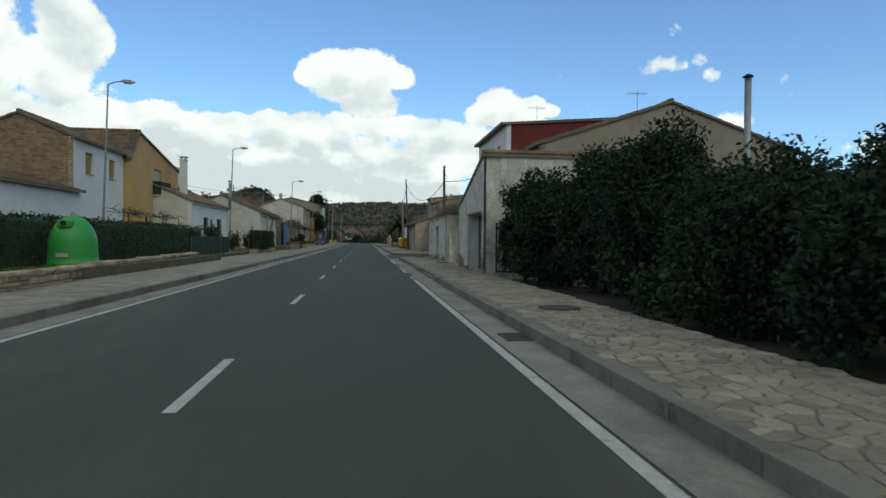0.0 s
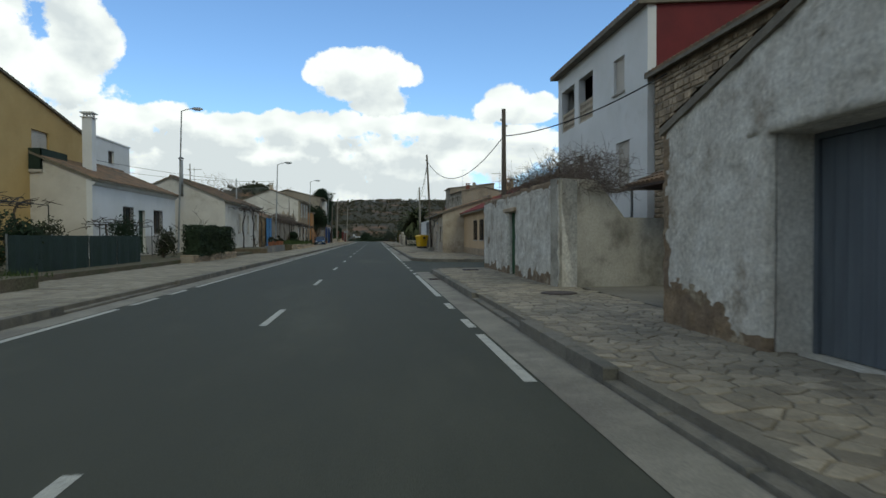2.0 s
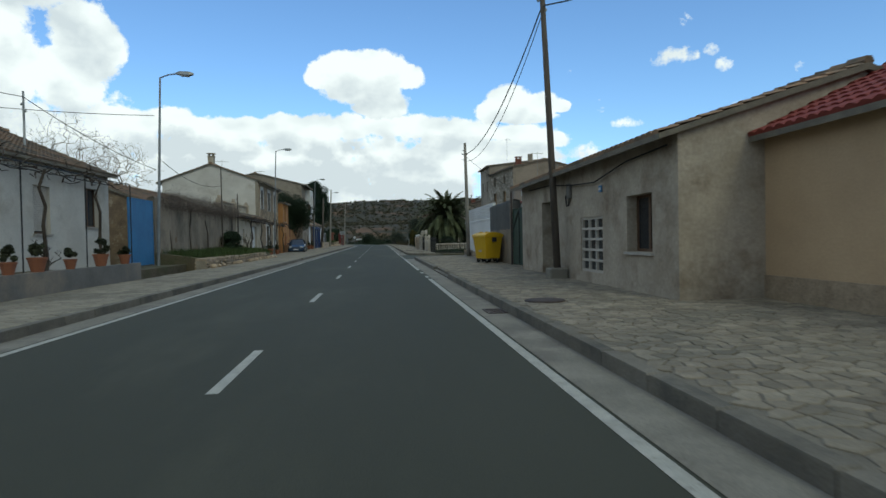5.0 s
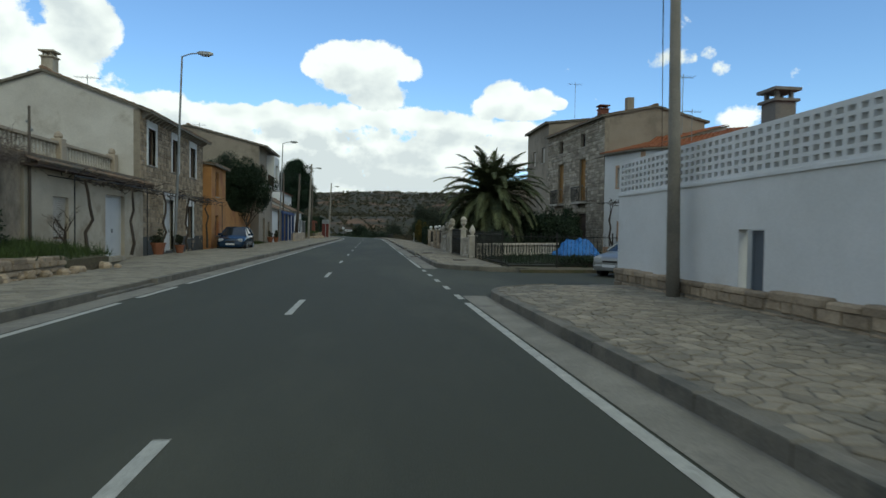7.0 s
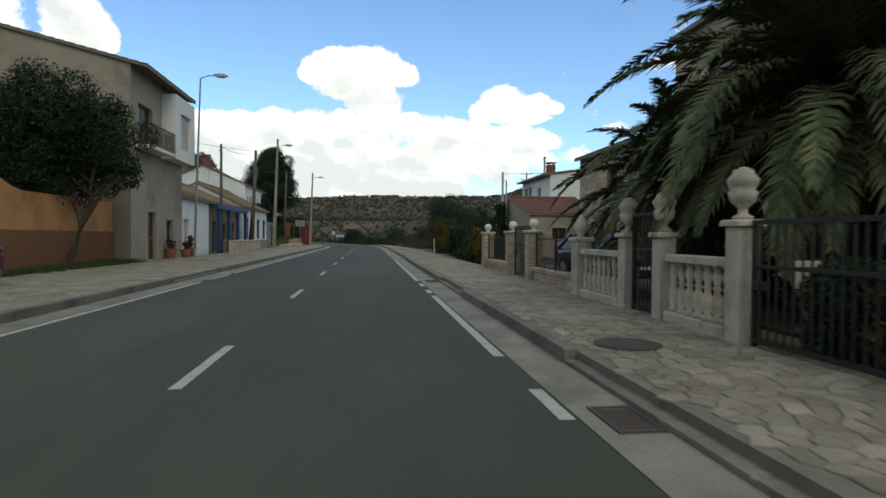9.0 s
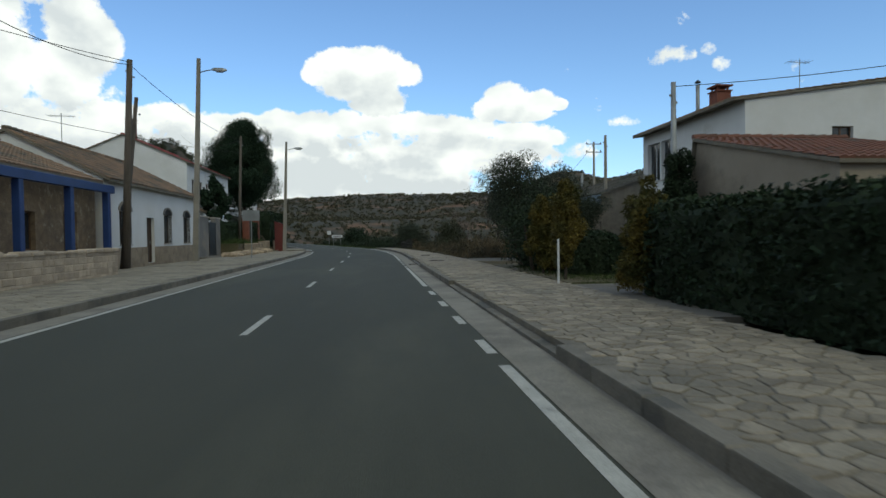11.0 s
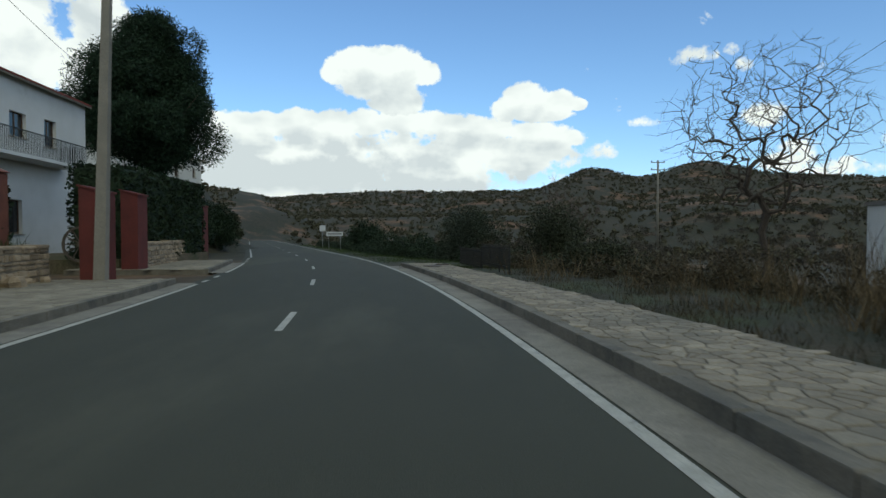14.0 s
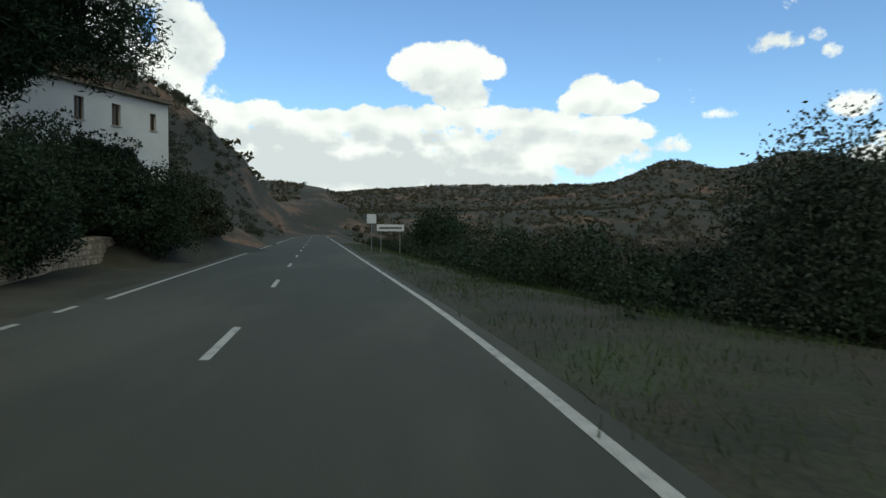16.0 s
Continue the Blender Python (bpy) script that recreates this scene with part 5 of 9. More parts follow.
def free_wall(name, label, x0, y0, x1, y1, h, thick, mat, stone=None, cap=None, z0=0.0, holes=(), h1=None, category="wall", stone_mat=None):
    """A wall between two points of the plan, with stone facing on its road side where stone = (row, length, ...) is given."""
    L = math.hypot(x1 - x0, y1 - y0)
    t = thing(name, x0, y0, z0, label, category)
    t.rotation_euler = (0, 0, math.atan2(y1 - y0, x1 - x0))
    g = Geo()
    if h1 is None:
        panel(g, lambda u, d, w: (u, d, w), L, -0.2, h, thick, holes)
    else:
        g.prism([(0, -0.2), (L, -0.2), (L, h1), (L * 0.45, h1), (L * 0.25, h), (0, h)], 1, 0, thick)
    g.weld().ob("wall_body", mat, t)
    if stone:
        for put, sd in ((lambda u, d, w: (u, d, w), 0), (lambda u, d, w: (u, thick - d, w), 1)):
            g = Geo()
            courses(g, put, 0, L, 0, h, stone[0], stone[1], holes, *stone[2:4], stone[4] + sd, *stone[5:])
            tagged(g.ob("stone_facing", stone_mat or STONE, t), kind="stuff")
        n = max(1, int(L / 0.55))
        rs = random.Random(stone[4])
        g = Geo()
        for k in range(n):
            a, b = L * k / n, L * (k + 1) / n
            g.bevel_box(a + 0.01, b - 0.01, -0.04 - 0.02 * rs.random(), thick + 0.04 + 0.02 * rs.random(), h - 0.02, h + 0.05 + 0.06 * rs.random(), 0.03)
        tagged(g.ob("rough_coping", stone_mat or STONE, t), kind="stuff")
    if cap:
        g = Geo()
        g.bevel_box(-0.03, L + 0.03, -0.05, thick + 0.05, h, h + 0.07, 0.015)
        g.ob("coping", cap, t)
    return t


def relief_wall(name, label, x0, y0, x1, y1, h, thick, mats, which, amp, seed, holes=(), step=0.1, ragged=0.05, category="wall", h0=None, parent=None):
    """An old wall with an uneven face and top; which(u, w) picks the surface where the coat has fallen."""
    L = math.hypot(x1 - x0, y1 - y0)
    t = parent or thing(name, x0, y0, 0.0, label, category)
    crest = lambda u: h if h0 is None else h0 + (h - h0) * u / L
    if parent is None:
        t.rotation_euler = (0, 0, math.atan2(y1 - y0, x1 - x0))
        g = Geo()
        panel(g, lambda u, d, w: (u, d + 0.05, w), L - 0.04, -0.2, h - 0.12, thick - 0.05, holes, 0.04)
        g.weld().ob("wall_core", mats[0], t)
    us = sorted({round(L * k / int(L / step), 3) for k in range(int(L / step) + 1)} | {q for a in holes for q in a[:2]})
    ws = sorted({round(h * k / int(h / step), 3) for k in range(int(h / step) + 1)} | {q for a in holes for q in a[2:]})
    ws = [-0.2] + ws
    nw = len(ws)
    V, F, M = [], [], []
    for u in us:
        top = crest(u) + ragged * (noise.noise(Vector((u * 1.3, seed, 0))) + 0.8 * noise.noise(Vector((u * 4.1, seed, 3))))
        for j, w in enumerate(ws):
            ww = min(w, top) if h0 is not None else w if w < h * 0.8 else w + (top - h) * (w - h * 0.8) / (h * 0.2)
            rim = any(a[0] - 0.001 <= u <= a[1] + 0.001 and a[2] - 0.001 <= w <= a[3] + 0.001 for a in holes)
            d = 0.06 if rim else -amp * (0.6 + noise.noise(Vector((u * 4, w * 5, seed))) + 0.6 * noise.noise(Vector((u * 11, w * 12, seed + 4))))
            free = not rim and 0.05 < u < L - 0.05 and 0.05 < w < crest(u) - 0.1 and not any(a[0] - step < u < a[1] + step and a[2] - step < w < a[3] + step for a in holes)
            j1, j2 = (noise.noise(Vector((u * 31, w * 29, seed))), noise.noise(Vector((u * 27, w * 33, seed + 5)))) if free else (0, 0)
            V.append((u + j1 * step * 0.7, d, ww + j2 * step * 0.7))
        for d, dz in ((thick * 0.3, 0.03), (thick * 0.8, 0.0), (thick + 0.02, -0.05), (thick + 0.02, -9)):
            V.append((u, d, max(-0.2, top + dz)))
    n = nw + 4
    for i in range(len(us) - 1):
        for j in range(n - 1):
            if j < nw - 1:
                um, wm = (us[i] + us[i + 1]) / 2, (ws[j] + ws[j + 1]) / 2
                if any(a[0] < um < a[1] and a[2] < wm < a[3] for a in holes):
                    continue
                if wm - step > crest(um) + ragged * 2:
                    continue
                M.append(which(um, wm))
            elif parent is not None and j > nw:
                continue
            else:
                M.append(which((us[i] + us[i + 1]) / 2, h + 0.1))
            F.append((i * n + j, (i + 1) * n + j, (i + 1) * n + j + 1, i * n + j + 1))
    for e in () if parent is not None else (0, len(us) - 1):
        F.append(tuple(e * n + j for j in (range(n) if e else reversed(range(n)))))
        M.append(0)
    if parent is not None:
        ang = math.atan2(y1 - y0, x1 - x0)
        c, q = math.cos(ang), math.sin(ang)
        lx, ly = x0 - parent.location.x, y0 - parent.location.y
        V = [(lx + c * a - q * b, ly + q * a + c * b, w - parent.location.z) for a, b, w in V]
    o = from_arrays("wall_face", V, F, mats[0], t)
    for m in mats[1:]:
        o.data.materials.append(m)
    for poly, k in zip(o.data.polygons, M):
        poly.material_index = k
        poly.use_smooth = True
    return t


def fallen(h, foot, brow, seed, spots=0.42):
    """Bare rubble along the foot and the brow of a wall and in a few spots."""
    def pick(u, w):
        n = noise.noise(Vector((u * 0.9, seed, 0))) + 0.6 * noise.noise(Vector((u * 3.1, w * 3.1, seed)))
        if w < foot * (1 + 0.9 * n) or w > h - brow * (1 + 0.9 * n):
            return 1
        return 1 if noise.noise(Vector((u * 1.6, w * 2.2, seed + 9))) > spots else 0
    return pick


ROUGH = (0.16, 0.30, 0.04, 0.03, 31, 0.4)
free_wall("garden_wall", "low mossy rubble retaining wall", -6.15, 10.0, -7.45, 28.5, 0.47, 0.3, STONE_MORTAR, ROUGH)
free_wall("garden_wall", "low mossy rubble retaining wall", -6.15, -40.0, -6.15, 9.98, 0.47, 0.3, STONE_MORTAR, ROUGH)
free_wall("garden_wall", "low rubble wall below a clipped hedge", -6.95, 42.6, -6.65, 50.2, 0.42, 0.5, STONE_MORTAR, ROUGH)
free_wall("planter_wall", "low stained concrete planter wall", -6.45, 59.6, -6.45, 67.9, 0.68, 0.25, GREY_WALL)
free_wall("garden_wall", "tumbled dry stone wall edging a grass bank", -6.25, 74.5, -6.35, 89.0, 0.5, 0.4, STONE_MORTAR, (0.18, 0.36, 0.06, 0.03, 33, 0.5))
relief_wall("plaster_wall", "tall stained beige plaster garden wall", -9.0, 76.3, -9.0, 92.0, 3.5, 0.3, [OLD_WALL, DIRT_WALL], fallen(3.65, 0.75, 0.1, 4.0, 0.6), 0.02, 4.0, step=0.14)
yard_wall = relief_wall("yard_wall", "rough whitewashed rubble yard wall with bare brown foot", 5.8, 35.8, 5.8, 26.6, 2.6, 0.4, [WHITE_ROUGH, DIRT_WALL], fallen(2.6, 0.34, 0.10, 2.0, 0.64), 0.026, 2.0, holes=[(4.0, 5.0, 0.12, 2.05)], step=0.05, ragged=0.07)
g = Geo()
g.bevel_box(3.7, 5.2, -0.1, 0.3, 2.06, 2.17, 0.02)
g.ob("lintel", STONE, yard_wall)
relief_wall("", "", 5.52, 21.12, 5.52, 15.58, 4.2, 0.1, [WHITE_ROUGH, DIRT_WALL], lambda u, w: 1 if w < 0.55 * (1 + 1.3 * noise.noise(Vector((u * 0.8, 3.0, 0))) + 0.4 * noise.noise(Vector((u * 4, w * 4, 3)))) or u < 0.12 + 0.1 * noise.noise(Vector((w * 5, 0, 1))) else 0, 0.03, 8.0, holes=[(2.12, 5.17, -0.2, 2.3)], step=0.07, ragged=0.02, h0=2.68, parent=shed)
free_wall("yard_wall", "rounded grey plaster return of a yard wall", 5.82, 26.58, 9.9, 28.2, 2.62, 0.35, GREY_PLASTER, h1=1.75)
relief_wall("cement_wall", "cement wall, dark skim above raw tan base", 7.15, 77.3, 7.0, 71.45, 2.85, 0.3, [DARK_CEMENT, RAW_CEMENT], lambda u, w: 1 if w < 1.62 + 0.1 * noise.noise(Vector((u * 1.5, 0, 3))) + 0.05 * noise.noise(Vector((u * 6, w * 6, 3))) or u > 5.2 + 0.12 * noise.noise(Vector((w * 2, 0, 8))) else 0, 0.012, 6.0, step=0.1, ragged=0.03)
t = thing("gate_stop", 6.93, 71.42, 0.1, "rusty steel gate post at a wall end", "post")
g = Geo()
g.tube([(0, 0, -0.2), (0, 0, 3.15)], 0.045, 8)
g.ob("post", CAST_IRON, t)
free_wall("gate_pier", "weathered grey gate pier", 6.95, 69.1, 6.95, 68.65, 2.9, 0.4, GREY_PLASTER)
free_wall("yard_wall", "plaster stub between a gate pier and a house", 6.9, 68.63, 6.85, 68.25, 2.5, 0.3, CREAM_OLD)
lat = []
for i in range(48):
    for j in range(5):
        a = 0.12 + i * 0.2
        lat.append((a, a + 0.12, 2.36 + j * 0.14, 2.36 + j * 0.14 + 0.085))
lattice_wall = free_wall("lattice_wall", "white wall topped with pierced lattice blocks", 7.35, 87.3, 7.3, 77.35, 3.08, 0.16, WHITE, holes=[(4.9, 5.55, 0.3, 1.42)] + lat)
g = Geo()
g.bevel_box(0.0, 9.94, -0.035, 0.195, 2.24, 2.31, 0.015)
g.ob("ledge", WHITE, lattice_wall)
free_wall("wall_plinth", "low rubble plinth under the white wall", 7.2, 87.1, 7.15, 77.4, 0.4, 0.14, STONE_MORTAR, (0.18, 0.34, 0.03, 0.03, 35, 0.4))
orange_wall = free_wall("garden_wall", "orange garden wall with a brown painted base", -9.3, 118.4, -9.3, 126.7, 2.7, 0.25, ORANGE)
g = Geo()
g.box(0.0, 8.3, -0.03, 0.0, 0.0, 1.45)
g.ob("painted_base", ORANGE_DARK, orange_wall, "brown painted base")
g = Geo()
arc = [(2.0 * s, 3.3 - 0.62 * math.sin(math.pi / 2 * s) ** 0.8) for s in (0.0, 0.15, 0.3, 0.45, 0.6, 0.8, 1.0)]
g.prism([(0.0, 2.69)] + [(2.0, 2.69)] + arc[::-1], 1, 0.002, 0.248)
g.ob("curved_shoulder", ORANGE, orange_wall)
free_wall("garage_wall", "orange wall with a recessed grey garage door", -9.3, 115.35, -9.3, 118.4, 3.35, 0.5, ORANGE, holes=[(0.5, 2.5, 0.1, 2.85)])
g = Geo()
for k in range(10):
    g.box(-9.62, -9.58, 115.87 + 0.198 * k, 115.87 + 0.198 * k + 0.19, 0.1, 2.85)
tagged(g.ob("garage_door", DOOR_GREY), "grey-blue planked garage door", "door")
free_wall("forecourt_wall", "low pale block wall in front of a house", -7.0, 138.5, -7.0, 148.2, 0.95, 0.2, PALE_BRICK, (0.2, 0.4, 0.012, 0.012, 37, 0.05), stone_mat=PALE_BRICK)
for a, b in ((166.2, 168.6), (170.4, 171.6)):
    free_wall("gate_wall", "grey rendered wall of a gateway", -9.5, a, -9.5, b, 2.75, 0.35, GREY_WALL, cap=SILL)
free_wall("terrace_wall", "dry stone terrace wall with steps", -7.6, 173.0, -7.4, 176.4, 0.85, 0.5, STONE_MORTAR, ROUGH)
free_wall("terrace_wall", "dry stone terrace wall with steps", -7.4, 177.4, -7.6, 180.6, 1.0, 0.5, STONE_MORTAR, ROUGH)
free_wall("terrace_wall", "dry stone wall below a tall hedge", -7.75, 186.6, -8.95, 196.4, 1.0, 0.5, STONE_MORTAR, ROUGH)
free_wall("terrace_wall", "dry stone wall below bushes on the slope", -10.6, 200.0, -13.4, 212.0, 0.95, 0.5, STONE_MORTAR, ROUGH)


def gate(name, label, x0, y0, x1, y1, z0, h, mat, solid=False, bars=0.12):
    L = math.hypot(x1 - x0, y1 - y0)
    t = thing(name, x0, y0, z0, label, "gate")
    t.rotation_euler = (0, 0, math.atan2(y1 - y0, x1 - x0))
    g = Geo()
    for q in ((0, 0.05, 0, h), (L - 0.05, L, 0, h), (0.05, L - 0.05, 0.04, 0.09), (0.05, L - 0.05, h - 0.05, h), (0.05, L - 0.05, h * 0.62, h * 0.62 + 0.04)):
        g.box(q[0], q[1], -0.025, 0.025, q[2], q[3])
    g.weld().ob("gate_frame", mat, t)
    if solid:
        n = max(2, int(L / 0.25))
        for k in range(n):
            b = Geo()
            b.box(0.05 + (L - 0.1) * k / n, 0.05 + (L - 0.1) * (k + 1) / n - 0.004, -0.012, 0.012, 0.09, h - 0.05)
            b.ob("board", mat, t)
    else:
        n = max(2, int(L / bars))
        b0 = Geo()
        b0.box(-0.009, 0.009, -0.009, 0.009, 0.09, h - 0.05)
        me = b0.mesh("bar")
        me.materials.append(mat)
        for k in range(1, n):
            o = new("bar", me)
            o.parent = t
            o.location = (L * k / n, 0, 0)
    hb = Geo()
    hb.box(L - 0.16, L - 0.06, -0.05, 0.05, h * 0.45, h * 0.45 + 0.09)
    hb.ob("lock", mat, t)
    return t


gate("iron_gate", "black barred iron gate standing open", 5.92, 15.5, 6.75, 15.25, 0.15, 1.75, IRON)
gate("sheet_gate", "sky blue sheet metal gate", -8.95, 73.2, -8.95, 75.9, 0.32, 2.95, DOOR_BLUE, True)
sheet_gate = gate("sheet_gate", "dark green sheet metal gate with diagonal braces", 7.0, 71.38, 7.0, 69.15, 0.15, 2.3, DOOR_GREEN, True)
for a, b in (((0.05, 1.45), (1.1, 2.2)), ((2.18, 1.45), (1.1, 2.2)), ((1.1, 0.1), (1.1, 2.25))):
    g = Geo()
    g.tube([(a[0], -0.03, a[1]), (b[0], -0.03, b[1])], 0.022, 4)
    g.ob("brace", IRON, sheet_gate)
gate("plank_door", "green plank door in a yard wall", 5.95, 31.75, 5.95, 30.85, 0.13, 1.9, DOOR_BRIGHT, True)
gate("sheet_gate", "dark sheet metal gate between grey walls", -9.5, 168.65, -9.5, 170.35, 0.15, 2.3, IRON, True)
gate("plank_door", "grey plank door in a white wall", 7.42, 82.15, 7.42, 81.6, 0.3, 1.1, DOOR_GREY, True)
gate("iron_gate", "wide black iron gate between tall pillars", 5.74, 102.2, 5.72, 105.7, 0.15, 1.35, IRON)
gate("iron_gate", "black iron garden gate between stone pillars", 5.87, 108.1, 5.9, 109.0, 0.15, 1.55, IRON)
gate("iron_gate", "black iron gate between brick pillars", 6.15, 116.0, 6.15, 117.9, 0.15, 1.5, IRON)


# ---------------------------------------------------------------- railings and balustrades
def railing(label, x0, y0, x1, y1, z0, h, mat, step=0.13, post=2.0, name="railing", thick=0.006):
    L = math.hypot(x1 - x0, y1 - y0)
    t = thing(name, x0, y0, z0, label, "fence")
    t.rotation_euler = (0, 0, math.atan2(y1 - y0, x1 - x0))
    for w in (0.12, h - 0.14):
        g = Geo()
        g.box(0, L, -0.012, 0.012, w, w + 0.025)
        g.ob("rail", mat, t)
    b = Geo()
    b.loft([[(thick * c, thick * s, z) for c, s in ((1, 1), (-1, 1), (-1, -1), (1, -1))] for z in (0.02, h - 0.05)] + [[(0.001 * c, 0.001 * s, h) for c, s in ((1, 1), (-1, 1), (-1, -1), (1, -1))]])
    bar = b.mesh("bar")
    bar.materials.append(mat)
    p = Geo()
    p.bevel_box(-0.022, 0.022, -0.022, 0.022, -0.2, h + 0.03, 0.006)
    post_me = p.mesh("post")
    post_me.materials.append(mat)
    n = int(L / step)
    for k in range(n):
        o = new("bar", bar)
        o.parent = t
        o.location = (L * (k + 0.5) / n, 0, 0)
    m = max(1, round(L / post))
    for k in range(m + 1):
        o = new("post", post_me)
        o.parent = t
        o.location = (L * k / m, 0, 0)
    return t


railing("black iron garden railing", 6.0, 100.0, 5.85, 93.7, 0.14, 1.25, IRON)
railing("black iron garden railing", 5.85, 93.7, 13.5, 92.6, 0.12, 1.2, IRON)
railing("dark iron railing along the drop", 5.2, 183.5, 4.9, 187.5, 0.12, 0.86, IRON, 0.12, 1.35, thick=0.011)
railing("dark iron railing stepping down beyond the pavement", 4.88, 187.6, 4.5, 191.6, -0.08, 0.86, IRON, 0.12, 1.35, thick=0.011)
railing("black iron railing on a low brick base", 6.15, 118.5, 6.15, 122.0, 0.4, 1.0, IRON)
railing("black iron railing on a low brick base", 6.15, 112.2, 6.15, 115.5, 0.4, 1.0, IRON)
free_wall("railing_wall", "low brick base of a railing", 6.3, 118.4, 6.3, 122.1, 0.42, 0.2, STONE_MORTAR, (0.08, 0.25, 0.01, 0.01, 41, 0.05), stone_mat=PALE_BRICK)
free_wall("railing_wall", "low brick base of a railing", 6.3, 112.1, 6.3, 115.6, 0.42, 0.2, STONE_MORTAR, (0.08, 0.25, 0.01, 0.01, 42, 0.05), stone_mat=PALE_BRICK)


def baluster_mesh():
    g = Geo()
    g.lathe([(0.065, 0.0), (0.065, 0.05), (0.04, 0.07), (0.075, 0.2), (0.06, 0.3), (0.035, 0.38), (0.055, 0.41), (0.035, 0.44), (0.06, 0.56), (0.04, 0.64), (0.06, 0.66), (0.06, 0.7)], 0, 0, 8)
    me = g.mesh("baluster")
    me.materials.append(BALUSTER)
    me.polygons.foreach_set("use_smooth", [True] * len(me.polygons))
    return me


BAL = baluster_mesh()


def balustrade(x0, y0, x1, y1, z0, label="cream cast stone balustrade"):
    L = math.hypot(x1 - x0, y1 - y0)
    t = thing("balustrade", x0, y0, z0, label, "balustrade", "garden balustrades")
    t.rotation_euler = (0, 0, math.atan2(y1 - y0, x1 - x0))
    g = Geo()
    g.bevel_box(0, L, -0.11, 0.11, 0, 0.14, 0.015)
    g.ob("base", BALUSTER, t)
    g = Geo()
    g.bevel_box(0, L, -0.1, 0.1, 0.84, 0.94, 0.015)
    g.ob("handrail", BALUSTER, t)
    n = max(2, int(L / 0.21))
    for k in range(n):
        o = new("baluster", BAL)
        o.parent = t
        o.location = (L * (k + 0.5) / n, 0, 0.14)
    return t


def pillar(x, y, h, w, finial, mat=None, label="cream stone gate pillar with an urn finial", z0=0.14):
    t = thing("pillar", x, y, z0, label, "pillar", "garden pillars")
    mat = mat or BALUSTER
    g = Geo()
    g.bevel_box(-w / 2, w / 2, -w / 2, w / 2, -0.2, h, 0.012)
    g.ob("shaft", mat, t)
    if mat is not BALUSTER:
        g = Geo()
        for put in (lambda u, d, z: (u - w / 2, -w / 2 + d, z), lambda u, d, z: (-w / 2 + d, u - w / 2, z)):
            courses(g, put, 0, w, 0, h, 0.075, 0.24, (), 0.008, 0.012, 3, 0.02)
        tagged(g.ob("bricks", PALE_BRICK, t), kind="stuff")
    g = Geo()
    g.bevel_box(-w / 2 - 0.05, w / 2 + 0.05, -w / 2 - 0.05, w / 2 + 0.05, h, h + 0.07, 0.02)
    g.ob("cap", BALUSTER, t)
    f = Geo()
    z = h + 0.07
    if finial == "urn":
        f.lathe([(0.10, z), (0.11, z + 0.03), (0.05, z + 0.07), (0.05, z + 0.13), (0.13, z + 0.2), (0.155, z + 0.3), (0.12, z + 0.33), (0.15, z + 0.38), (0.17, z + 0.44), (0.12, z + 0.5), (0.10, z + 0.55), (0.03, z + 0.58)], 0, 0, 12)
    elif finial == "cone":
        f.lathe([(0.10, z), (0.06, z + 0.05), (0.14, z + 0.14), (0.15, z + 0.22), (0.09, z + 0.36), (0.03, z + 0.46)], 0, 0, 12)
    else:
        f.lathe([(0.08, z), (0.05, z + 0.06)] + [(0.135 * math.sin(math.pi * k / 8 * 0.94 + 0.18), z + 0.18 - 0.135 * math.cos(math.pi * k / 8 * 0.94 + 0.18)) for k in range(9)], 0, 0, 12)
    f.ob("finial", WHITE_METAL if finial == "ball" else BALUSTER, t, smooth=True)
    return t


pillar(5.9, 100.3, 0.98, 0.32, "cone", label="short cream pillar with a cone finial")
pillar(5.75, 102.0, 1.3, 0.25, "urn")
balustrade(5.85, 100.5, 5.78, 101.8, 0.14)
pillar(5.72, 105.9, 1.3, 0.25, "urn")
balustrade(5.75, 106.1, 5.85, 107.7, 0.14)
pillar(5.85, 107.9, 1.18, 0.25, "urn")
pillar(5.9, 109.2, 1.18, 0.25, "urn")
balustrade(5.9, 109.4, 5.9, 111.2, 0.14)
pillar(5.9, 111.4, 1.1, 0.32, "cone", label="cream pillar with a cone finial")
balustrade(6.1, 100.45, 11.2, 104.1, -0.12)
for y in (115.8, 118.2, 122.2):
    pillar(6.15, y, 1.3, 0.4, "ball", STONE_MORTAR, "brick pillar with a white ball finial")
for x, y, h, w in ((-8.6, 176.0, 1.95, 0.5), (-8.6, 180.0, 1.95, 0.5)):
    t = thing("brick_post", x, y, 0.95, "red brick gate post", "post", "brick posts")
    g = Geo()
    g.bevel_box(-w / 2, w / 2, -w / 2, w / 2, -0.3, h, 0.02)
    g.ob("shaft", BRICK_POST, t)
    g = Geo()
    g.prism([(-w / 2 - 0.05, h), (w / 2 + 0.05, h), (0, h + 0.14)], 1, -w / 2 - 0.05, w / 2 + 0.05)
    g.ob("cap", BRICK_POST, t)
for x, y, h in ((-7.65, 185.9, 2.75), (-6.55, 181.0, 2.5), (-8.9, 197.0, 2.9)):
    t = thing("red_post", x, y, 0.1, "dark red gate wing with a sloping top", "post", "red gate posts")
    g = Geo()
    g.prism([(-0.28, -0.3), (0.28, -0.3), (0.28, h - 0.14), (-0.28, h)], 1, -0.4, 0.4)
    g.ob("shaft", RED_POST, t)
    g = Geo()
    g.prism([(-0.32, h), (0.32, h - 0.16), (0.32, h - 0.11), (-0.32, h + 0.05)], 1, -0.44, 0.44)
    g.ob("cap", RED_POST, t)

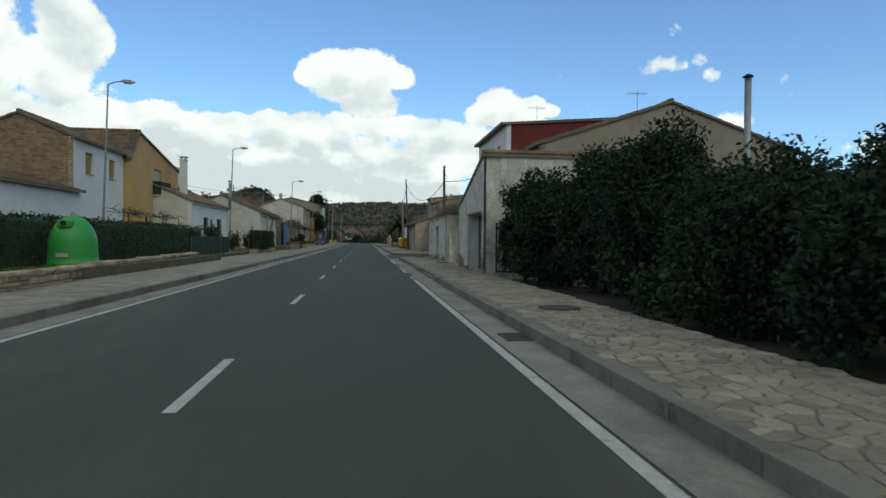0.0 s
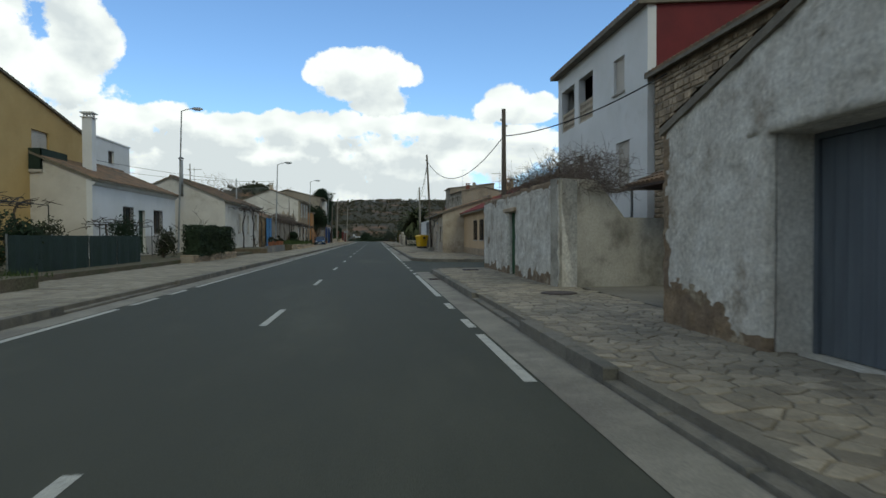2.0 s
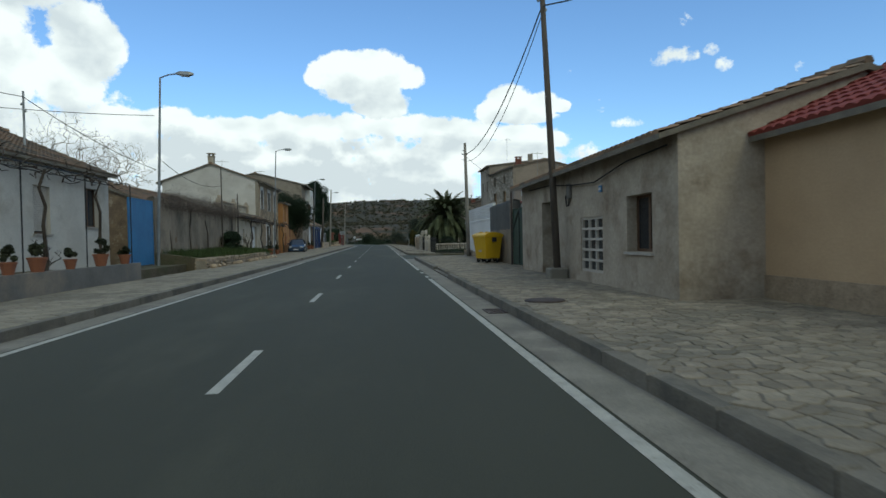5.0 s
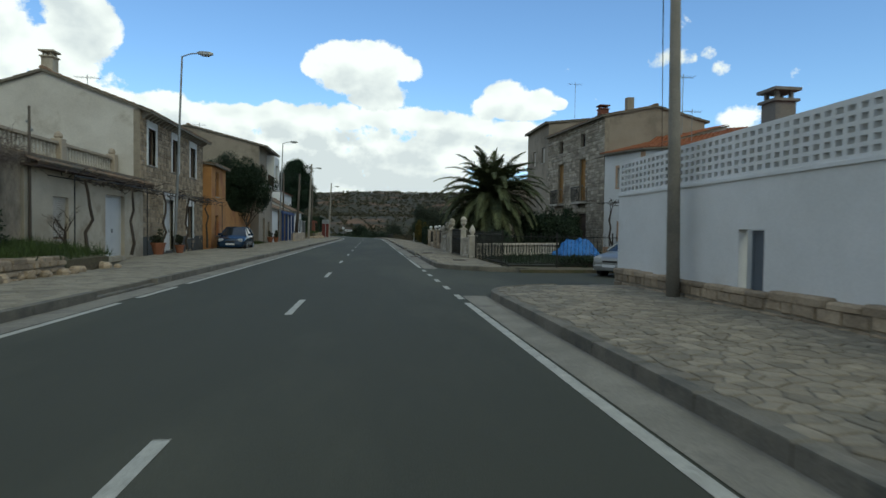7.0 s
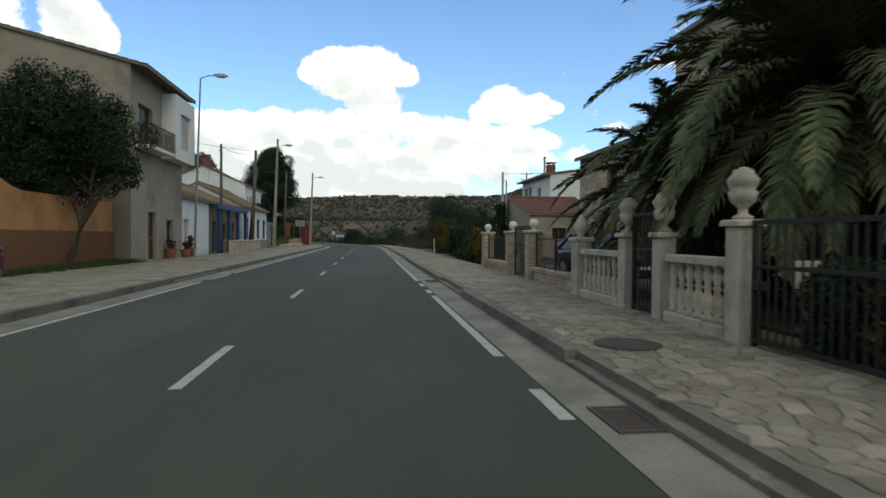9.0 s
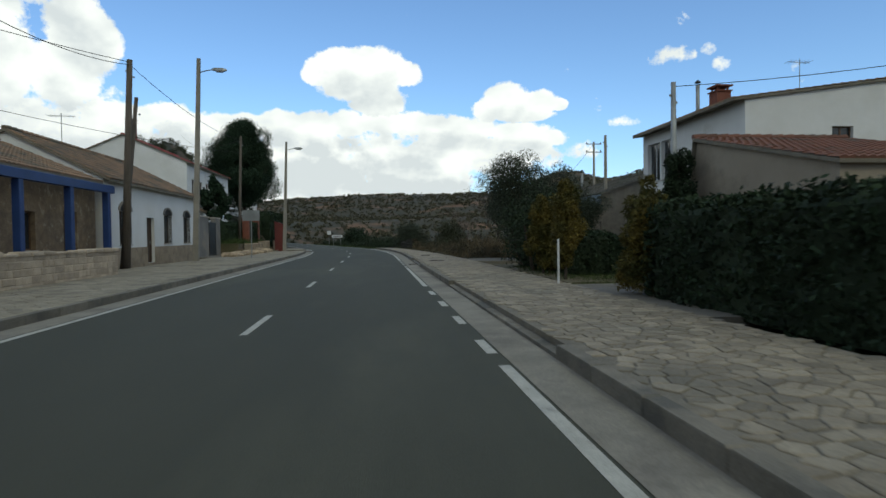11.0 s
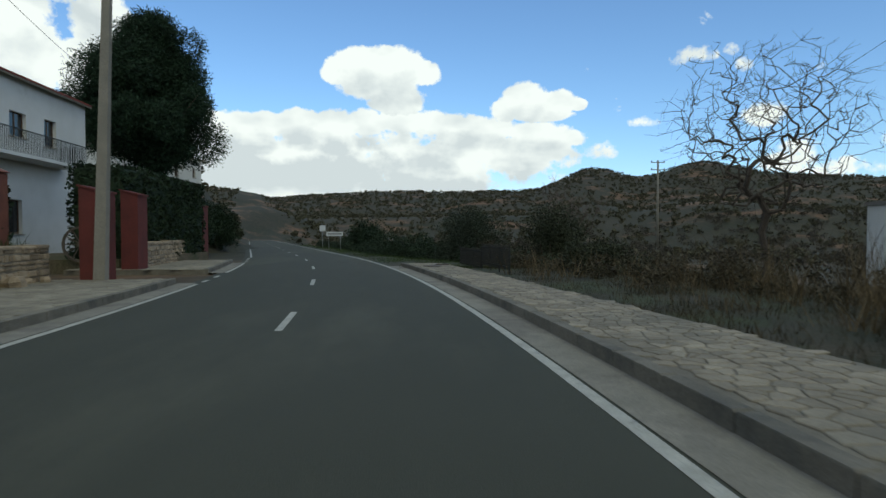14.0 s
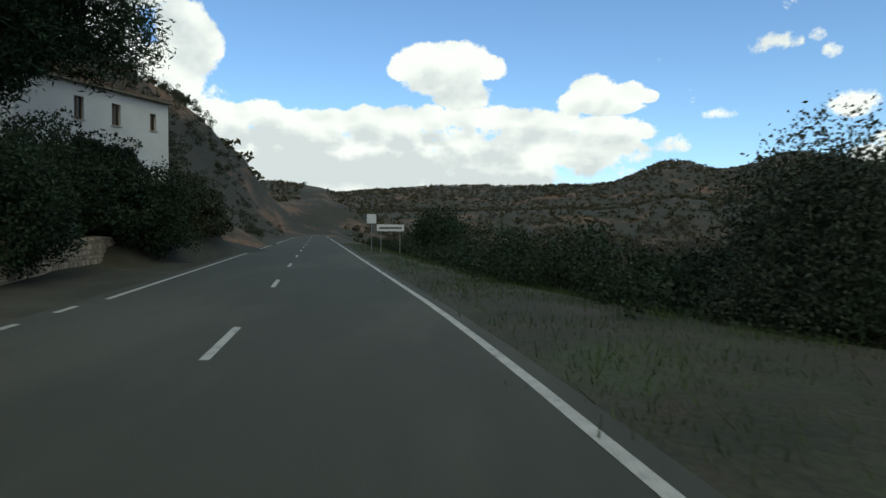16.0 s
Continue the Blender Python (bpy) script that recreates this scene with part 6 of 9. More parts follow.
# ---------------------------------------------------------------- street furniture
def street_lamp(x, y, h, kind="steel", arm=0.75, toward=1):
    t = thing("street_lamp", x, y, 0.1, "slender grey street lamp with a single arm" if kind == "steel" else "tall concrete pole with a street lamp arm", "street lamp", "street lamps")
    g = Geo()
    if kind == "steel":
        g.tube([(0, 0, -0.2), (0, 0, h * 0.5), (0, 0, h)], [0.075, 0.06, 0.042], 8)
        g.ob("pole", GALV, t)
        a = Geo()
        a.tube([(0, 0, h - 0.02), (toward * arm * 0.5, 0, h + 0.14), (toward * arm, 0, h + 0.2)], 0.03, 6)
        a.ob("arm", GALV, t)
        z = h + 0.2
    else:
        g.loft([[(sx * w, sy * w * 0.8, z) for sx, sy in ((1, 1), (-1, 1), (-1, -1), (1, -1))] for z, w in ((-0.2, 0.15), (h, 0.085))])
        g.ob("pole", CONC_POLE, t)
        a = Geo()
        a.tube([(0, 0, h - 0.75), (toward * arm * 0.6, 0, h - 0.6), (toward * arm, 0, h - 0.55)], 0.028, 6)
        a.ob("arm", GALV, t)
        z = h - 0.55
    hd = Geo()
    s = toward
    ring = lambda u, w, zl, zh: [(s * (arm + u), -w, z + zl), (s * (arm + u), w, z + zl), (s * (arm + u), w * 0.7, z + zh), (s * (arm + u), -w * 0.7, z + zh)]
    hd.loft([ring(-0.08, 0.05, -0.03, 0.04), ring(0.1, 0.13, -0.06, 0.09), ring(0.5, 0.14, -0.06, 0.1), ring(0.68, 0.06, -0.02, 0.05)])
    hd.ob("lamp_head", GALV, t)
    b = Geo()
    b.box(min(s * (arm + 0.14), s * (arm + 0.5)), max(s * (arm + 0.14), s * (arm + 0.5)), -0.1, 0.1, z - 0.11, z - 0.06)
    b.ob("lens", LAMP_GLASS, t)
    t.rotation_euler = (0, radians(2.0) * toward, 0)
    return t


for x, y, h, kind in ((-13.4, 31.2, 9.9, "steel"), (-12.1, 56.9, 10.1, "steel"), (-8.4, 74.9, 8.6, "steel"), (-8.2, 103.2, 9.5, "steel"), (-7.9, 133.6, 9.8, "steel"),
                      (-7.7, 159.4, 10.7, "concrete"), (-6.3, 180.6, 9.7, "concrete")):
    street_lamp(x, y, h, kind)


def utility_pole(x, y, h, mat, label, lean=0.0, r=0.13, arms=0):
    t = thing("utility_pole", x, y, 0.0, label, "utility pole", "utility poles")
    g = Geo()
    g.tube([(0, 0, -0.3), (lean * 0.5, 0, h * 0.5), (lean, 0, h)], [r, r * 0.85, r * 0.65], 9)
    g.ob("pole", mat, t, smooth=True)
    for k in range(2):
        i = Geo()
        i.lathe([(0.03, h - 0.5 - 0.25 * k), (0.045, h - 0.46 - 0.25 * k), (0.03, h - 0.42 - 0.25 * k)], lean + (r * 0.65 + 0.03) * (1 if k else -1), 0, 6)
        i.ob("insulator", GALV, t)
    for k in range(arms):
        a = Geo()
        z = h - 0.3 - 0.9 * k
        a.box(-0.9, 0.9, -0.05, 0.05, z, z + 0.09)
        a.ob("crossarm", GALV, t)
        for u in (-0.8, 0.0, 0.8):
            i = Geo()
            i.lathe([(0.05, z + 0.09), (0.08, z + 0.14), (0.05, z + 0.24), (0.02, z + 0.28)], u, 0, 6)
            i.ob("insulator", IRON, t)
    return t


utility_pole(7.15, 38.5, 6.75, WOOD_POLE, "dark weathered wooden telephone pole")
utility_pole(6.35, 63.15, 8.2, WOOD_POLE, "dark weathered wooden telephone pole by a plaster house", -0.35, 0.105)
utility_pole(7.0, 83.9, 7.2, CONC_POLE, "pale concrete cable pole by a white wall", -0.12)
utility_pole(-9.0, 144.1, 7.9, WOOD_POLE, "dark wooden telephone pole")
utility_pole(-8.5, 152.6, 8.7, WOOD_POLE, "thick dark wooden telephone pole", 0.35, 0.17)
utility_pole(-8.9, 153.2, 7.3, WOOD_POLE, "leaning wooden strut pole", 0.75, 0.12)
utility_pole(-8.9, 174.8, 9.3, WOOD_POLE, "dark wooden telephone pole", 0.3)
utility_pole(16.5, 163.5, 7.6, CONC_POLE, "grey pole beside a house")
utility_pole(12.3, 146.8, 6.6, GALV, "slim steel cable pole on an outbuilding")
utility_pole(26.2, 191.0, 11.6, CONC_POLE, "concrete power pole with two crossarms", 0, 0.16, 2)
utility_pole(34.0, 235.0, 10.5, CONC_POLE, "distant concrete power pole with crossarms", 0, 0.16, 2)
for x, y, h in ((-12.9, 62.5, 7.2), (-11.0, 69.8, 6.8), (-8.75, 87.3, 6.2), (-8.9, 92.3, 4.9)):
    utility_pole(x, y, h, WOOD_POLE if x < -12 or y > 80 else GALV, "thin rusty cable mast beside a roof", 0, 0.055)


def cable(a, b, sag, r=0.014):
    a, b = Vector(a), Vector(b)
    g = Geo()
    n = 14
    g.tube([a + (b - a) * k / n - Vector((0, 0, sag * 4 * (k / n) * (1 - k / n))) for k in range(n + 1)], r, 5)
    return tagged(g.ob("cable", RUBBER), "thin black overhead cable", "cable", "overhead cables")


cable((9.9, 29.6, 5.9), (7.15, 38.5, 5.6), 0.35, 0.022)
cable((7.15, 38.5, 5.6), (6.05, 63.15, 7.6), 1.6, 0.02)
cable((6.05, 63.15, 7.7), (6.65, 83.9, 6.5), 1.1, 0.02)
cable((6.05, 63.15, 7.5), (6.65, 83.9, 6.2), 1.4, 0.012)
cable((6.65, 83.9, 6.6), (17.6, 105.2, 6.0), 0.9, 0.012)
cable((-25.0, 40.0, 8.5), (-11.0, 69.8, 6.6), 0.8)
cable((-11.0, 69.8, 6.6), (-8.4, 74.9, 4.6), 0.2)
cable((-8.4, 74.9, 7.0), (-25.0, 66.0, 7.9), 0.6)
cable((-8.75, 87.3, 5.0), (-8.4, 75.2, 5.2), 0.5)
cable((-8.15, 152.6, 8.5), (-8.6, 174.8, 9.0), 0.5)
cable((-8.15, 152.6, 8.5), (-9.0, 144.1, 7.7), 0.3)
cable((-22.0, 128.0, 9.6), (-8.15, 152.6, 8.6), 0.7)
cable((-22.0, 134.0, 8.2), (-8.6, 174.8, 8.0), 0.9)
cable((-8.6, 174.8, 9.0), (-40.0, 262.0, 24.0), 1.4)
cable((26.2, 191.0, 11.4), (34.0, 235.0, 10.3), 1.0)
cable((12.3, 146.8, 6.45), (30.0, 138.0, 8.2), 0.6)


def cover(kind, x, y, w, l, z, mat=CAST_IRON):
    t = thing(kind, x, y, z, "rusty round cast iron manhole cover" if kind == "manhole_cover" else "dark iron gully grate in the gutter", "manhole cover" if kind == "manhole_cover" else "drain grate", kind.replace("_", " ") + "s")
    if kind == "manhole_cover":
        g = Geo()
        g.lathe([(w / 2, -0.02), (w / 2, 0.008), (w / 2 - 0.03, 0.012)], 0, 0, 24)
        g.ob("rim", mat, t)
        g = Geo()
        g.lathe([(w / 2 - 0.04, 0.0), (w / 2 - 0.04, 0.016), (w / 2 - 0.06, 0.018)], 0, 0, 24)
        g.ob("lid", mat, t)
    else:
        g = Geo()
        g.box(-w / 2, -w / 2 + 0.03, -l / 2, l / 2, -0.02, 0.012)
        g.box(w / 2 - 0.03, w / 2, -l / 2, l / 2, -0.02, 0.012)
        g.box(-w / 2 + 0.03, w / 2 - 0.03, -l / 2, -l / 2 + 0.03, -0.02, 0.012)
        g.box(-w / 2 + 0.03, w / 2 - 0.03, l / 2 - 0.03, l / 2, -0.02, 0.012)
        g.weld().ob("frame", mat, t)
        n = max(4, int(l / 0.07))
        for k in range(n):
            b = Geo()
            y0 = -l / 2 + 0.04 + (l - 0.08) * k / n
            b.box(-w / 2 + 0.03, w / 2 - 0.03, y0, y0 + 0.03, -0.01, 0.008)
            b.ob("slat", mat, t)
    return t


for x, y in ((4.75, 5.2), (5.35, 25.2), (4.38, 57.6), (4.4, 105.9), (4.6, 154.4), (2.85, 186.4)):
    cover("manhole_cover", x, y, 0.72, 0.72, 0.152)
for x, y in ((3.43, 3.1), (3.43, 31.5), (3.43, 57.4), (3.43, 103.8), (3.43, 154.0), (3.43, 117.0)):
    cover("drain_grate", x, y, 0.34, 0.6, 0.008)
for x, y in ((4.95, 33.9), (4.95, 97.8), (4.7, 161.8), (3.3, 187.6)):
    cover("drain_grate", x, y, 0.5, 0.5, 0.155)


# ---- waste containers
def wheeled_bin(x, y, mat, label, yaw=0.0):
    t = thing("waste_container", x, y, 0.15, label, "waste container", "waste containers")
    t.rotation_euler = (0, 0, yaw)
    g = Geo()
    ring = lambda a, b, z: [(-a, -b, z), (a, -b, z), (a, b, z), (-a, b, z)]
    g.loft([ring(0.55, 0.40, 0.20), ring(0.58, 0.44, 0.5), ring(0.66, 0.52, 1.12), ring(0.69, 0.55, 1.14), ring(0.69, 0.55, 1.2)])
    g.ob("body", mat, t)
    for k in range(4):
        r = Geo()
        u = -0.42 + 0.28 * k
        r.loft([[(u - 0.02, -0.43, 0.35), (u + 0.02, -0.43, 0.35), (u + 0.02, -0.40, 0.35), (u - 0.02, -0.40, 0.35)], [(u - 0.02, -0.52, 1.05), (u + 0.02, -0.52, 1.05), (u + 0.02, -0.49, 1.05), (u - 0.02, -0.49, 1.05)]])
        r.ob("rib", mat, t)
    l = Geo()
    prof = [(0.58, 1.2), (0.58, 1.25), (0.4, 1.33), (0.1, 1.38), (-0.3, 1.36), (-0.56, 1.26), (-0.58, 1.2)]
    l.prism([(v, z) for v, z in prof], 0, -0.71, 0.71)
    lid = l.ob("lid", mat, t)
    for a, b in ((-0.35, -0.2), (0.35, -0.2)):
        q = Geo()
        q.lathe([(0.11, 1.36), (0.11, 1.40), (0.09, 1.405)], a, b, 12)
        q.ob("flap", mat, lid)
    for a in (-0.74, 0.74):
        h = Geo()
        h.bevel_box(a - 0.05, a + 0.05, -0.12, 0.12, 0.95, 1.15, 0.02)
        h.ob("trunnion", RUBBER, t)
    for a in (-0.45, 0.45):
        for b in (-0.32, 0.32):
            w = Geo()
            w.tube([(a - 0.03, b, 0.1), (a + 0.03, b, 0.1)], 0.1, 12)
            wheel = w.ob("wheel", RUBBER, t)
            f = Geo()
            f.box(a - 0.045, a - 0.035, b - 0.04, b + 0.04, 0.1, 0.24)
            f.box(a + 0.035, a + 0.045, b - 0.04, b + 0.04, 0.1, 0.24)
            f.box(a - 0.045, a + 0.045, b - 0.04, b + 0.04, 0.205, 0.24)
            f.weld().ob("fork", GALV, t)
    s = Geo()
    s.box(-0.16, 0.16, -0.462, -0.458, 0.5, 0.58)
    s.ob("sticker", SILL, t, "faded pale sticker")
    return t


wheeled_bin(6.36, 73.9, BIN_YELLOW, "yellow wheeled recycling container with a hinged lid", radians(-70)).scale = (0.82, 0.86, 1.0)
wheeled_bin(6.52, 75.1, BIN_DARK, "dark green wheeled waste container behind the yellow one", radians(-84)).scale = (0.85, 0.86, 0.98)
t = thing("bottle_bank", -7.6, 15.2, 0.42, "bright green igloo bottle bank on a garden bank", "bottle bank")
g = Geo()
g.lathe([(0.72, 0.0), (0.72, 0.1), (0.70, 0.12)] + [(0.70 - 0.04 * (k / 4), 0.12 + 0.7 * k / 4) for k in range(1, 5)] + [(0.60, 1.05), (0.50, 1.25), (0.38, 1.4), (0.24, 1.5), (0.1, 1.55)], 0, 0, 24)
g.ob("shell", BIN_GREEN, t, smooth=True)
g = Geo()
g.bevel_box(-0.2, 0.2, -0.62, -0.3, 1.2, 1.42, 0.05)
m = g.ob("chute", BIN_GREEN, t)
g = Geo()
g.lathe([(0.09, 1.25), (0.09, 1.34)], 0, 0, 12)
g.v = [(x, -0.632 + (z - 1.25) * 0.12, 1.31 + y) for x, y, z in g.v]
g.ob("opening", RUBBER, m)
g = Geo()
g.tube([(0, -0.12, 1.53), (0, -0.08, 1.64), (0, 0.08, 1.64), (0, 0.12, 1.53)], 0.02, 6)
g.ob("lifting_ring", GALV, t)
g = Geo()
g.lathe([(0.78, 0.0), (0.78, 0.035), (0.73, 0.05)], 0, 0, 24)
g.ob("foot_rim", BIN_GREEN, t)
g = Geo()
g.box(-0.17, 0.17, -0.725, -0.715, 0.28, 0.4)
g.ob("label_bar", SILL, t, "worn pale label")


# ---- cars
def car(x, y, yaw, paint, label, length=4.1):
    t = thing("car", x, y, 0.0, label, "car", "parked cars")
    t.rotation_euler = (0, 0, yaw)
    hl = length / 2

    def hull(stations, mat, name, smooth=True):
        """A closed shell through (y, half width, sill, belt, top) stations."""
        g = Geo()
        rings = []
        for v, w, z0, zb, z1 in stations:
            half = [(w * 0.86, z0), (w * 0.97, z0 + 0.10), (w, (z0 + zb) / 2), (w * 0.985, zb), (w * 0.93, z1 - (z1 - zb) * 0.25), (w * 0.80, z1 - 0.012), (w * 0.42, z1)]
            rings.append([(a, v, z) for a, z in half] + [(-a, v, z) for a, z in reversed(half)])
        g.loft(rings)
        return g.ob(name, mat, t, smooth=smooth)

    hull([(-hl, 0.60, 0.30, 0.48, 0.58), (-hl + 0.06, 0.72, 0.24, 0.52, 0.68), (-hl + 0.22, 0.80, 0.20, 0.60, 0.755), (-hl + 0.55, 0.83, 0.19, 0.66, 0.84), (-hl + 0.98, 0.845, 0.19, 0.72, 0.93),
          (-hl + 1.2, 0.85, 0.19, 0.78, 0.955), (0.2, 0.85, 0.19, 0.80, 0.965), (hl - 0.75, 0.85, 0.19, 0.81, 0.975), (hl - 0.3, 0.83, 0.21, 0.80, 0.97), (hl - 0.06, 0.77, 0.27, 0.74, 0.90), (hl, 0.68, 0.34, 0.62, 0.74)], paint, "body")
    low = [(-0.76, -hl + 0.98), (0.76, -hl + 0.98), (0.75, hl - 0.16), (-0.75, hl - 0.16)]
    top = [(-0.57, -hl + 1.86), (0.57, -hl + 1.86), (0.56, hl - 0.72), (-0.56, hl - 0.72)]
    c = Geo()
    c.loft([[(*q, 0.93) for q in low], [(*q, 1.42) for q in top]])
    roof = c.ob("glasshouse", PANE, t)
    c = Geo()
    ring = lambda k, z: [(q[0] * k, q[1] * k + 0.08 * (1 - k), z) for q in top]
    c.loft([ring(1.05, 1.395), ring(1.06, 1.42), ring(0.98, 1.455), ring(0.7, 1.475)])
    c.ob("roof_panel", paint, t, smooth=True)
    for a, b, r in ((0, 0, 0.028), (1, 1, 0.028), (2, 2, 0.06), (3, 3, 0.06)):
        p = Geo()
        p.tube([(*low[a], 0.94), (*top[b], 1.42)], [r * 1.3, r], 6)
        p.ob("pillar", paint, roof)
    for sx in (-1, 1):
        p = Geo()
        p.tube([(sx * 0.765, 0.12, 0.94), (sx * 0.575, 0.16, 1.42)], [0.03, 0.026], 6)
        p.ob("pillar", IRON, roof)
        p = Geo()
        p.tube([(sx * 0.85, v, 0.33) for v in (-hl + 1.3, hl - 1.1)], 0.02, 4)
        p.ob("side_strip", RUBBER, t)
        for v in (-hl + 0.78, hl - 0.72):
            # black disc proud of the body, in place of the shaded wheel well
            p = Geo()
            p.tube([(sx * 0.70, v, 0.31), (sx * 0.857, v, 0.31)], 0.345, 20)
            p.ob("wheel_arch", RUBBER, t)
    for sx in (-1, 1):
        for v in (-hl + 0.78, hl - 0.72):
            w = Geo()
            w.tube([(sx * 0.68, v, 0.30), (sx * 0.868, v, 0.30)], 0.30, 18)
            tyre = w.ob("wheel", RUBBER, t)
            r = Geo()
            r.tube([(sx * 0.80, v, 0.30), (sx * 0.878, v, 0.30)], [0.20, 0.18], 14)
            r.ob("rim", GALV, tyre)
        h = Geo()
        h.bevel_box(sx * 0.55 - 0.15, sx * 0.55 + 0.15, -hl + 0.02, -hl + 0.30, 0.56, 0.745, 0.05)
        h.ob("headlight", LAMP_GLASS, t)
        h = Geo()
        h.bevel_box(sx * 0.66 - 0.13, sx * 0.66 + 0.13, hl - 0.15, hl + 0.01, 0.62, 0.84, 0.03)
        h.ob("tail_light", RED_POST, t)
        h = Geo()
        h.bevel_box(sx * 0.9 - 0.09, sx * 0.9 + 0.09, -hl + 1.4, -hl + 1.52, 0.92, 1.06, 0.02)
        h.ob("mirror", paint, t)
    h = Geo()
    h.bevel_box(-0.66, 0.66, -hl - 0.05, -hl + 0.12, 0.25, 0.46, 0.06)
    h.ob("bumper", paint, t)
    h = Geo()
    h.box(-0.3, 0.3, -hl - 0.006, -hl + 0.03, 0.53, 0.60)
    h.ob("grille", IRON, t)
    h = Geo()
    h.box(-0.26, 0.26, -hl - 0.055, -hl - 0.042, 0.36, 0.46)
    h.ob("plate", WHITE_METAL, t, "plain pale number plate")
    return t


car(-7.35, 112.4, 0.05, CARBLUE, "blue hatchback parked on the pavement")
car(9.95, 91.5, radians(-56), CARSILVER, "silver hatchback parked in the side street").scale = (0.87, 0.87, 0.84)
car(9.4, 118.5, 0.2, CARBLUE, "dark blue car parked behind a garden railing")


# ---- signs and small posts
def sign(x, y, w, h, z, label, posts=1, face=WHITE_METAL, yaw=0.0, bars=()):
    t = thing("road_sign", x, y, 0.0, label, "road sign")
    t.rotation_euler = (0, 0, yaw)
    for k in range(posts):
        u = 0 if posts == 1 else (-w * 0.35 + w * 0.7 * k)
        g = Geo()
        g.tube([(u, 0.03, -0.6), (u, 0.03, z + h)], 0.03, 8)
        g.ob("post", GALV, t)
    g = Geo()
    g.bevel_box(-w / 2, w / 2, -0.012, 0.0, z, z + h, 0.004)
    g.ob("plate", face, t)
    for a, b, c, d, mt in bars:
        g = Geo()
        g.box(a, b, -0.018, -0.013, c, d)
        g.ob("bar", mt, t)
    return t


sign(-5.6, 163.2, 1.0, 0.62, 2.35, "bare metal back of a road sign on one post", 1, GALV)
sign(-4.6, 226.0, 1.7, 0.42, 1.25, "white town-end sign with a red diagonal stripe", 2, WHITE_METAL, 0.2,
     [(-0.7, 0.7, 1.41, 1.5, IRON)])
sign(-6.0, 227.5, 0.6, 0.6, 1.75, "small white round-edged sign above the verge", 1, WHITE_METAL, 0.2)
t = thing("marker_post", 6.05, 140.4, 0.13, "slim white marker post at a drive", "post")
g = Geo()
g.bevel_box(-0.022, 0.022, -0.022, 0.022, -0.1, 1.05, 0.006)
g.ob("post", WHITE_METAL, t)
sign(6.05, 105.3, 0.28, 0.36, 0.72, "weathered pale property notice behind a pillar", 1, SILL, -0.2,
     [(-0.1, 0.1, 0.97, 1.02, CAST_IRON), (-0.1, 0.08, 0.80, 0.84, CAST_IRON)])


# ---- roof clutter
def antenna(x, y, z, h):
    t = thing("tv_antenna", x, y, z, "thin television aerial on a roof", "antenna", "television aerials")
    g = Geo()
    g.tube([(0, 0, -0.5), (0, 0, h)], 0.018, 5)
    g.ob("mast", GALV, t)
    g = Geo()
    g.tube([(-0.6, 0, h - 0.15), (0.6, 0.1, h - 0.15)], 0.012, 4)
    g.ob("boom", GALV, t)
    for k in range(6):
        e = Geo()
        u = -0.55 + 0.2 * k
        e.tube([(u, -0.3, h - 0.15), (u, 0.3, h - 0.15)], 0.008, 4)
        e.ob("element", GALV, t)
    return t


for x, y, z, h in ((17.4, 119.5, 10.6, 2.9), (17.0, 28.0, 8.6, 1.4), (12.5, 33.0, 8.9, 1.2), (-18.5, 45.5, 8.6, 1.3), (-13.6, 66.0, 5.7, 1.6), (-13.4, 106.0, 8.2, 1.0), (-14.5, 130.0, 9.8, 1.2), (19.5, 105.5, 6.9, 1.7), (10.8, 56.5, 4.6, 1.5), (15.9, 100.0, 6.6, 2.4), (-13.5, 158.0, 5.7, 1.9), (21.5, 152.5, 7.6, 1.7)):
    antenna(x, y, z, h)


def flue(x, y, z, h, r, label="tall grey metal flue pipe with a cap"):
    t = thing("flue_pipe", x, y, z, label, "flue")
    g = Geo()
    g.tube([(0, 0, -0.5), (0, 0, h)], r, 10)
    g.ob("pipe", GALV, t, smooth=True)
    g = Geo()
    g.lathe([(r * 1.5, h + 0.08), (r * 1.6, h + 0.12), (0.02, h + 0.25)], 0, 0, 10)
    for k in range(3):
        a = 2.1 * k
        g.tube([(r * math.cos(a), r * math.sin(a), h - 0.05), (r * 1.2 * math.cos(a), r * 1.2 * math.sin(a), h + 0.1)], 0.01, 4)
    g.ob("cap", IRON, t)


flue(18.4, 20.0, 0.6, 8.0, 0.15)
flue(-12.6, 59.4, 4.9, 2.2, 0.13, "rusty round flue above a tiled roof")
flue(-13.4, 144.5, 4.8, 2.6, 0.11)
flue(18.6, 156.2, 7.0, 2.0, 0.1)
flue(19.6, 176.5, 4.9, 1.7, 0.1)
chimney(-13.9, 48.1, 5.0, 2.9, 0.5, WHITE, "tall white rendered chimney with a dark cap")
chimney(-13.4, 102.4, 8.1, 0.9, 0.5, CREAM, "cream rendered chimney on a ridge")
chimney(11.6, 57.0, 4.4, 0.9, 0.6, PEACH, "ochre chimney with an open cap")
chimney(-13.2, 146.5, 4.9, 2.2, 0.6, BRICK_POST, "brick chimney with a metal cowl")
chimney(-20.5, 184.6, 9.9, 2.2, 0.7, BRICK_POST, "red brick chimney on a white house")
chimney(18.6, 154.2, 7.0, 1.1, 0.7, BRICK_POST, "brick chimney with a slab cap")
chimney(18.0, 110.6, 9.3, 1.0, 0.45, TAN, "narrow tan rendered chimney stack", False)
chimney(17.4, 113.6, 9.4, 0.7, 0.6, BRICK_POST, "small brick chimney on a ridge")
chimney(10.6, 86.0, 3.4, 1.0, 0.5, GREY_WALL, "dark rendered chimney behind a white wall")

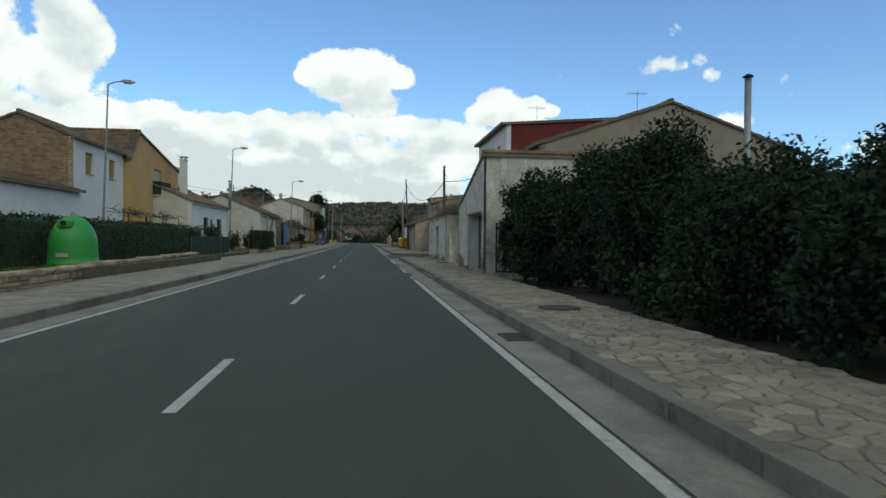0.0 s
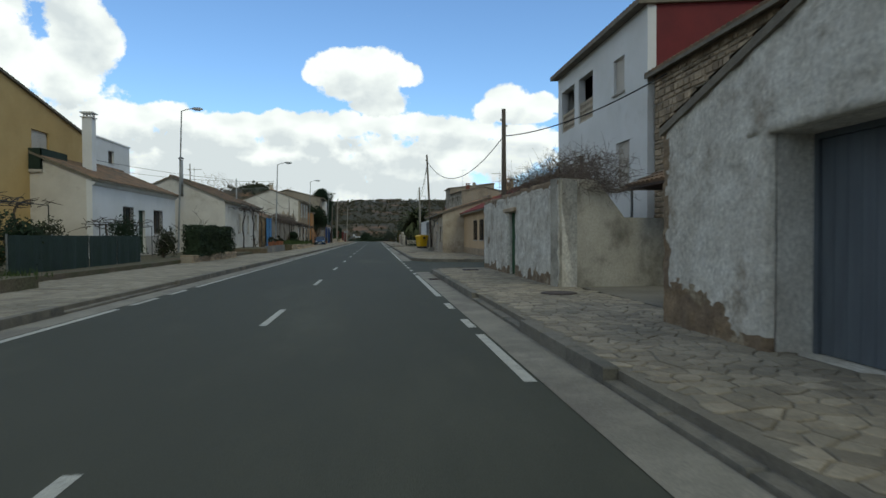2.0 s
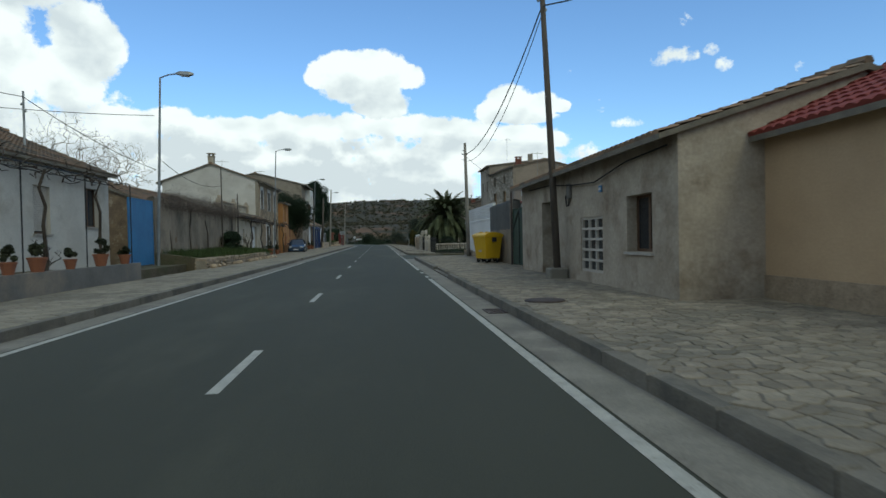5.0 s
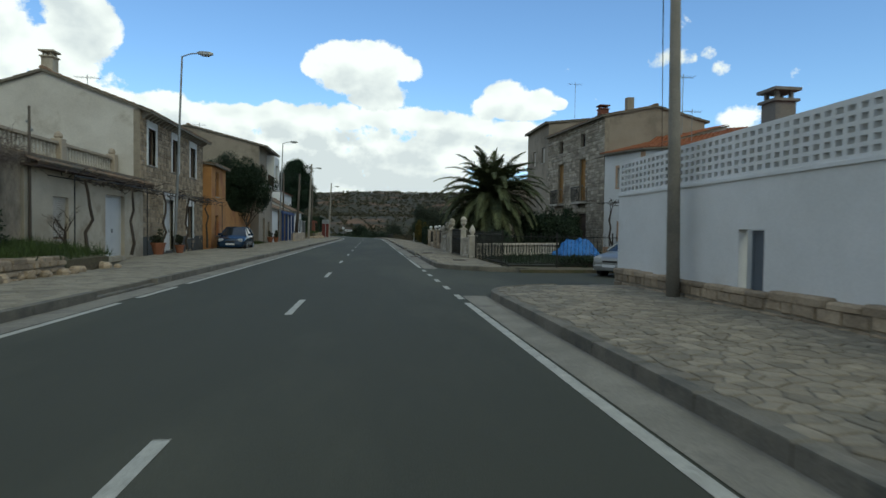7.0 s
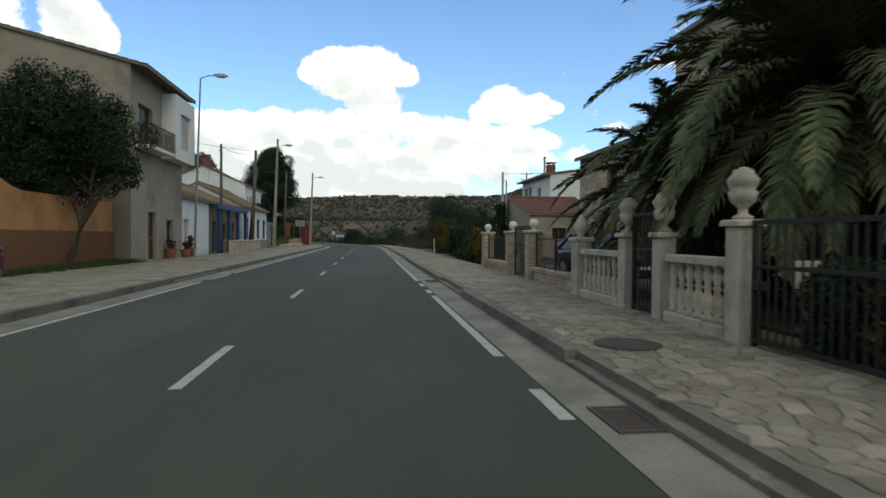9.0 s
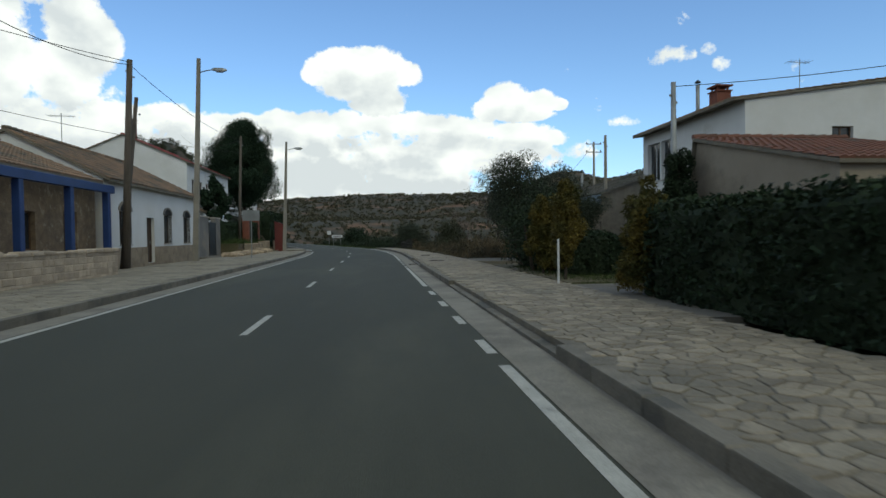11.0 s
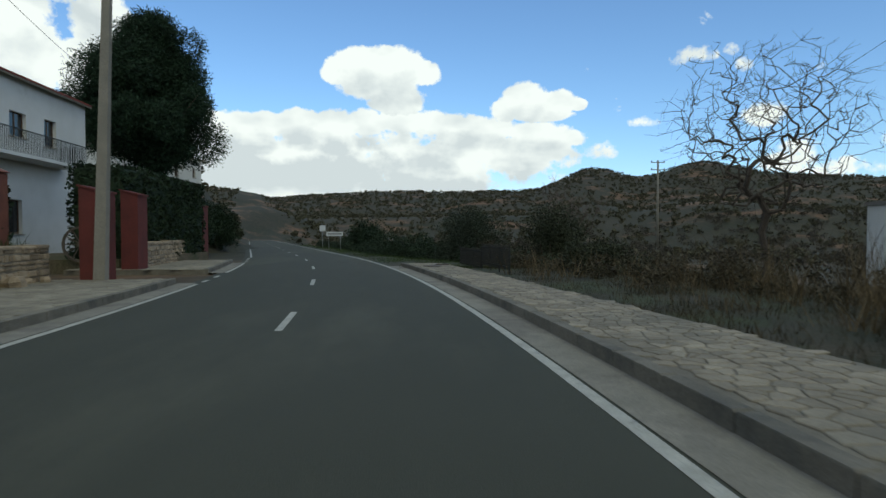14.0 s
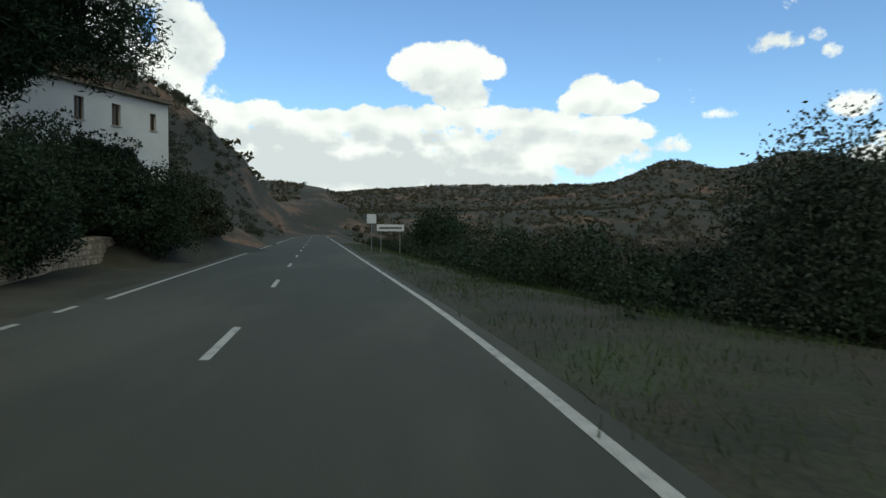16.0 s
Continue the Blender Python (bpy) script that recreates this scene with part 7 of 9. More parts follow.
# ---------------------------------------------------------------- plants
def clumps(n, seed, centre, size, rmin, rmax, power=0.6):
    """Clump centres spread through an ellipsoid, and their radii."""
    rs = np.random.RandomState(seed)
    d = rs.normal(size=(n, 3))
    d /= np.linalg.norm(d, axis=1)[:, None]
    r = rs.rand(n) ** power
    return np.asarray(centre) + d * r[:, None] * np.asarray(size), rmin + (rmax - rmin) * rs.rand(n)


def branches(g, seed, base, top_z, spread, n, r, levels=3, up=0.6):
    """A trunk that forks into limbs and twigs; returns the tips."""
    rs = random.Random(seed)
    tips = []

    def grow(p, d, length, rad, level):
        pts, rr = [p], [rad]
        q = p
        steps = 3
        for k in range(steps):
            d = (d + Vector((rs.uniform(-1, 1), rs.uniform(-1, 1), rs.uniform(-0.4, 0.7))) * 0.22).normalized()
            q = q + d * length / steps
            pts.append(q)
            rr.append(rad * (1 - 0.5 * (k + 1) / steps))
        g.tube(pts, rr, 6 if level < 2 else 4)
        if level >= levels:
            tips.append(q)
            return
        for k in range(rs.randint(2, 4) if level else n):
            at = pts[rs.randint(1 if level else 2, steps)]
            a = rs.uniform(0, 2 * math.pi)
            nd = (d * 0.5 + Vector((math.cos(a) * spread, math.sin(a) * spread, up * rs.uniform(0.5, 1.2)))).normalized()
            grow(at, nd, length * rs.uniform(0.5, 0.75), max(0.008, rr[-1] * rs.uniform(0.6, 0.9)), level + 1)

    h = top_z * 0.42
    grow(Vector(base), Vector((rs.uniform(-0.1, 0.1), rs.uniform(-0.1, 0.1), 1)), h, r, 0)
    return tips


def bush(name, label, x, y, z, w, d, h, mat, seed, count, leaf=0.08, category="bush", trunks=3, low=0.12, group=""):
    t = thing(name, x, y, z, label, category, group)
    g = Geo()
    rs = random.Random(seed)
    for k in range(trunks):
        a = rs.uniform(0, 6.3)
        g.tube([(0.3 * w * math.cos(a) * 0.4, 0.3 * d * math.sin(a) * 0.4, -0.1), (0.3 * w * math.cos(a), 0.3 * d * math.sin(a), h * 0.5)], [0.06, 0.03], 5)
    if trunks:
        g.ob("stem", BARK, t)
    c, r = clumps(70, seed, (0, 0, h * (0.5 + low / 2)), (w * 0.40, d * 0.40, h * (0.43 - low / 2)), min(w, d, h) * 0.13, min(w, d, h) * 0.25, 0.45)
    c2, r2 = clumps(30, seed + 5, (0, 0, h * 0.22), (w * 0.5, d * 0.5, h * 0.12), min(w, d, h) * 0.12, min(w, d, h) * 0.2, 0.35)
    leaves(np.r_[c, c2], np.r_[r, r2], count, leaf, seed + 1, 1.0, mat, "foliage", t)
    return t


def tree(name, label, x, y, z, h, crown_r, crown_z, crown_h, mat, seed, count, leaf=0.09, trunk_r=0.16, nclump=60, blade=1.0, shape=None):
    t = thing(name, x, y, z, label, "tree")
    g = Geo()
    tips = branches(g, seed, (0, 0, -0.2), h, 0.75, 5, trunk_r, 2)
    g.ob("trunk", BARK, t)
    c, r = clumps(nclump, seed, (0, 0, crown_z), (crown_r * 0.8, crown_r * 0.8, crown_h * 0.42), crown_r * 0.16, crown_r * 0.34, 0.5)
    if shape:
        c, r = shape(c, r)
    leaves(c, r, count, leaf, seed + 1, 1.0, mat, "crown", t, blade=blade)
    return t


def bare_tree(name, label, x, y, z, h, seed, r=0.13, spread=0.9, levels=5, n=5, mat=None, twigs=0):
    t = thing(name, x, y, z, label, "tree")
    g = Geo()
    tips = branches(g, seed, (0, 0, -0.2), h, spread, n, r, levels, 0.7)
    g.ob("limb", mat or TWIG, t)
    if twigs:
        rs = random.Random(seed + 7)
        g = Geo()
        for p in tips:
            for _ in range(twigs):
                out = Vector((p.x, p.y, p.z - h * 0.45)).normalized()
                d = (out * 0.9 + Vector((rs.gauss(0, 0.4), rs.gauss(0, 0.4), rs.gauss(0.1, 0.35)))).normalized()
                q = p - out * rs.uniform(0.0, 0.7) + Vector((rs.gauss(0, 0.06), rs.gauss(0, 0.06), rs.gauss(0, 0.06)))
                m = q + d * rs.uniform(0.25, 0.5)
                g.tube([q, m, m + (d + Vector((rs.gauss(0, 0.4), rs.gauss(0, 0.4), rs.gauss(0, 0.4)))).normalized() * rs.uniform(0.2, 0.45)], [0.012, 0.009, 0.004], 3)
        tagged(g.ob("crown", mat or TWIG, t), kind="stuff")
    return t


def crown_tree(name, label, x, y, z, fork, centre, size, n, seed, mat):
    """A leafless tree whose limbs grow out to many points of a rounded crown, each from the nearest limb."""
    t = thing(name, x, y, z, label, "tree")
    rs = np.random.RandomState(seed)
    nodes, parents = [np.array((0.0, 0.0, -0.3))], [-1]
    for k in range(1, 5):
        nodes.append(np.array((0.08 * math.sin(k * 1.7), 0.08 * math.cos(k * 2.1), fork * k / 4)))
        parents.append(len(nodes) - 2)
    d = rs.normal(size=(n, 3))
    d /= np.linalg.norm(d, axis=1)[:, None]
    goals = np.asarray(centre) + d * (rs.rand(n) ** 0.42)[:, None] * np.asarray(size) * (0.85 + 0.3 * rs.rand(n))[:, None]
    goals = goals[goals[:, 2] > fork * 0.55]
    goals = goals[np.argsort(np.linalg.norm(goals - nodes[-1], axis=1))]
    for q in goals:
        at = np.asarray(nodes)
        gap = np.linalg.norm(at - q, axis=1) + 0.25 * np.maximum(0, at[:, 2] - q[2])
        gap[:4] += 5.0
        k = int(np.argmin(gap))
        p, m = at[k], max(1, int(np.linalg.norm(at[k] - q) / 0.3))
        bend = rs.normal(scale=0.05, size=3)
        for j in range(1, m + 1):
            s = j / m
            nodes.append(p + (q - p) * s + bend * math.sin(math.pi * s) + rs.normal(scale=0.025, size=3))
            parents.append(k if j == 1 else len(nodes) - 2)
    load = np.ones(len(nodes))
    for k in range(len(nodes) - 1, 0, -1):
        load[parents[k]] += load[k]
    rad = [float(v) for v in 0.0062 * load ** 0.41]
    trunk, fine = Geo(), Geo()
    for k in range(1, len(nodes)):
        p = parents[k]
        big = load[k] > 40
        (trunk if big else fine).tube([Vector(nodes[p]), Vector(nodes[k])], [min(rad[p], rad[k] * 1.5), rad[k]], 6 if big else 3)
        if load[k] < 4:
            for _ in range(2):
                e = Vector(nodes[k]) + Vector(rs.normal(scale=0.17, size=3)) + Vector((Vector(nodes[k]) - Vector(centre)).normalized()) * 0.12
                fine.tube([Vector(nodes[k]), e], [0.006, 0.0035], 3)
    trunk.ob("trunk", mat, t)
    tagged(fine.ob("crown", mat, t), kind="stuff")
    return t


# dark evergreen bushes beside the first shed
for k, (x, y, w, d, h) in enumerate(((6.95, 14.1, 2.6, 2.2, 3.7), (7.1, 12.2, 2.5, 2.8, 3.2), (7.6, 10.0, 2.4, 2.6, 3.8), (7.4, 6.9, 2.7, 3.4, 3.75), (7.5, 3.6, 3.2, 3.8, 2.75), (7.5, 0.4, 3.4, 4.2, 2.75), (7.6, -3.4, 3.2, 4.2, 3.3), (10.4, 9.4, 3.5, 4.5, 3.2), (10.6, 4.0, 3.5, 5.0, 3.0), (13.5, 7.0, 4.0, 5.0, 3.2))):
    bush("evergreen_bush", "dense dark evergreen bush overhanging the pavement", x, y, 0.0, w, d, h, LEAF_DARK, 100 + k, 46000 if k < 6 else 16000, 0.05, low=0.0, group="evergreen bushes")


def hedge(label, x0, x1, y0, y1, z0, z1, mat, seed, density=420, name="hedge", leaf=0.045):
    """A clipped hedge: a dark core with a skin of small leaves."""
    t = thing(name, (x0 + x1) / 2, (y0 + y1) / 2, z0, label, "hedge")
    a, b, h = (x1 - x0) / 2, (y1 - y0) / 2, z1 - z0
    g = Geo()
    g.bevel_box(-a + 0.08, a - 0.08, -b + 0.08, b - 0.08, 0, h - 0.08, 0.1)
    g.ob("core", LEAF_HEDGE, t)
    rs = np.random.RandomState(seed)
    areas = np.array([2 * b * h, 2 * b * h, 2 * a * h, 2 * a * h, 4 * a * b])
    n = int(min(16000, areas.sum() * density))
    f = rs.choice(5, n, p=areas / areas.sum())
    u, v = rs.uniform(-1, 1, n), rs.uniform(-1, 1, n)
    w = (v + 1) / 2 * h
    wob = 0.05 * np.sin(u * b * 2.1 + seed) + 0.04 * np.sin(v * 7 + u * b * 3.3)
    X = np.where(f == 0, -a + wob, np.where(f == 1, a + wob, u * a))
    Y = np.where(f < 2, u * b, np.where(f == 2, -b + wob, np.where(f == 3, b + wob, v * b)))
    Z = np.where(f == 4, h + wob, w)
    pos = np.stack([X, Y, Z], 1) + rs.normal(scale=0.035, size=(n, 3))
    leaves(pos, np.full(n, 0.03), n, leaf, seed, 1.0, mat, "foliage", t)
    return t


hedge("long clipped dark green hedge behind a low wall", -9.6, -8.5, 9.0, 31.2, 0.4, 1.95, LEAF_HEDGE, 201)
hedge("squared dark green hedge on a stone base", -7.6, -6.75, 43.4, 50.0, 0.42, 1.85, LEAF_HEDGE, 202, 700)
hedge("tall dark hedge above a dry stone wall", -10.4, -8.5, 187.0, 196.4, 0.4, 3.9, LEAF_DARK, 203, 200, leaf=0.08)
hedge("tall dark hedge beside a gateway", -10.5, -8.4, 177.6, 180.4, 0.5, 2.6, LEAF_DARK, 204, 240, leaf=0.07)
hedge("dark hedge behind brick posts", -10.2, -9.0, 172.8, 180.0, 0.95, 2.5, LEAF_DARK, 205, 300, leaf=0.06)
hedge("dense dark hedge beside a concrete drive", 6.75, 8.6, 131.6, 137.3, 0.05, 1.75, LEAF_DARK, 208, 500, leaf=0.05)
hedge("low dark hedge before a house", 7.4, 8.6, 143.2, 149.6, 0.1, 1.3, LEAF_DARK, 206, 500, leaf=0.05)
bush("evergreen_bush", "dark ivy bush behind a brick arch", 14.9, 151.9, 0.1, 3.0, 2.0, 3.3, LEAF_DARK, 472, 16000, 0.05)
hedge("low dark hedge before a brick arch", 9.0, 13.6, 148.6, 149.6, 0.1, 1.15, LEAF_DARK, 207, 500, leaf=0.05)
t = thing("mesh_fence", -8.6, 31.4, 0.25, "low fence covered with dark green netting", "fence")
for k in range(5):
    g = Geo()
    g.tube([(0, 2.35 * k, -0.2), (0, 2.35 * k, 1.2)], 0.03, 6)
    g.ob("post", GALV, t)
NETTING = material("green_netting", (0.012, 0.026, 0.018), (0.018, 0.034, 0.024), 3, 120, 0.4, 0.8, 0.3)
for k in range(4):
    g = Geo()
    rs = random.Random(k)
    lo, hi = [], []
    for j in range(9):
        u = 2.35 * (k + j / 8)
        o = 0.03 * math.sin(j * 1.9 + k)
        lo.append((0.03 + o, u)), hi.append((0.03 + o * 0.4, u))
    for (a, u), (b, v), (c, _), (d, _) in zip(lo, lo[1:], hi, hi[1:]):
        i = [g.p(*q) for q in ((a, u, 0), (b, v, 0), (d, v, 1.16), (c, u, 1.16), (a + 0.012, u, 0), (b + 0.012, v, 0), (d + 0.012, v, 1.16), (c + 0.012, u, 1.16))]
        g.f += [(i[0], i[1], i[2], i[3]), (i[4], i[7], i[6], i[5]), (i[2], i[6], i[7], i[3])]
    g.weld().ob("netting", NETTING, t)

for k, (x, y, w, h, n) in enumerate(((-9.3, 33.2, 1.6, 2.0, 2500), (-9.6, 35.5, 1.4, 1.8, 2000), (-10.4, 43.8, 1.6, 2.2, 2500), (-9.4, 46.5, 1.2, 1.7, 1500), (-9.6, 53.0, 1.3, 1.6, 1500), (-8.9, 56.3, 1.2, 1.5, 1200))):
    bush("garden_shrub", "loose dark garden shrub in front of a house", x, y, 0.25, w, w, h, LEAF_SHRUB if k % 2 else LEAF_DARK, 230 + k, n, 0.06, "shrub", group="garden shrubs")


def vine(label, x0, y0, x1, y1, z, seed, trunks=2, z0=0.2):
    """A bare trained vine: twisted trunks and a horizontal tangle of canes on wires."""
    t = thing("grape_vine", x0, y0, z0, label, "vine")
    rs = random.Random(seed)
    d = Vector((x1 - x0, y1 - y0, 0))
    for k in range(trunks):
        g = Geo()
        s = (k + 0.5) / trunks
        p = d * s
        pts = [p + Vector((rs.uniform(-0.12, 0.12) * (j > 0), rs.uniform(-0.12, 0.12) * (j > 0), (z - z0) * j / 6)) for j in range(7)]
        g.tube(pts, [0.07, 0.06, 0.055, 0.05, 0.05, 0.045, 0.04], 6)
        g.ob("trunk", BARK, t)
    g = Geo()
    for k in range(int(d.length * 9)):
        p = d * rs.random() + Vector((rs.uniform(-0.5, 0.5), rs.uniform(-0.3, 0.3), z - z0 + rs.uniform(-0.15, 0.2)))
        q = p + Vector((rs.uniform(-0.6, 0.6), rs.uniform(-0.9, 0.9), rs.uniform(-0.25, 0.3)))
        m = (p + q) / 2 + Vector((0, 0, rs.uniform(-0.15, 0.15)))
        g.tube([p, m, q], [0.022, 0.016, 0.008], 4)
    tagged(g.ob("cane_tangle", BARK, t), kind="stuff")
    f = Geo()
    for o in (-0.4, 0.4):
        f.tube([Vector((o, 0, z - z0)), d + Vector((o, 0, z - z0))], 0.02, 5)
    for k in range(4):
        p = d * (k / 3)
        f.tube([p + Vector((0.4, 0, -z0)), p + Vector((0.4, 0, z - z0))], 0.022, 5)
    f.ob("trellis", IRON, t)
    return t


vine("bare twisted grape vine on an iron trellis", -11.8, 29.0, -12.3, 40.0, 2.7, 1, 3)
vine("bare vine on a rail before an ochre house", -11.6, 43.0, -11.6, 49.5, 2.0, 2, 2)
vine("bare vine under the eaves of a low house", -9.0, 61.5, -9.0, 72.6, 3.7, 3, 3)
vine("bare vine trained along a stone house front", -8.6, 93.5, -8.4, 111.5, 2.95, 4, 5)
vine("bare vine arbour in a front garden", 16.1, 103.2, 14.9, 106.9, 3.15, 5, 3)
for k, (x, y, h) in enumerate(((-9.2, 52.4, 3.0), (-8.8, 49.4, 3.4), (-10.0, 56.0, 2.6), (-8.6, 66.5, 2.2), (-8.6, 93.6, 2.6))):
    bare_tree("small_bare_tree", "small pruned bare tree in a front garden", x, y, 0.25, h, 300 + k, 0.07, 1.0, 3, 4, BARK)
house("old_shed", "low old shed with dark weathered tiles behind a wall", "shed", L_, -9.9, 77.5, 13.5, 5.5, 3.35, 1.0, DIRT_WALL, TILE, over=0.15)
crown_tree("bare_tree", "leafless twiggy tree behind a plaster wall", -16.2, 83.5, 0.0, 3.2, (0.0, 0.0, 6.4), (2.7, 2.7, 2.3), 420, 311, TWIG)
crown_tree("bare_tree", "leafless twiggy tree behind a plaster wall", -16.2, 90.0, 0.0, 3.2, (0.0, 0.0, 6.4), (2.4, 2.4, 2.0), 380, 312, TWIG)


def bramble(label, x0, x1, y0, y1, z0, z1, seed, canes, fine=1.0):
    """A leafless thicket: many thin arching canes."""
    t = thing("bare_thicket", (x0 + x1) / 2, y0, 0.0, label, "shrub")
    rs = random.Random(seed)
    for k in range(5):
        yy = (y1 - y0) * (k + 0.5) / 5
        g = Geo()
        g.tube([(0, yy, 0), (rs.uniform(-0.2, 0.2), yy + rs.uniform(-0.3, 0.3), z0 * 0.6), (rs.uniform(-0.3, 0.3), yy + rs.uniform(-0.4, 0.4), z0 + 0.3)], [0.05, 0.04, 0.025], 5)
        g.ob("stem", BARK, t)
    g = Geo()
    half = (x1 - x0) / 2
    for k in range(canes):
        p = Vector((rs.uniform(-half, half), rs.uniform(0, y1 - y0), z0 + (z1 - z0) * rs.random() ** 1.7))
        d = Vector((rs.gauss(0, 0.6), rs.gauss(0, 0.8), rs.gauss(0.25, 0.5))).normalized()
        pts = [p]
        for j in range(3):
            d = (d + Vector((rs.gauss(0, 0.3), rs.gauss(0, 0.3), rs.gauss(-0.12, 0.3)))).normalized()
            pts.append(pts[-1] + d * rs.uniform(0.12, 0.3) * (0.5 + 0.5 * fine))
        g.tube(pts, [r * fine for r in (0.012, 0.009, 0.006, 0.003)], 3)
    tagged(g.ob("cane_tangle", TWIG, t), kind="stuff")
    return t


bramble("leafless grey thicket spilling over a yard wall", 5.95, 7.6, 26.6, 33.6, 2.35, 3.25, 313, 5200, 0.55)
bramble("dry brown creeper hanging over a plaster wall", -9.3, -8.5, 77.0, 92.0, 3.1, 3.8, 314, 3600, 0.6)
crown_tree("bare_tree", "spreading leafless almond tree in rough grass", 13.5, 182.7, -0.4, 2.4, (0.2, 0.3, 5.3), (3.2, 3.2, 2.9), 1000, 315, BARK)
bare_tree("bare_tree", "leafless tree on the valley side", 12.5, 201.0, -2.0, 8.6, 317, 0.17, 1.0, 5, 7)

def spread_shape(c, r):
    """An uneven crown: lobes pushed out, the underside ragged, the top leaning back over the wall."""
    rs = np.random.RandomState(31)
    az = np.arctan2(c[:, 1], c[:, 0])
    k = 0.98 + 0.22 * np.sin(2 * az + 0.6) + 0.16 * np.sin(5 * az + c[:, 2])
    c[:, 0] = c[:, 0] * k - 0.35
    c[:, 1] *= k
    c[:, 2] += rs.normal(scale=0.28, size=len(c)) - 0.12 * c[:, 0]
    return c, r * (0.55 + 0.75 * rs.rand(len(r)))


tree("evergreen_tree", "wide uneven dark evergreen tree leaning over a wall", -9.3, 122.8, 0.1, 6.2, 3.1, 4.75, 5.0, LEAF_DARK, 330, 80000, 0.05, 0.14, 80, 1.3, spread_shape)
bush("evergreen_bush", "dark evergreen bush behind an orange wall", -11.5, 120.0, 0.0, 3.0, 3.0, 5.2, LEAF_DARK, 331, 7000, 0.08)


def pine_shape(c, r):
    z = c[:, 2]
    k = np.clip((z - z.min()) / (z.max() - z.min()), 0, 1)
    s = np.where(k < 0.2, 0.7 + 1.7 * k, 1.12 - 0.95 * np.clip(k - 0.1, 0, 1))
    c[:, 0] *= s
    c[:, 1] *= s
    rs = np.random.RandomState(77)
    c = c + rs.normal(scale=0.07, size=c.shape) * (z.max() - z.min()) * (1, 1, 0.5) * 0.6
    return c, r * (0.6 + 0.55 * rs.rand(len(r)))


tree("pine_tree", "tall dense dark pine beside the road", -15.4, 207.8, 1.2, 12.5, 6.3, 10.3, 12.8, LEAF_PINE, 340, 260000, 0.058, 0.34, 130, 2.2, pine_shape)
tree("pine_tree", "smaller dark conifer by a white house", -12.4, 181.0, 0.3, 5.5, 1.9, 4.4, 5.6, LEAF_PINE, 341, 9000, 0.11, 0.12, 40, 1.3, pine_shape)
for k, (x, y, h, r) in enumerate(((10.1, 158.4, 4.9, 2.7), (8.9, 153.6, 5.2, 2.6), (13.2, 160.4, 4.4, 2.4))):
    tree("olive_tree", "grey-green olive tree with wispy upright shoots", x, y, 0.0, h, r, h * 0.56, h * 0.98, LEAF_OLIVE, 350 + k, 46000, 0.026, 0.13, 52, 2.2)
for k, (x, y, h, w) in enumerate(((6.9, 144.6, 2.9, 1.2), (6.75, 142.0, 2.9, 1.2), (7.0, 137.8, 2.5, 1.5), (6.9, 126.5, 1.9, 1.2), (6.9, 128.6, 1.7, 1.1))):
    t = thing("golden_thuja", x, y, 0.1, "pointed golden green thuja bush beside the pavement", "bush", "golden thujas")
    g = Geo()
    g.tube([(0, 0, -0.1), (0, 0, h * 0.6)], [0.05, 0.02], 5)
    g.ob("stem", BARK, t)
    c, r = clumps(44, 360 + k, (0, 0, h * 0.48), (w * 0.42, w * 0.42, h * 0.48), 0.12, 0.28, 0.6)
    c[:, :2] *= np.clip(1.25 - c[:, 2:3] / h, 0.12, 1)
    leaves(c, r, 15000, 0.03, 370 + k, 1.3, LEAF_GOLD, "foliage", t, blade=1.8)
for k, (x, y, w, h) in enumerate(((7.2, 146.2, 2.0, 3.1), (7.5, 148.6, 2.2, 2.8), (7.3, 124.5, 1.6, 1.3), (7.2, 130.6, 1.8, 1.6))):
    bush("evergreen_bush", "rounded dark green garden bush", x, y, 0.1, w, w, h, LEAF_HEDGE, 380 + k, 4500, 0.05, group="garden bushes")
t = thing("cypress", 11.9, 145.7, 0.1, "narrow dark cypress by an outbuilding", "tree")
g = Geo()
g.tube([(0, 0, -0.2), (0, 0, 3.5)], [0.1, 0.03], 6)
g.ob("trunk", BARK, t)
c, r = clumps(60, 390, (0, 0, 2.15), (0.5, 0.5, 2.0), 0.16, 0.3, 0.6)
leaves(c, r, 20000, 0.05, 391, 1.2, LEAF_DARK, "crown", t)


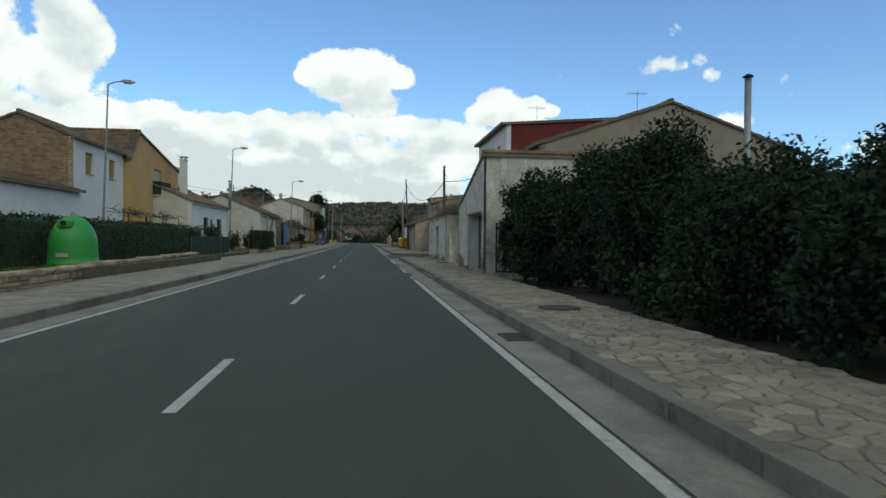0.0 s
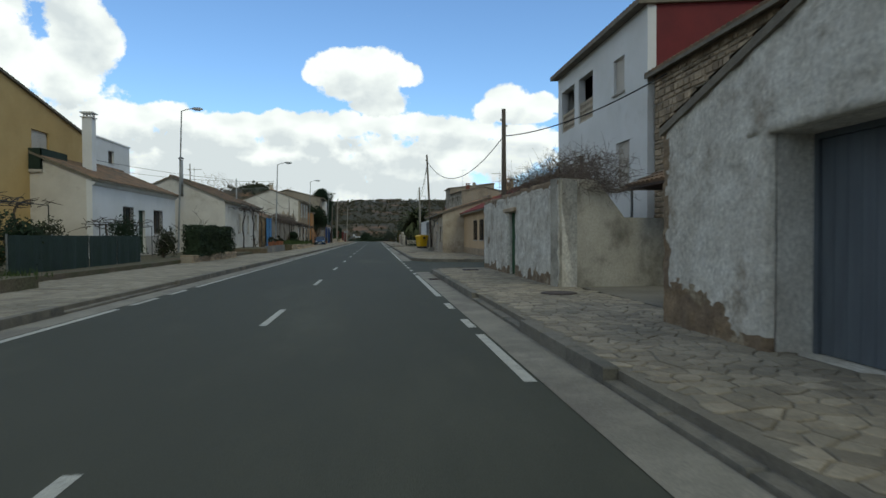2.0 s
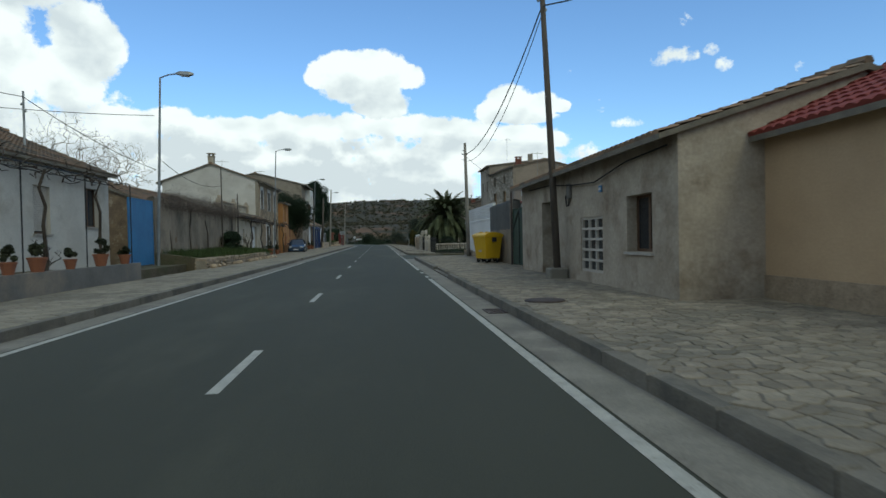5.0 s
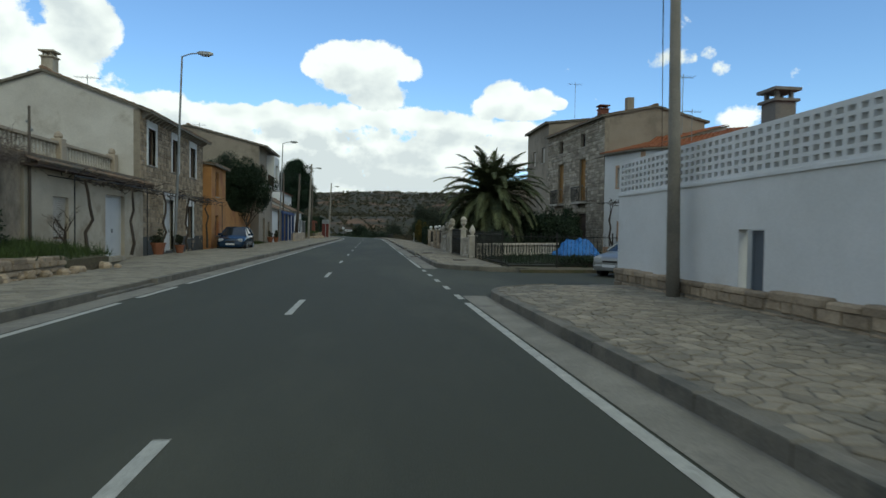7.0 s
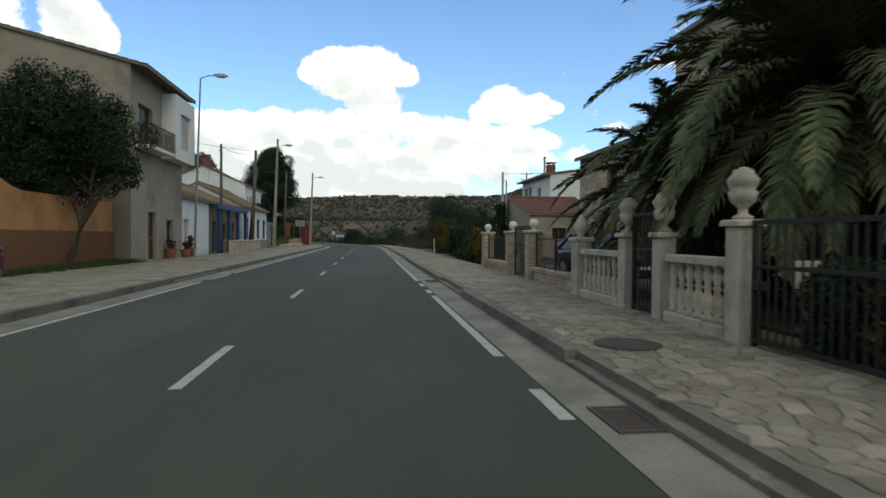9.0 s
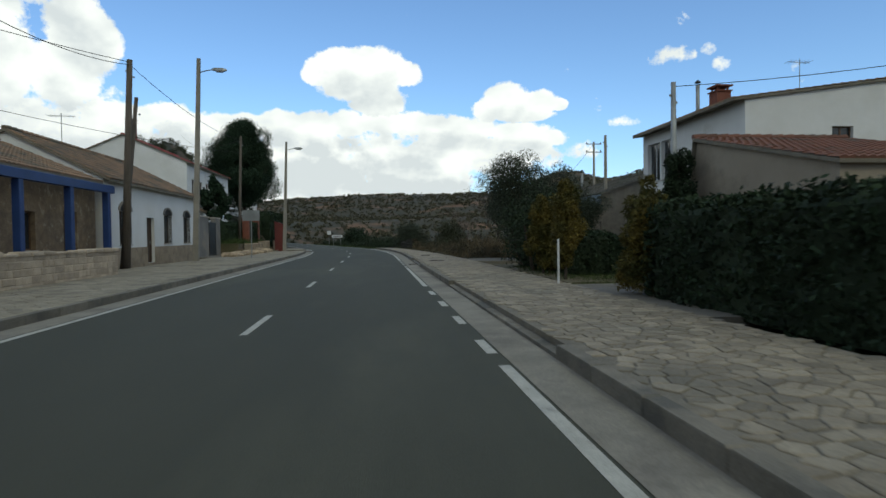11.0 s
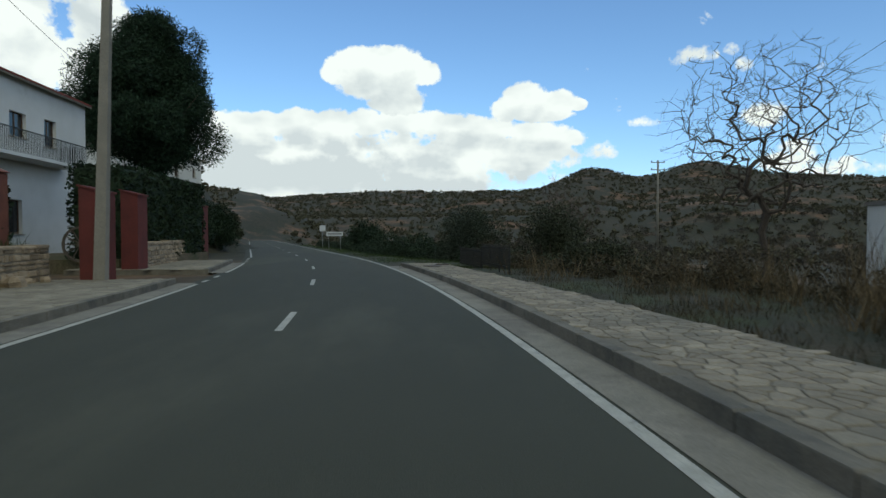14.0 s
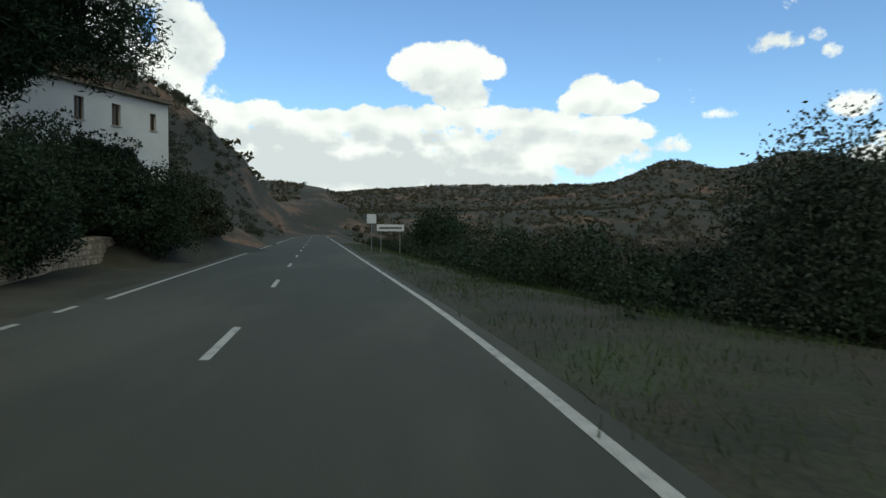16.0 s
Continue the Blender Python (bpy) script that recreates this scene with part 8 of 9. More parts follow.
def palm(x, y, z, trunk_h, seed, fronds=70, length=3.2):
    t = thing("palm_tree", x, y, z, "bushy date palm with drooping grey-green fronds", "tree", "palms")
    g = Geo()
    rings = []
    for k in range(9):
        zz = trunk_h * k / 8
        r = 0.26 + 0.05 * (k % 2) + 0.05 * (1 - k / 8)
        rings.append([(r * math.cos(2 * math.pi * j / 10), r * math.sin(2 * math.pi * j / 10), zz - 0.2 * (k == 0)) for j in range(10)])
    g.loft(rings)
    g.ob("trunk", BARK, t)
    rs = random.Random(seed)
    V, F, RV = [], [], Geo()
    for k in range(fronds):
        az = k * 2.399 + rs.uniform(-0.25, 0.25)
        s = k / fronds
        rise = radians(80 - 105 * s ** 0.85 + rs.uniform(-10, 10))
        L = length * rs.uniform(0.85, 1.1) * (0.72 if s < 0.12 else 0.88 if s < 0.3 else 1.0)
        p = Vector((0, 0, trunk_h + 0.3 * (1 - s)))
        d = Vector((math.cos(az) * math.cos(rise), math.sin(az) * math.cos(rise), math.sin(rise)))
        n = 16
        sag = rs.uniform(0.06, 0.13)
        pts = [p]
        for j in range(n):
            d = (d + Vector((0, 0, -sag * (0.35 + 1.5 * j / n)))).normalized()
            p = p + d * L / n
            pts.append(p)
        RV.tube(pts, [0.028 * (1 - 0.88 * j / n) for j in range(n + 1)], 4)
        for j in range(2, n + 1):
            e = (pts[j] - pts[j - 1]).normalized()
            side = e.cross(Vector((0, 0, 1)))
            side = side.normalized() if side.length > 1e-3 else Vector((math.sin(az), -math.cos(az), 0))
            lift = side.cross(e)
            for h in (0.0, 0.2, 0.4, 0.6, 0.8):
                q = pts[j - 1] + (pts[j] - pts[j - 1]) * h
                u = (j + h) / (n + 1)
                ll = length * 0.155 * math.sin(math.pi * min(1, 0.16 + 0.8 * u)) * rs.uniform(0.8, 1.15) + 0.06
                for sg in (-1, 1):
                    a = (side * sg * rs.uniform(0.6, 0.95) + e * (0.55 + 0.5 * u) + lift * rs.uniform(0.0, 0.4)).normalized()
                    mid = q + a * ll * 0.55
                    tip = mid + (a + Vector((0, 0, -0.5))).normalized() * ll * 0.45
                    w = e * 0.034
                    b = len(V)
                    V.extend([tuple(q - w), tuple(q + w), tuple(mid + w * 0.7), tuple(mid - w * 0.7), tuple(tip)])
                    F.extend([(b, b + 1, b + 2, b + 3), (b + 3, b + 2, b + 4)])
    RV.ob("frond_midrib", LEAF_PALM, t)
    from_arrays("frond_leaf", V, F, LEAF_PALM, t)
    # dry skirt of old fronds
    g = Geo()
    for k in range(26):
        az = rs.uniform(0, 6.3)
        r0 = 0.3
        pts = [Vector((math.cos(az) * r0, math.sin(az) * r0, trunk_h - 0.1)), Vector((math.cos(az) * (r0 + 0.35), math.sin(az) * (r0 + 0.35), trunk_h - 0.35)), Vector((math.cos(az) * (r0 + 0.45), math.sin(az) * (r0 + 0.45), trunk_h - rs.uniform(1.0, 1.8)))]
        g.tube(pts, [0.03, 0.05, 0.015], 4)
    g.ob("dry_skirt", LEAF_DRY, t)
    return t


palm(8.3, 107.6, 0.0, 3.3, 1, 130, 3.7)
palm(8.5, 112.0, 0.0, 2.3, 2, 90, 3.2)


for k, (x, y, w, h) in enumerate(((8.2, 104.6, 1.6, 1.5), (10.8, 107.4, 2.6, 2.6), (11.9, 105.9, 2.0, 2.2), (8.0, 109.8, 2.0, 1.6), (11.4, 110.2, 2.4, 2.8))):
    bush("garden_shrub", "dark overgrown shrub in the shade of the palms", x, y, 0.05, w, w, h, LEAF_DARK if k % 2 else LEAF_HEDGE, 480 + k, 9000, 0.055, "shrub", group="shaded shrubs")


# dark planted bed and ivy between the railing and the stone house
SOIL = material("damp_garden_soil", (0.045, 0.038, 0.026), (0.026, 0.028, 0.016), 0.9, 18, 0.4, 0.95, 0.7)
g = Geo()
g.prism([(6.25, 94.3), (13.3, 93.4), (16.5, 102.4), (15.6, 106.0), (14.6, 112.0), (7.0, 112.0)], 2, 0.0, 0.16)
tagged(g.ob("garden_bed", SOIL), "dark damp planted bed behind an iron railing", "garden", kind="structure")
for k, (x, y, w, d, h) in enumerate(((13.9, 110.6, 1.8, 3.0, 3.1), (13.6, 114.0, 1.8, 3.6, 3.4), (13.0, 107.2, 1.8, 1.6, 1.7), (12.6, 96.4, 2.2, 1.6, 1.3), (14.0, 98.4, 1.6, 1.6, 1.2))):
    bush("garden_shrub", "dark ivy-covered shrub before a stone house" if k < 3 else "dark shrub behind an iron railing", x, y, 0.12, w, d, h, LEAF_DARK, 520 + k, 15000, 0.05, "shrub", low=0.0, group="shaded shrubs")


# ---- rough growth: scrub, dry grass and far woods
def tufts(name, label, mat, spots, height, blades, seed, spread=0.35, width=0.012):
    """Upright thin blades round many spots (x, y, z, scale): one object of stuff."""
    rs = np.random.RandomState(seed)
    spots = np.asarray(spots, float)
    n = len(spots) * blades
    s = np.repeat(spots, blades, 0)
    base = s[:, :3] + np.c_[rs.normal(scale=spread, size=(n, 2)) * s[:, 3:4], np.full(n, -0.03)]
    lean = rs.normal(scale=0.35, size=(n, 2))
    hgt = height * s[:, 3] * rs.uniform(0.45, 1.15, n)
    tip = base + np.c_[lean * hgt[:, None], hgt]
    a = rs.uniform(0, math.pi, n)
    w = np.c_[np.cos(a), np.sin(a), np.zeros(n)] * (width * s[:, 3] * rs.uniform(0.6, 1.6, n))[:, None]
    v = np.stack([base - w, base + w, tip], 1).reshape(-1, 3)
    o = from_arrays(name, v.round(4), np.arange(n * 3).reshape(-1, 3), mat)
    return tagged(o, label, "grass", kind="stuff")


def scatter(n, seed, area, keep=None):
    rs = np.random.RandomState(seed)
    x0, x1, y0, y1 = area
    out = []
    for _ in range(n * 4):
        x, y = rs.uniform(x0, x1), rs.uniform(y0, y1)
        if keep is None or keep(x, y):
            out.append((x, y, terrain(x, y), rs.uniform(0.6, 1.4)))
        if len(out) >= n:
            break
    return out


def scrub(name, label, mat, spots, size, count, leaf, seed, category="bushes"):
    """Low bushes too many to count, as one object."""
    rs = np.random.RandomState(seed)
    c, r = [], []
    for x, y, z, s in spots:
        for _ in range(5):
            d = rs.normal(scale=0.42, size=3) * size * s
            c.append((x + d[0], y + d[1], z + abs(d[2]) * 0.8 + size * s * 0.35))
            r.append(size * s * rs.uniform(0.25, 0.5))
    return tagged(leaves(c, r, count, leaf, seed, 0.9, mat, name), label, category, kind="stuff")


off_road = lambda x, y: x - cx(y)
tufts("dry_grass", "dry yellow grass on the valley side", LEAF_DRY, scatter(420, 401, (5.6, 24, 157, 232), lambda x, y: off_road(x, y) > (6.6 if y < 187 else 5.2)), 0.75, 26, 402)
tufts("dry_grass", "tall dead weeds by a ruined building", LEAF_DRY, scatter(200, 403, (8.5, 16, 158, 180), lambda x, y: off_road(x, y) > 6.8), 1.35, 30, 404, 0.3, 0.008)
tufts("garden_weeds", "low dark weeds in a planted bed", LEAF_HEDGE, [(x, y, 0.15, s) for x, y, _, s in scatter(420, 441, (6.5, 14.2, 94.8, 105.5))], 0.2, 36, 442, 0.28, 0.012)
tufts("verge_grass", "short green grass on the road verge", LEAF_GRASS, scatter(1500, 405, (-14, 12, 187, 245), lambda x, y: 3.7 < off_road(x, y) < 8.5), 0.16, 40, 406, 0.3, 0.008)
tufts("bank_grass", "green weeds on a bank before a plaster wall", LEAF_GRASS, [(x, y, 0.5 + 0.12 * (-6.6 - x), s) for x, y, _, s in scatter(420, 407, (-8.8, -6.7, 76.4, 92))], 0.3, 44, 408, 0.25, 0.01)
tufts("bank_grass", "green weeds along garden walls", LEAF_GRASS, [(x, y, 0.4, s) for x, y, _, s in scatter(260, 409, (-9, -6.6, -10, 30))], 0.16, 30, 410, 0.25, 0.01)
tufts("bank_grass", "green weeds at the foot of an orange wall", LEAF_GRASS, [(x, y, 0.14, s) for x, y, _, s in scatter(260, 417, (-9.2, -8.3, 115.5, 127))], 0.2, 40, 418, 0.2, 0.009)
tufts("lawn", "short green lawn before a house", LEAF_GRASS, [(x, y, 0.1, s) for x, y, _, s in scatter(900, 413, (7.0, 12.4, 140.4, 148.4))], 0.09, 40, 414, 0.3, 0.008)
tufts("dry_grass", "low dry and green grass on waste ground", LEAF_DRYBUSH, scatter(900, 415, (5.4, 12, 157, 192), lambda x, y: off_road(x, y) > 5.7), 0.22, 40, 416, 0.3, 0.008)
tufts("bank_grass", "weeds on stony terraces", LEAF_GRASS, [(x, y, 0.95, s) for x, y, _, s in scatter(160, 411, (-9.5, -8.4, 171.8, 180.3))], 0.35, 40, 412, 0.25, 0.01)
scrub("scrub", "olive-brown scrub bushes on the valley side", LEAF_SHRUB, scatter(520, 421, (6, 60, 158, 300), lambda x, y: off_road(x, y) > (8.4 if y < 190 else 7.0) and not (8 < x < 16 and 165 < y < 190)), 1.0, 150000, 0.06, 422)
scrub("scrub", "dry brown twiggy bushes beside the pavement", LEAF_DRYBUSH, scatter(330, 425, (6, 24, 158, 215), lambda x, y: off_road(x, y) > (6.6 if y < 190 else 7.0) and math.hypot(x - 13.5, y - 182.7) > 3.5), 0.6, 110000, 0.045, 426)
scrub("scrub", "dark bushes on the steep bank above the road", LEAF_SHRUB, scatter(520, 423, (-70, -8, 204, 310), lambda x, y: -34 < off_road(x, y) < -6.5), 1.0, 120000, 0.085, 424)
bush("evergreen_bush", "dark bush in the thicket beyond the railing", 9.0, 186.0, -0.8, 3.0, 4.0, 2.2, LEAF_SHRUB, 437, 9000, 0.05)
bush("evergreen_bush", "dark weeds and ivy below a plaster wall", -8.5, 88.6, 0.6, 1.2, 3.6, 1.5, LEAF_DARK, 439, 9000, 0.045)
for k, (y, w, h) in enumerate(((105.1, 0.9, 1.05), (104.1, 0.95, 1.25), (103.1, 0.9, 1.1), (102.4, 0.7, 0.8))):
    bush("garden_shrub", "dark half-dry ivy shrub spilling over the pavement edge", 6.35, y, 0.1, w, 1.15, h, LEAF_DRYBUSH if k % 2 else LEAF_DARK, 438 + 7 * k, 12000, 0.035, "shrub", group="ivy shrubs")
bush("evergreen_bush", "big dark rounded bush beyond the railing", 6.0, 199.5, -1.0, 4.8, 5.0, 4.0, LEAF_OLIVE, 431, 46000, 0.042, low=0.0)
scrub("scrub", "dense dark shrubs on the bank below the verge", LEAF_HEDGE, scatter(150, 427, (-8, 16, 194, 255), lambda x, y: 5.8 < off_road(x, y) < 15), 0.9, 80000, 0.055, 428)
scrub("scrub", "taller dark shrubs down the bank", LEAF_DARK, scatter(60, 429, (-8, 18, 200, 260), lambda x, y: 8.0 < off_road(x, y) < 17), 1.7, 80000, 0.07, 430)
for k, (x, y, w, d, top) in enumerate(((-11.6, 203.5, 3.0, 5.0, 4.2), (-13.8, 208.0, 3.4, 5.5, 5.0), (-12.6, 212.5, 3.0, 5.0, 4.2), (-15.6, 214.0, 3.4, 5.0, 5.1), (-15.0, 221.0, 3.2, 5.0, 4.4))):
    z = max(0.2, terrain(x, y) - 0.1)
    bush("evergreen_bush", "dense dark bush on the steep bank", x, y, z, w, d, (top - z) * 0.92, LEAF_DARK if k % 2 == 0 else LEAF_HEDGE, 460 + k, 24000, 0.06, low=0.0, group="bank bushes")
bush("evergreen_bush", "dark hedge plants behind a side street railing", 8.9, 94.3, 0.0, 2.2, 0.9, 0.45, LEAF_HEDGE, 470, 9000, 0.05)
bush("evergreen_bush", "big dark rounded bush beyond the railing", 10.8, 198.0, -1.4, 4.2, 4.2, 4.4, LEAF_SHRUB, 432, 22000, 0.055)
bush("evergreen_bush", "dark round bush behind the road signs", -1.8, 236.0, -1.2, 5.2, 5.2, 4.6, LEAF_DARK, 433, 9000, 0.11)
bush("evergreen_bush", "dark bush on the slope above a stone wall", -13.5, 210.0, 1.0, 3.6, 7.0, 2.9, LEAF_DARK, 434, 14000, 0.09)
bush("evergreen_bush", "dark bush on the slope above a stone wall", -13.6, 219.0, 1.0, 3.0, 6.0, 2.4, LEAF_SHRUB, 435, 10000, 0.1)
scrub("woods", "far dark scrub woods over the hills", LEAF_FAR_LIFTED, scatter(15000, 441, (-420, 760, 290, 1080), lambda x, y: abs(off_road(x, y)) > 14 and math.hypot(x, y - 150) > 130), 2.0, 340000, 0.75, 442)
scrub("woods", "bare grey-brown valley woods", LEAF_BARE, scatter(1100, 443, (-20, 330, 215, 470), lambda x, y: off_road(x, y) > 14), 2.6, 150000, 0.28, 444)

# ---------------------------------------------------------------- balconies, parapets and other details
def balcony(x, y0, y1, z, out, side, mat, label, h=1.0, slab_mat=None, solid=False):
    """A balcony on a front at x; out metres deep towards the road."""
    t = thing("balcony", x, y0, z, label, "balcony")
    L, s = y1 - y0, -side
    g = Geo()
    g.box(min(0, s * out), max(0, s * out), 0, L, -0.14, 0.0)
    g.ob("slab", slab_mat or SILL, t)
    if solid:
        for q in ((s * out - 0.05, s * out + 0.0, 0, L), (min(0, s * out), max(0, s * out), 0, 0.05), (min(0, s * out), max(0, s * out), L - 0.05, L)):
            g = Geo()
            g.box(min(q[0], q[1]), max(q[0], q[1]), q[2], q[3], 0, h)
            g.ob("panel", mat, t)
        return t
    g = Geo()
    g.box(s * out - 0.02, s * out + 0.02, 0, L, h - 0.04, h)
    g.ob("rail", mat, t)
    b = Geo()
    b.box(-0.009, 0.009, -0.009, 0.009, 0, h - 0.04)
    me = b.mesh("bar")
    me.materials.append(mat)
    for k in range(int(L / 0.11) + 1):
        o = new("bar", me)
        o.parent = t
        o.location = (s * out, min(L, k * 0.11), 0)
    for k in range(int(out / 0.11)):
        for yy in (0.0, L):
            o = new("bar", me)
            o.parent = t
            o.location = (s * k * 0.11, yy, 0)
    return t


balcony(-15.3, 44.9, 47.4, 4.75, 0.6, -1, NETTING, "small balcony screened with dark green sheet", 1.05, SILL, True)
balcony(15.42, 111.2, 112.9, 3.5, 0.5, 1, IRON, "narrow iron balcony on a stone front")
balcony(15.07, 114.8, 116.5, 3.5, 0.5, 1, IRON, "narrow iron balcony on a stone front")
balcony(-8.6, 127.2, 130.4, 5.3, 0.7, -1, WOOD_DARK, "balcony with a dark timber rail", 0.95, WHITE)
balcony(-15.2, 184.6, 195.6, 4.75, 1.2, -1, IRON, "long iron balcony along a white house", 1.0, WHITE)

# jettied upper floor and its brick piers
t = thing("upper_bay", -8.6, 130.6, 5.1, "white jettied bay with a roller shutter", "bay")
g = Geo(-1)
panel(g, lambda u, d, w: (u, d - 0.7, w), 3.1, 0.0, 3.2, 0.7, [(0.8, 2.4, 0.6, 2.4)])
g.weld().ob("bay_wall", WHITE, t)
g = Geo(-1)
for k in range(24):
    g.box(0.82, 2.38, -0.55, -0.52, 0.6 + 0.075 * k, 0.6 + 0.075 * k + 0.067)
g.ob("roller_shutter", SHUTTER, t)

# parapet with balusters and a tiled edge over the low annex
t = thing("parapet", -9.0, 92.2, 3.5, "weathered terrace parapet with balusters and end piers", "parapet")
for u in (0.1, 4.4, 8.9):
    g = Geo(-1)
    g.bevel_box(u - 0.2, u + 0.2, 1.0, 1.4, 0.0, 1.05, 0.03)
    g.ob("pier", BEIGE, t)
    g = Geo(-1)
    g.lathe([(0.1, 1.05), (0.16, 1.12), (0.13, 1.25), (0.05, 1.32)], u, 1.2, 8)
    g.ob("ball", BEIGE, t)
for a, b in ((0.3, 4.2), (4.6, 8.7)):
    g = Geo(-1)
    g.box(a, b, 1.1, 1.3, 0.0, 0.12)
    g.ob("base", BEIGE, t)
    g = Geo(-1)
    g.box(a, b, 1.08, 1.32, 0.82, 0.92)
    g.ob("handrail", BEIGE, t)
    n = int((b - a) / 0.22)
    for k in range(n):
        o = new("baluster", BAL)
        o.parent = t
        o.location = (-1.2, a + (b - a) * (k + 0.5) / n, 0.12)
t = thing("tiled_canopy", -9.0, 92.2, 3.1, "narrow tiled canopy along a low front", "canopy")
g = Geo()
tiles(g, (0.45, -0.1, 0.12), (0, 1, 0), (-1, 0, 0.45), 9.4, 0.9)
g.ob("roof_tiles", TILE, t)
g = Geo()
g.box(-0.3, 0.42, -0.1, 9.3, 0.02, 0.1)
g.ob("board", WOOD_DARK, t)
# cornice brackets below the eaves of the stone-fronted house
t = thing("cornice", -9.2, 101.6, 6.3, "row of pale eave brackets on a stone front", "cornice")
for k in range(22):
    g = Geo()
    g.prism([(0.0, 0.0), (0.42, 0.28), (0.42, 0.38), (0.0, 0.38)], 1, 0.2 + 0.45 * k, 0.34 + 0.45 * k)
    g.ob("bracket", SILL, t)
# white window heads and jambs on the same front
for u0, u1, w0, w1 in ((0.9, 1.9, 4.3, 6.0), (4.3, 5.3, 4.3, 6.0), (7.4, 8.4, 4.3, 6.0), (3.2, 4.5, 0.15, 2.8), (6.9, 7.9, 0.8, 2.6)):
    t = thing("window_surround", -9.2, 101.6, 0.0, "white rendered window surround", "surround", "white surrounds")
    g = Geo(-1)
    for q in ((u0 - 0.18, u0, w0 - 0.05, w1 + 0.35), (u1, u1 + 0.18, w0 - 0.05, w1 + 0.35), (u0, u1, w1, w1 + 0.35)):
        g.box(q[0], q[1], -0.05, 0.1, q[2], q[3])
    g.weld().ob("surround_band", WHITE, t)

# pierced parapets in the terrace openings of the tall white house
for u0, u1 in ((4.6, 6.2), (6.7, 8.4)):
    t = thing("terrace_parapet", 10.0, 31.0, 0.0, "pierced concrete block parapet in a terrace opening", "parapet", "terrace parapets")
    g = Geo(1)
    holes = [(u0 + 0.08 + 0.26 * i, u0 + 0.24 + 0.26 * i, 6.0 + 0.24 * j, 6.14 + 0.24 * j) for i in range(int((u1 - u0) / 0.26)) for j in range(3)]
    panel(g, lambda u, d, w: (u, d + 0.06, w), u1, 5.9, 6.72, 0.12, holes, u0)
    g.weld().ob("block_screen", BEIGE, t)
# glazing bars of the grid window in the plaster house
t = thing("grid_window", 6.6, 57.5, 0.0, "window of fifteen small panes with white concrete bars", "window")
for k in range(4):
    g = Geo(1)
    u = 3.0 + 1.44 * k / 3
    g.box(u, u + 0.06, 0.03, 0.13, 0.4, 1.75)
    g.ob("mullion", SHUTTER, t)
for k in range(6):
    g = Geo(1)
    w = 0.4 + 1.29 * k / 5
    g.box(3.0, 4.5, 0.035, 0.125, w, w + 0.06)
    g.ob("glazing_bar", SHUTTER, t)
g = Geo(1)
g.box(3.0, 4.5, 0.09, 0.1, 0.4, 1.75)
g.ob("pane", PANE, t)
# meter box and vent on that front
t = thing("meter_box", 6.6, 62.75, 2.3, "grey electricity meter box on a plaster wall", "meter box")
g = Geo()
g.bevel_box(-0.1, 0.0, -0.11, 0.11, 0.0, 0.4, 0.02)
g.ob("box", GREY_WALL, t)
g = Geo()
g.tube([(-0.04, 0.0, 0.0), (-0.05, 0.05, -0.18), (-0.05, 0.2, -0.2), (-0.05, 0.3, 0.1)], 0.018, 6)
g.ob("conduit", RUBBER, t)
t = thing("pole_footing", 6.3, 63.15, 0.15, "small concrete footing round a pole", "footing")
g = Geo()
g.bevel_box(-0.25, 0.25, -0.25, 0.25, -0.1, 0.28, 0.04)
g.ob("block", CONCRETE, t)
g = Geo()
pts = [(6.55, 67.0, 2.85), (6.52, 64.5, 2.8), (6.5, 62.3, 2.62), (6.52, 60.8, 2.55), (6.52, 59.0, 2.8), (6.5, 57.2, 2.86)]
g.tube(pts, 0.018, 5)
tagged(g.ob("wall_cable", RUBBER), "sagging black cable along a plaster wall", "cable")

t = thing("wall_plaque", 6.58, 60.55, 2.3, "small blue and white enamel plaque on plaster", "plaque")
g = Geo()
g.bevel_box(-0.02, 0.012, -0.08, 0.08, 0.0, 0.15, 0.005)
g.ob("plate", DOOR_BLUE, t)
g = Geo()
g.box(-0.026, -0.021, -0.05, 0.05, 0.05, 0.1)
g.ob("bar", WHITE_METAL, t)

# porch in front of the stone house
t = thing("porch", 10.0, 26.4, 0.1, "small tiled porch on thin posts", "porch")
g = Geo()
tiles(g, (-1.5, -0.2, 2.55), (0, 1, 0), (1, 0, 0.4), 3.0, 1.6)
g.ob("roof_tiles", TILE, t)
g = Geo()
g.box(-1.5, 0.2, -0.2, 2.8, 2.46, 2.53)
g.ob("board", WOOD_DARK, t)
for y in (0.0, 2.6):
    g = Geo()
    g.tube([(-1.4, y, -0.1), (-1.4, y, 2.46)], 0.035, 6)
    g.ob("post", GALV, t)

# ruined block building in the rough grass
t = house("ruined_building", "abandoned low building of pale blocks with a blue band", "building", 1, 15.6, 162.0, 14.7, 8.0, 3.35, 1.4, STONE_MORTAR, TILE_GREY,
          front=[("hole", 4.6, 6.6, 0.2, 1.65), ("hole", 8.2, 9.3, 0.1, 1.85), ("hole", 10.9, 12.8, 0.45, 1.85)], roof="eaves", over=0.02, stones=(0.2, 0.75, 0.045, 0.03, 51, 0.2), stone_mat=BLOCK_OLD)
t.location.z = 0.3
g = Geo(1)
g.box(-0.05, 14.75, -0.09, -0.045, 2.82, 3.42)
tagged(g.ob("painted_band", material("faded_blue_paint", (0.22, 0.33, 0.45), (0.3, 0.36, 0.42), 1.0, 30, 0.15, 0.8, 0.2, stain=(0.12, 0.14, 0.17), stain_scale=1.3), t), "faded pale blue band")
g = Geo(1)
g.box(-0.08, 14.78, -0.14, -0.03, 2.74, 2.81)
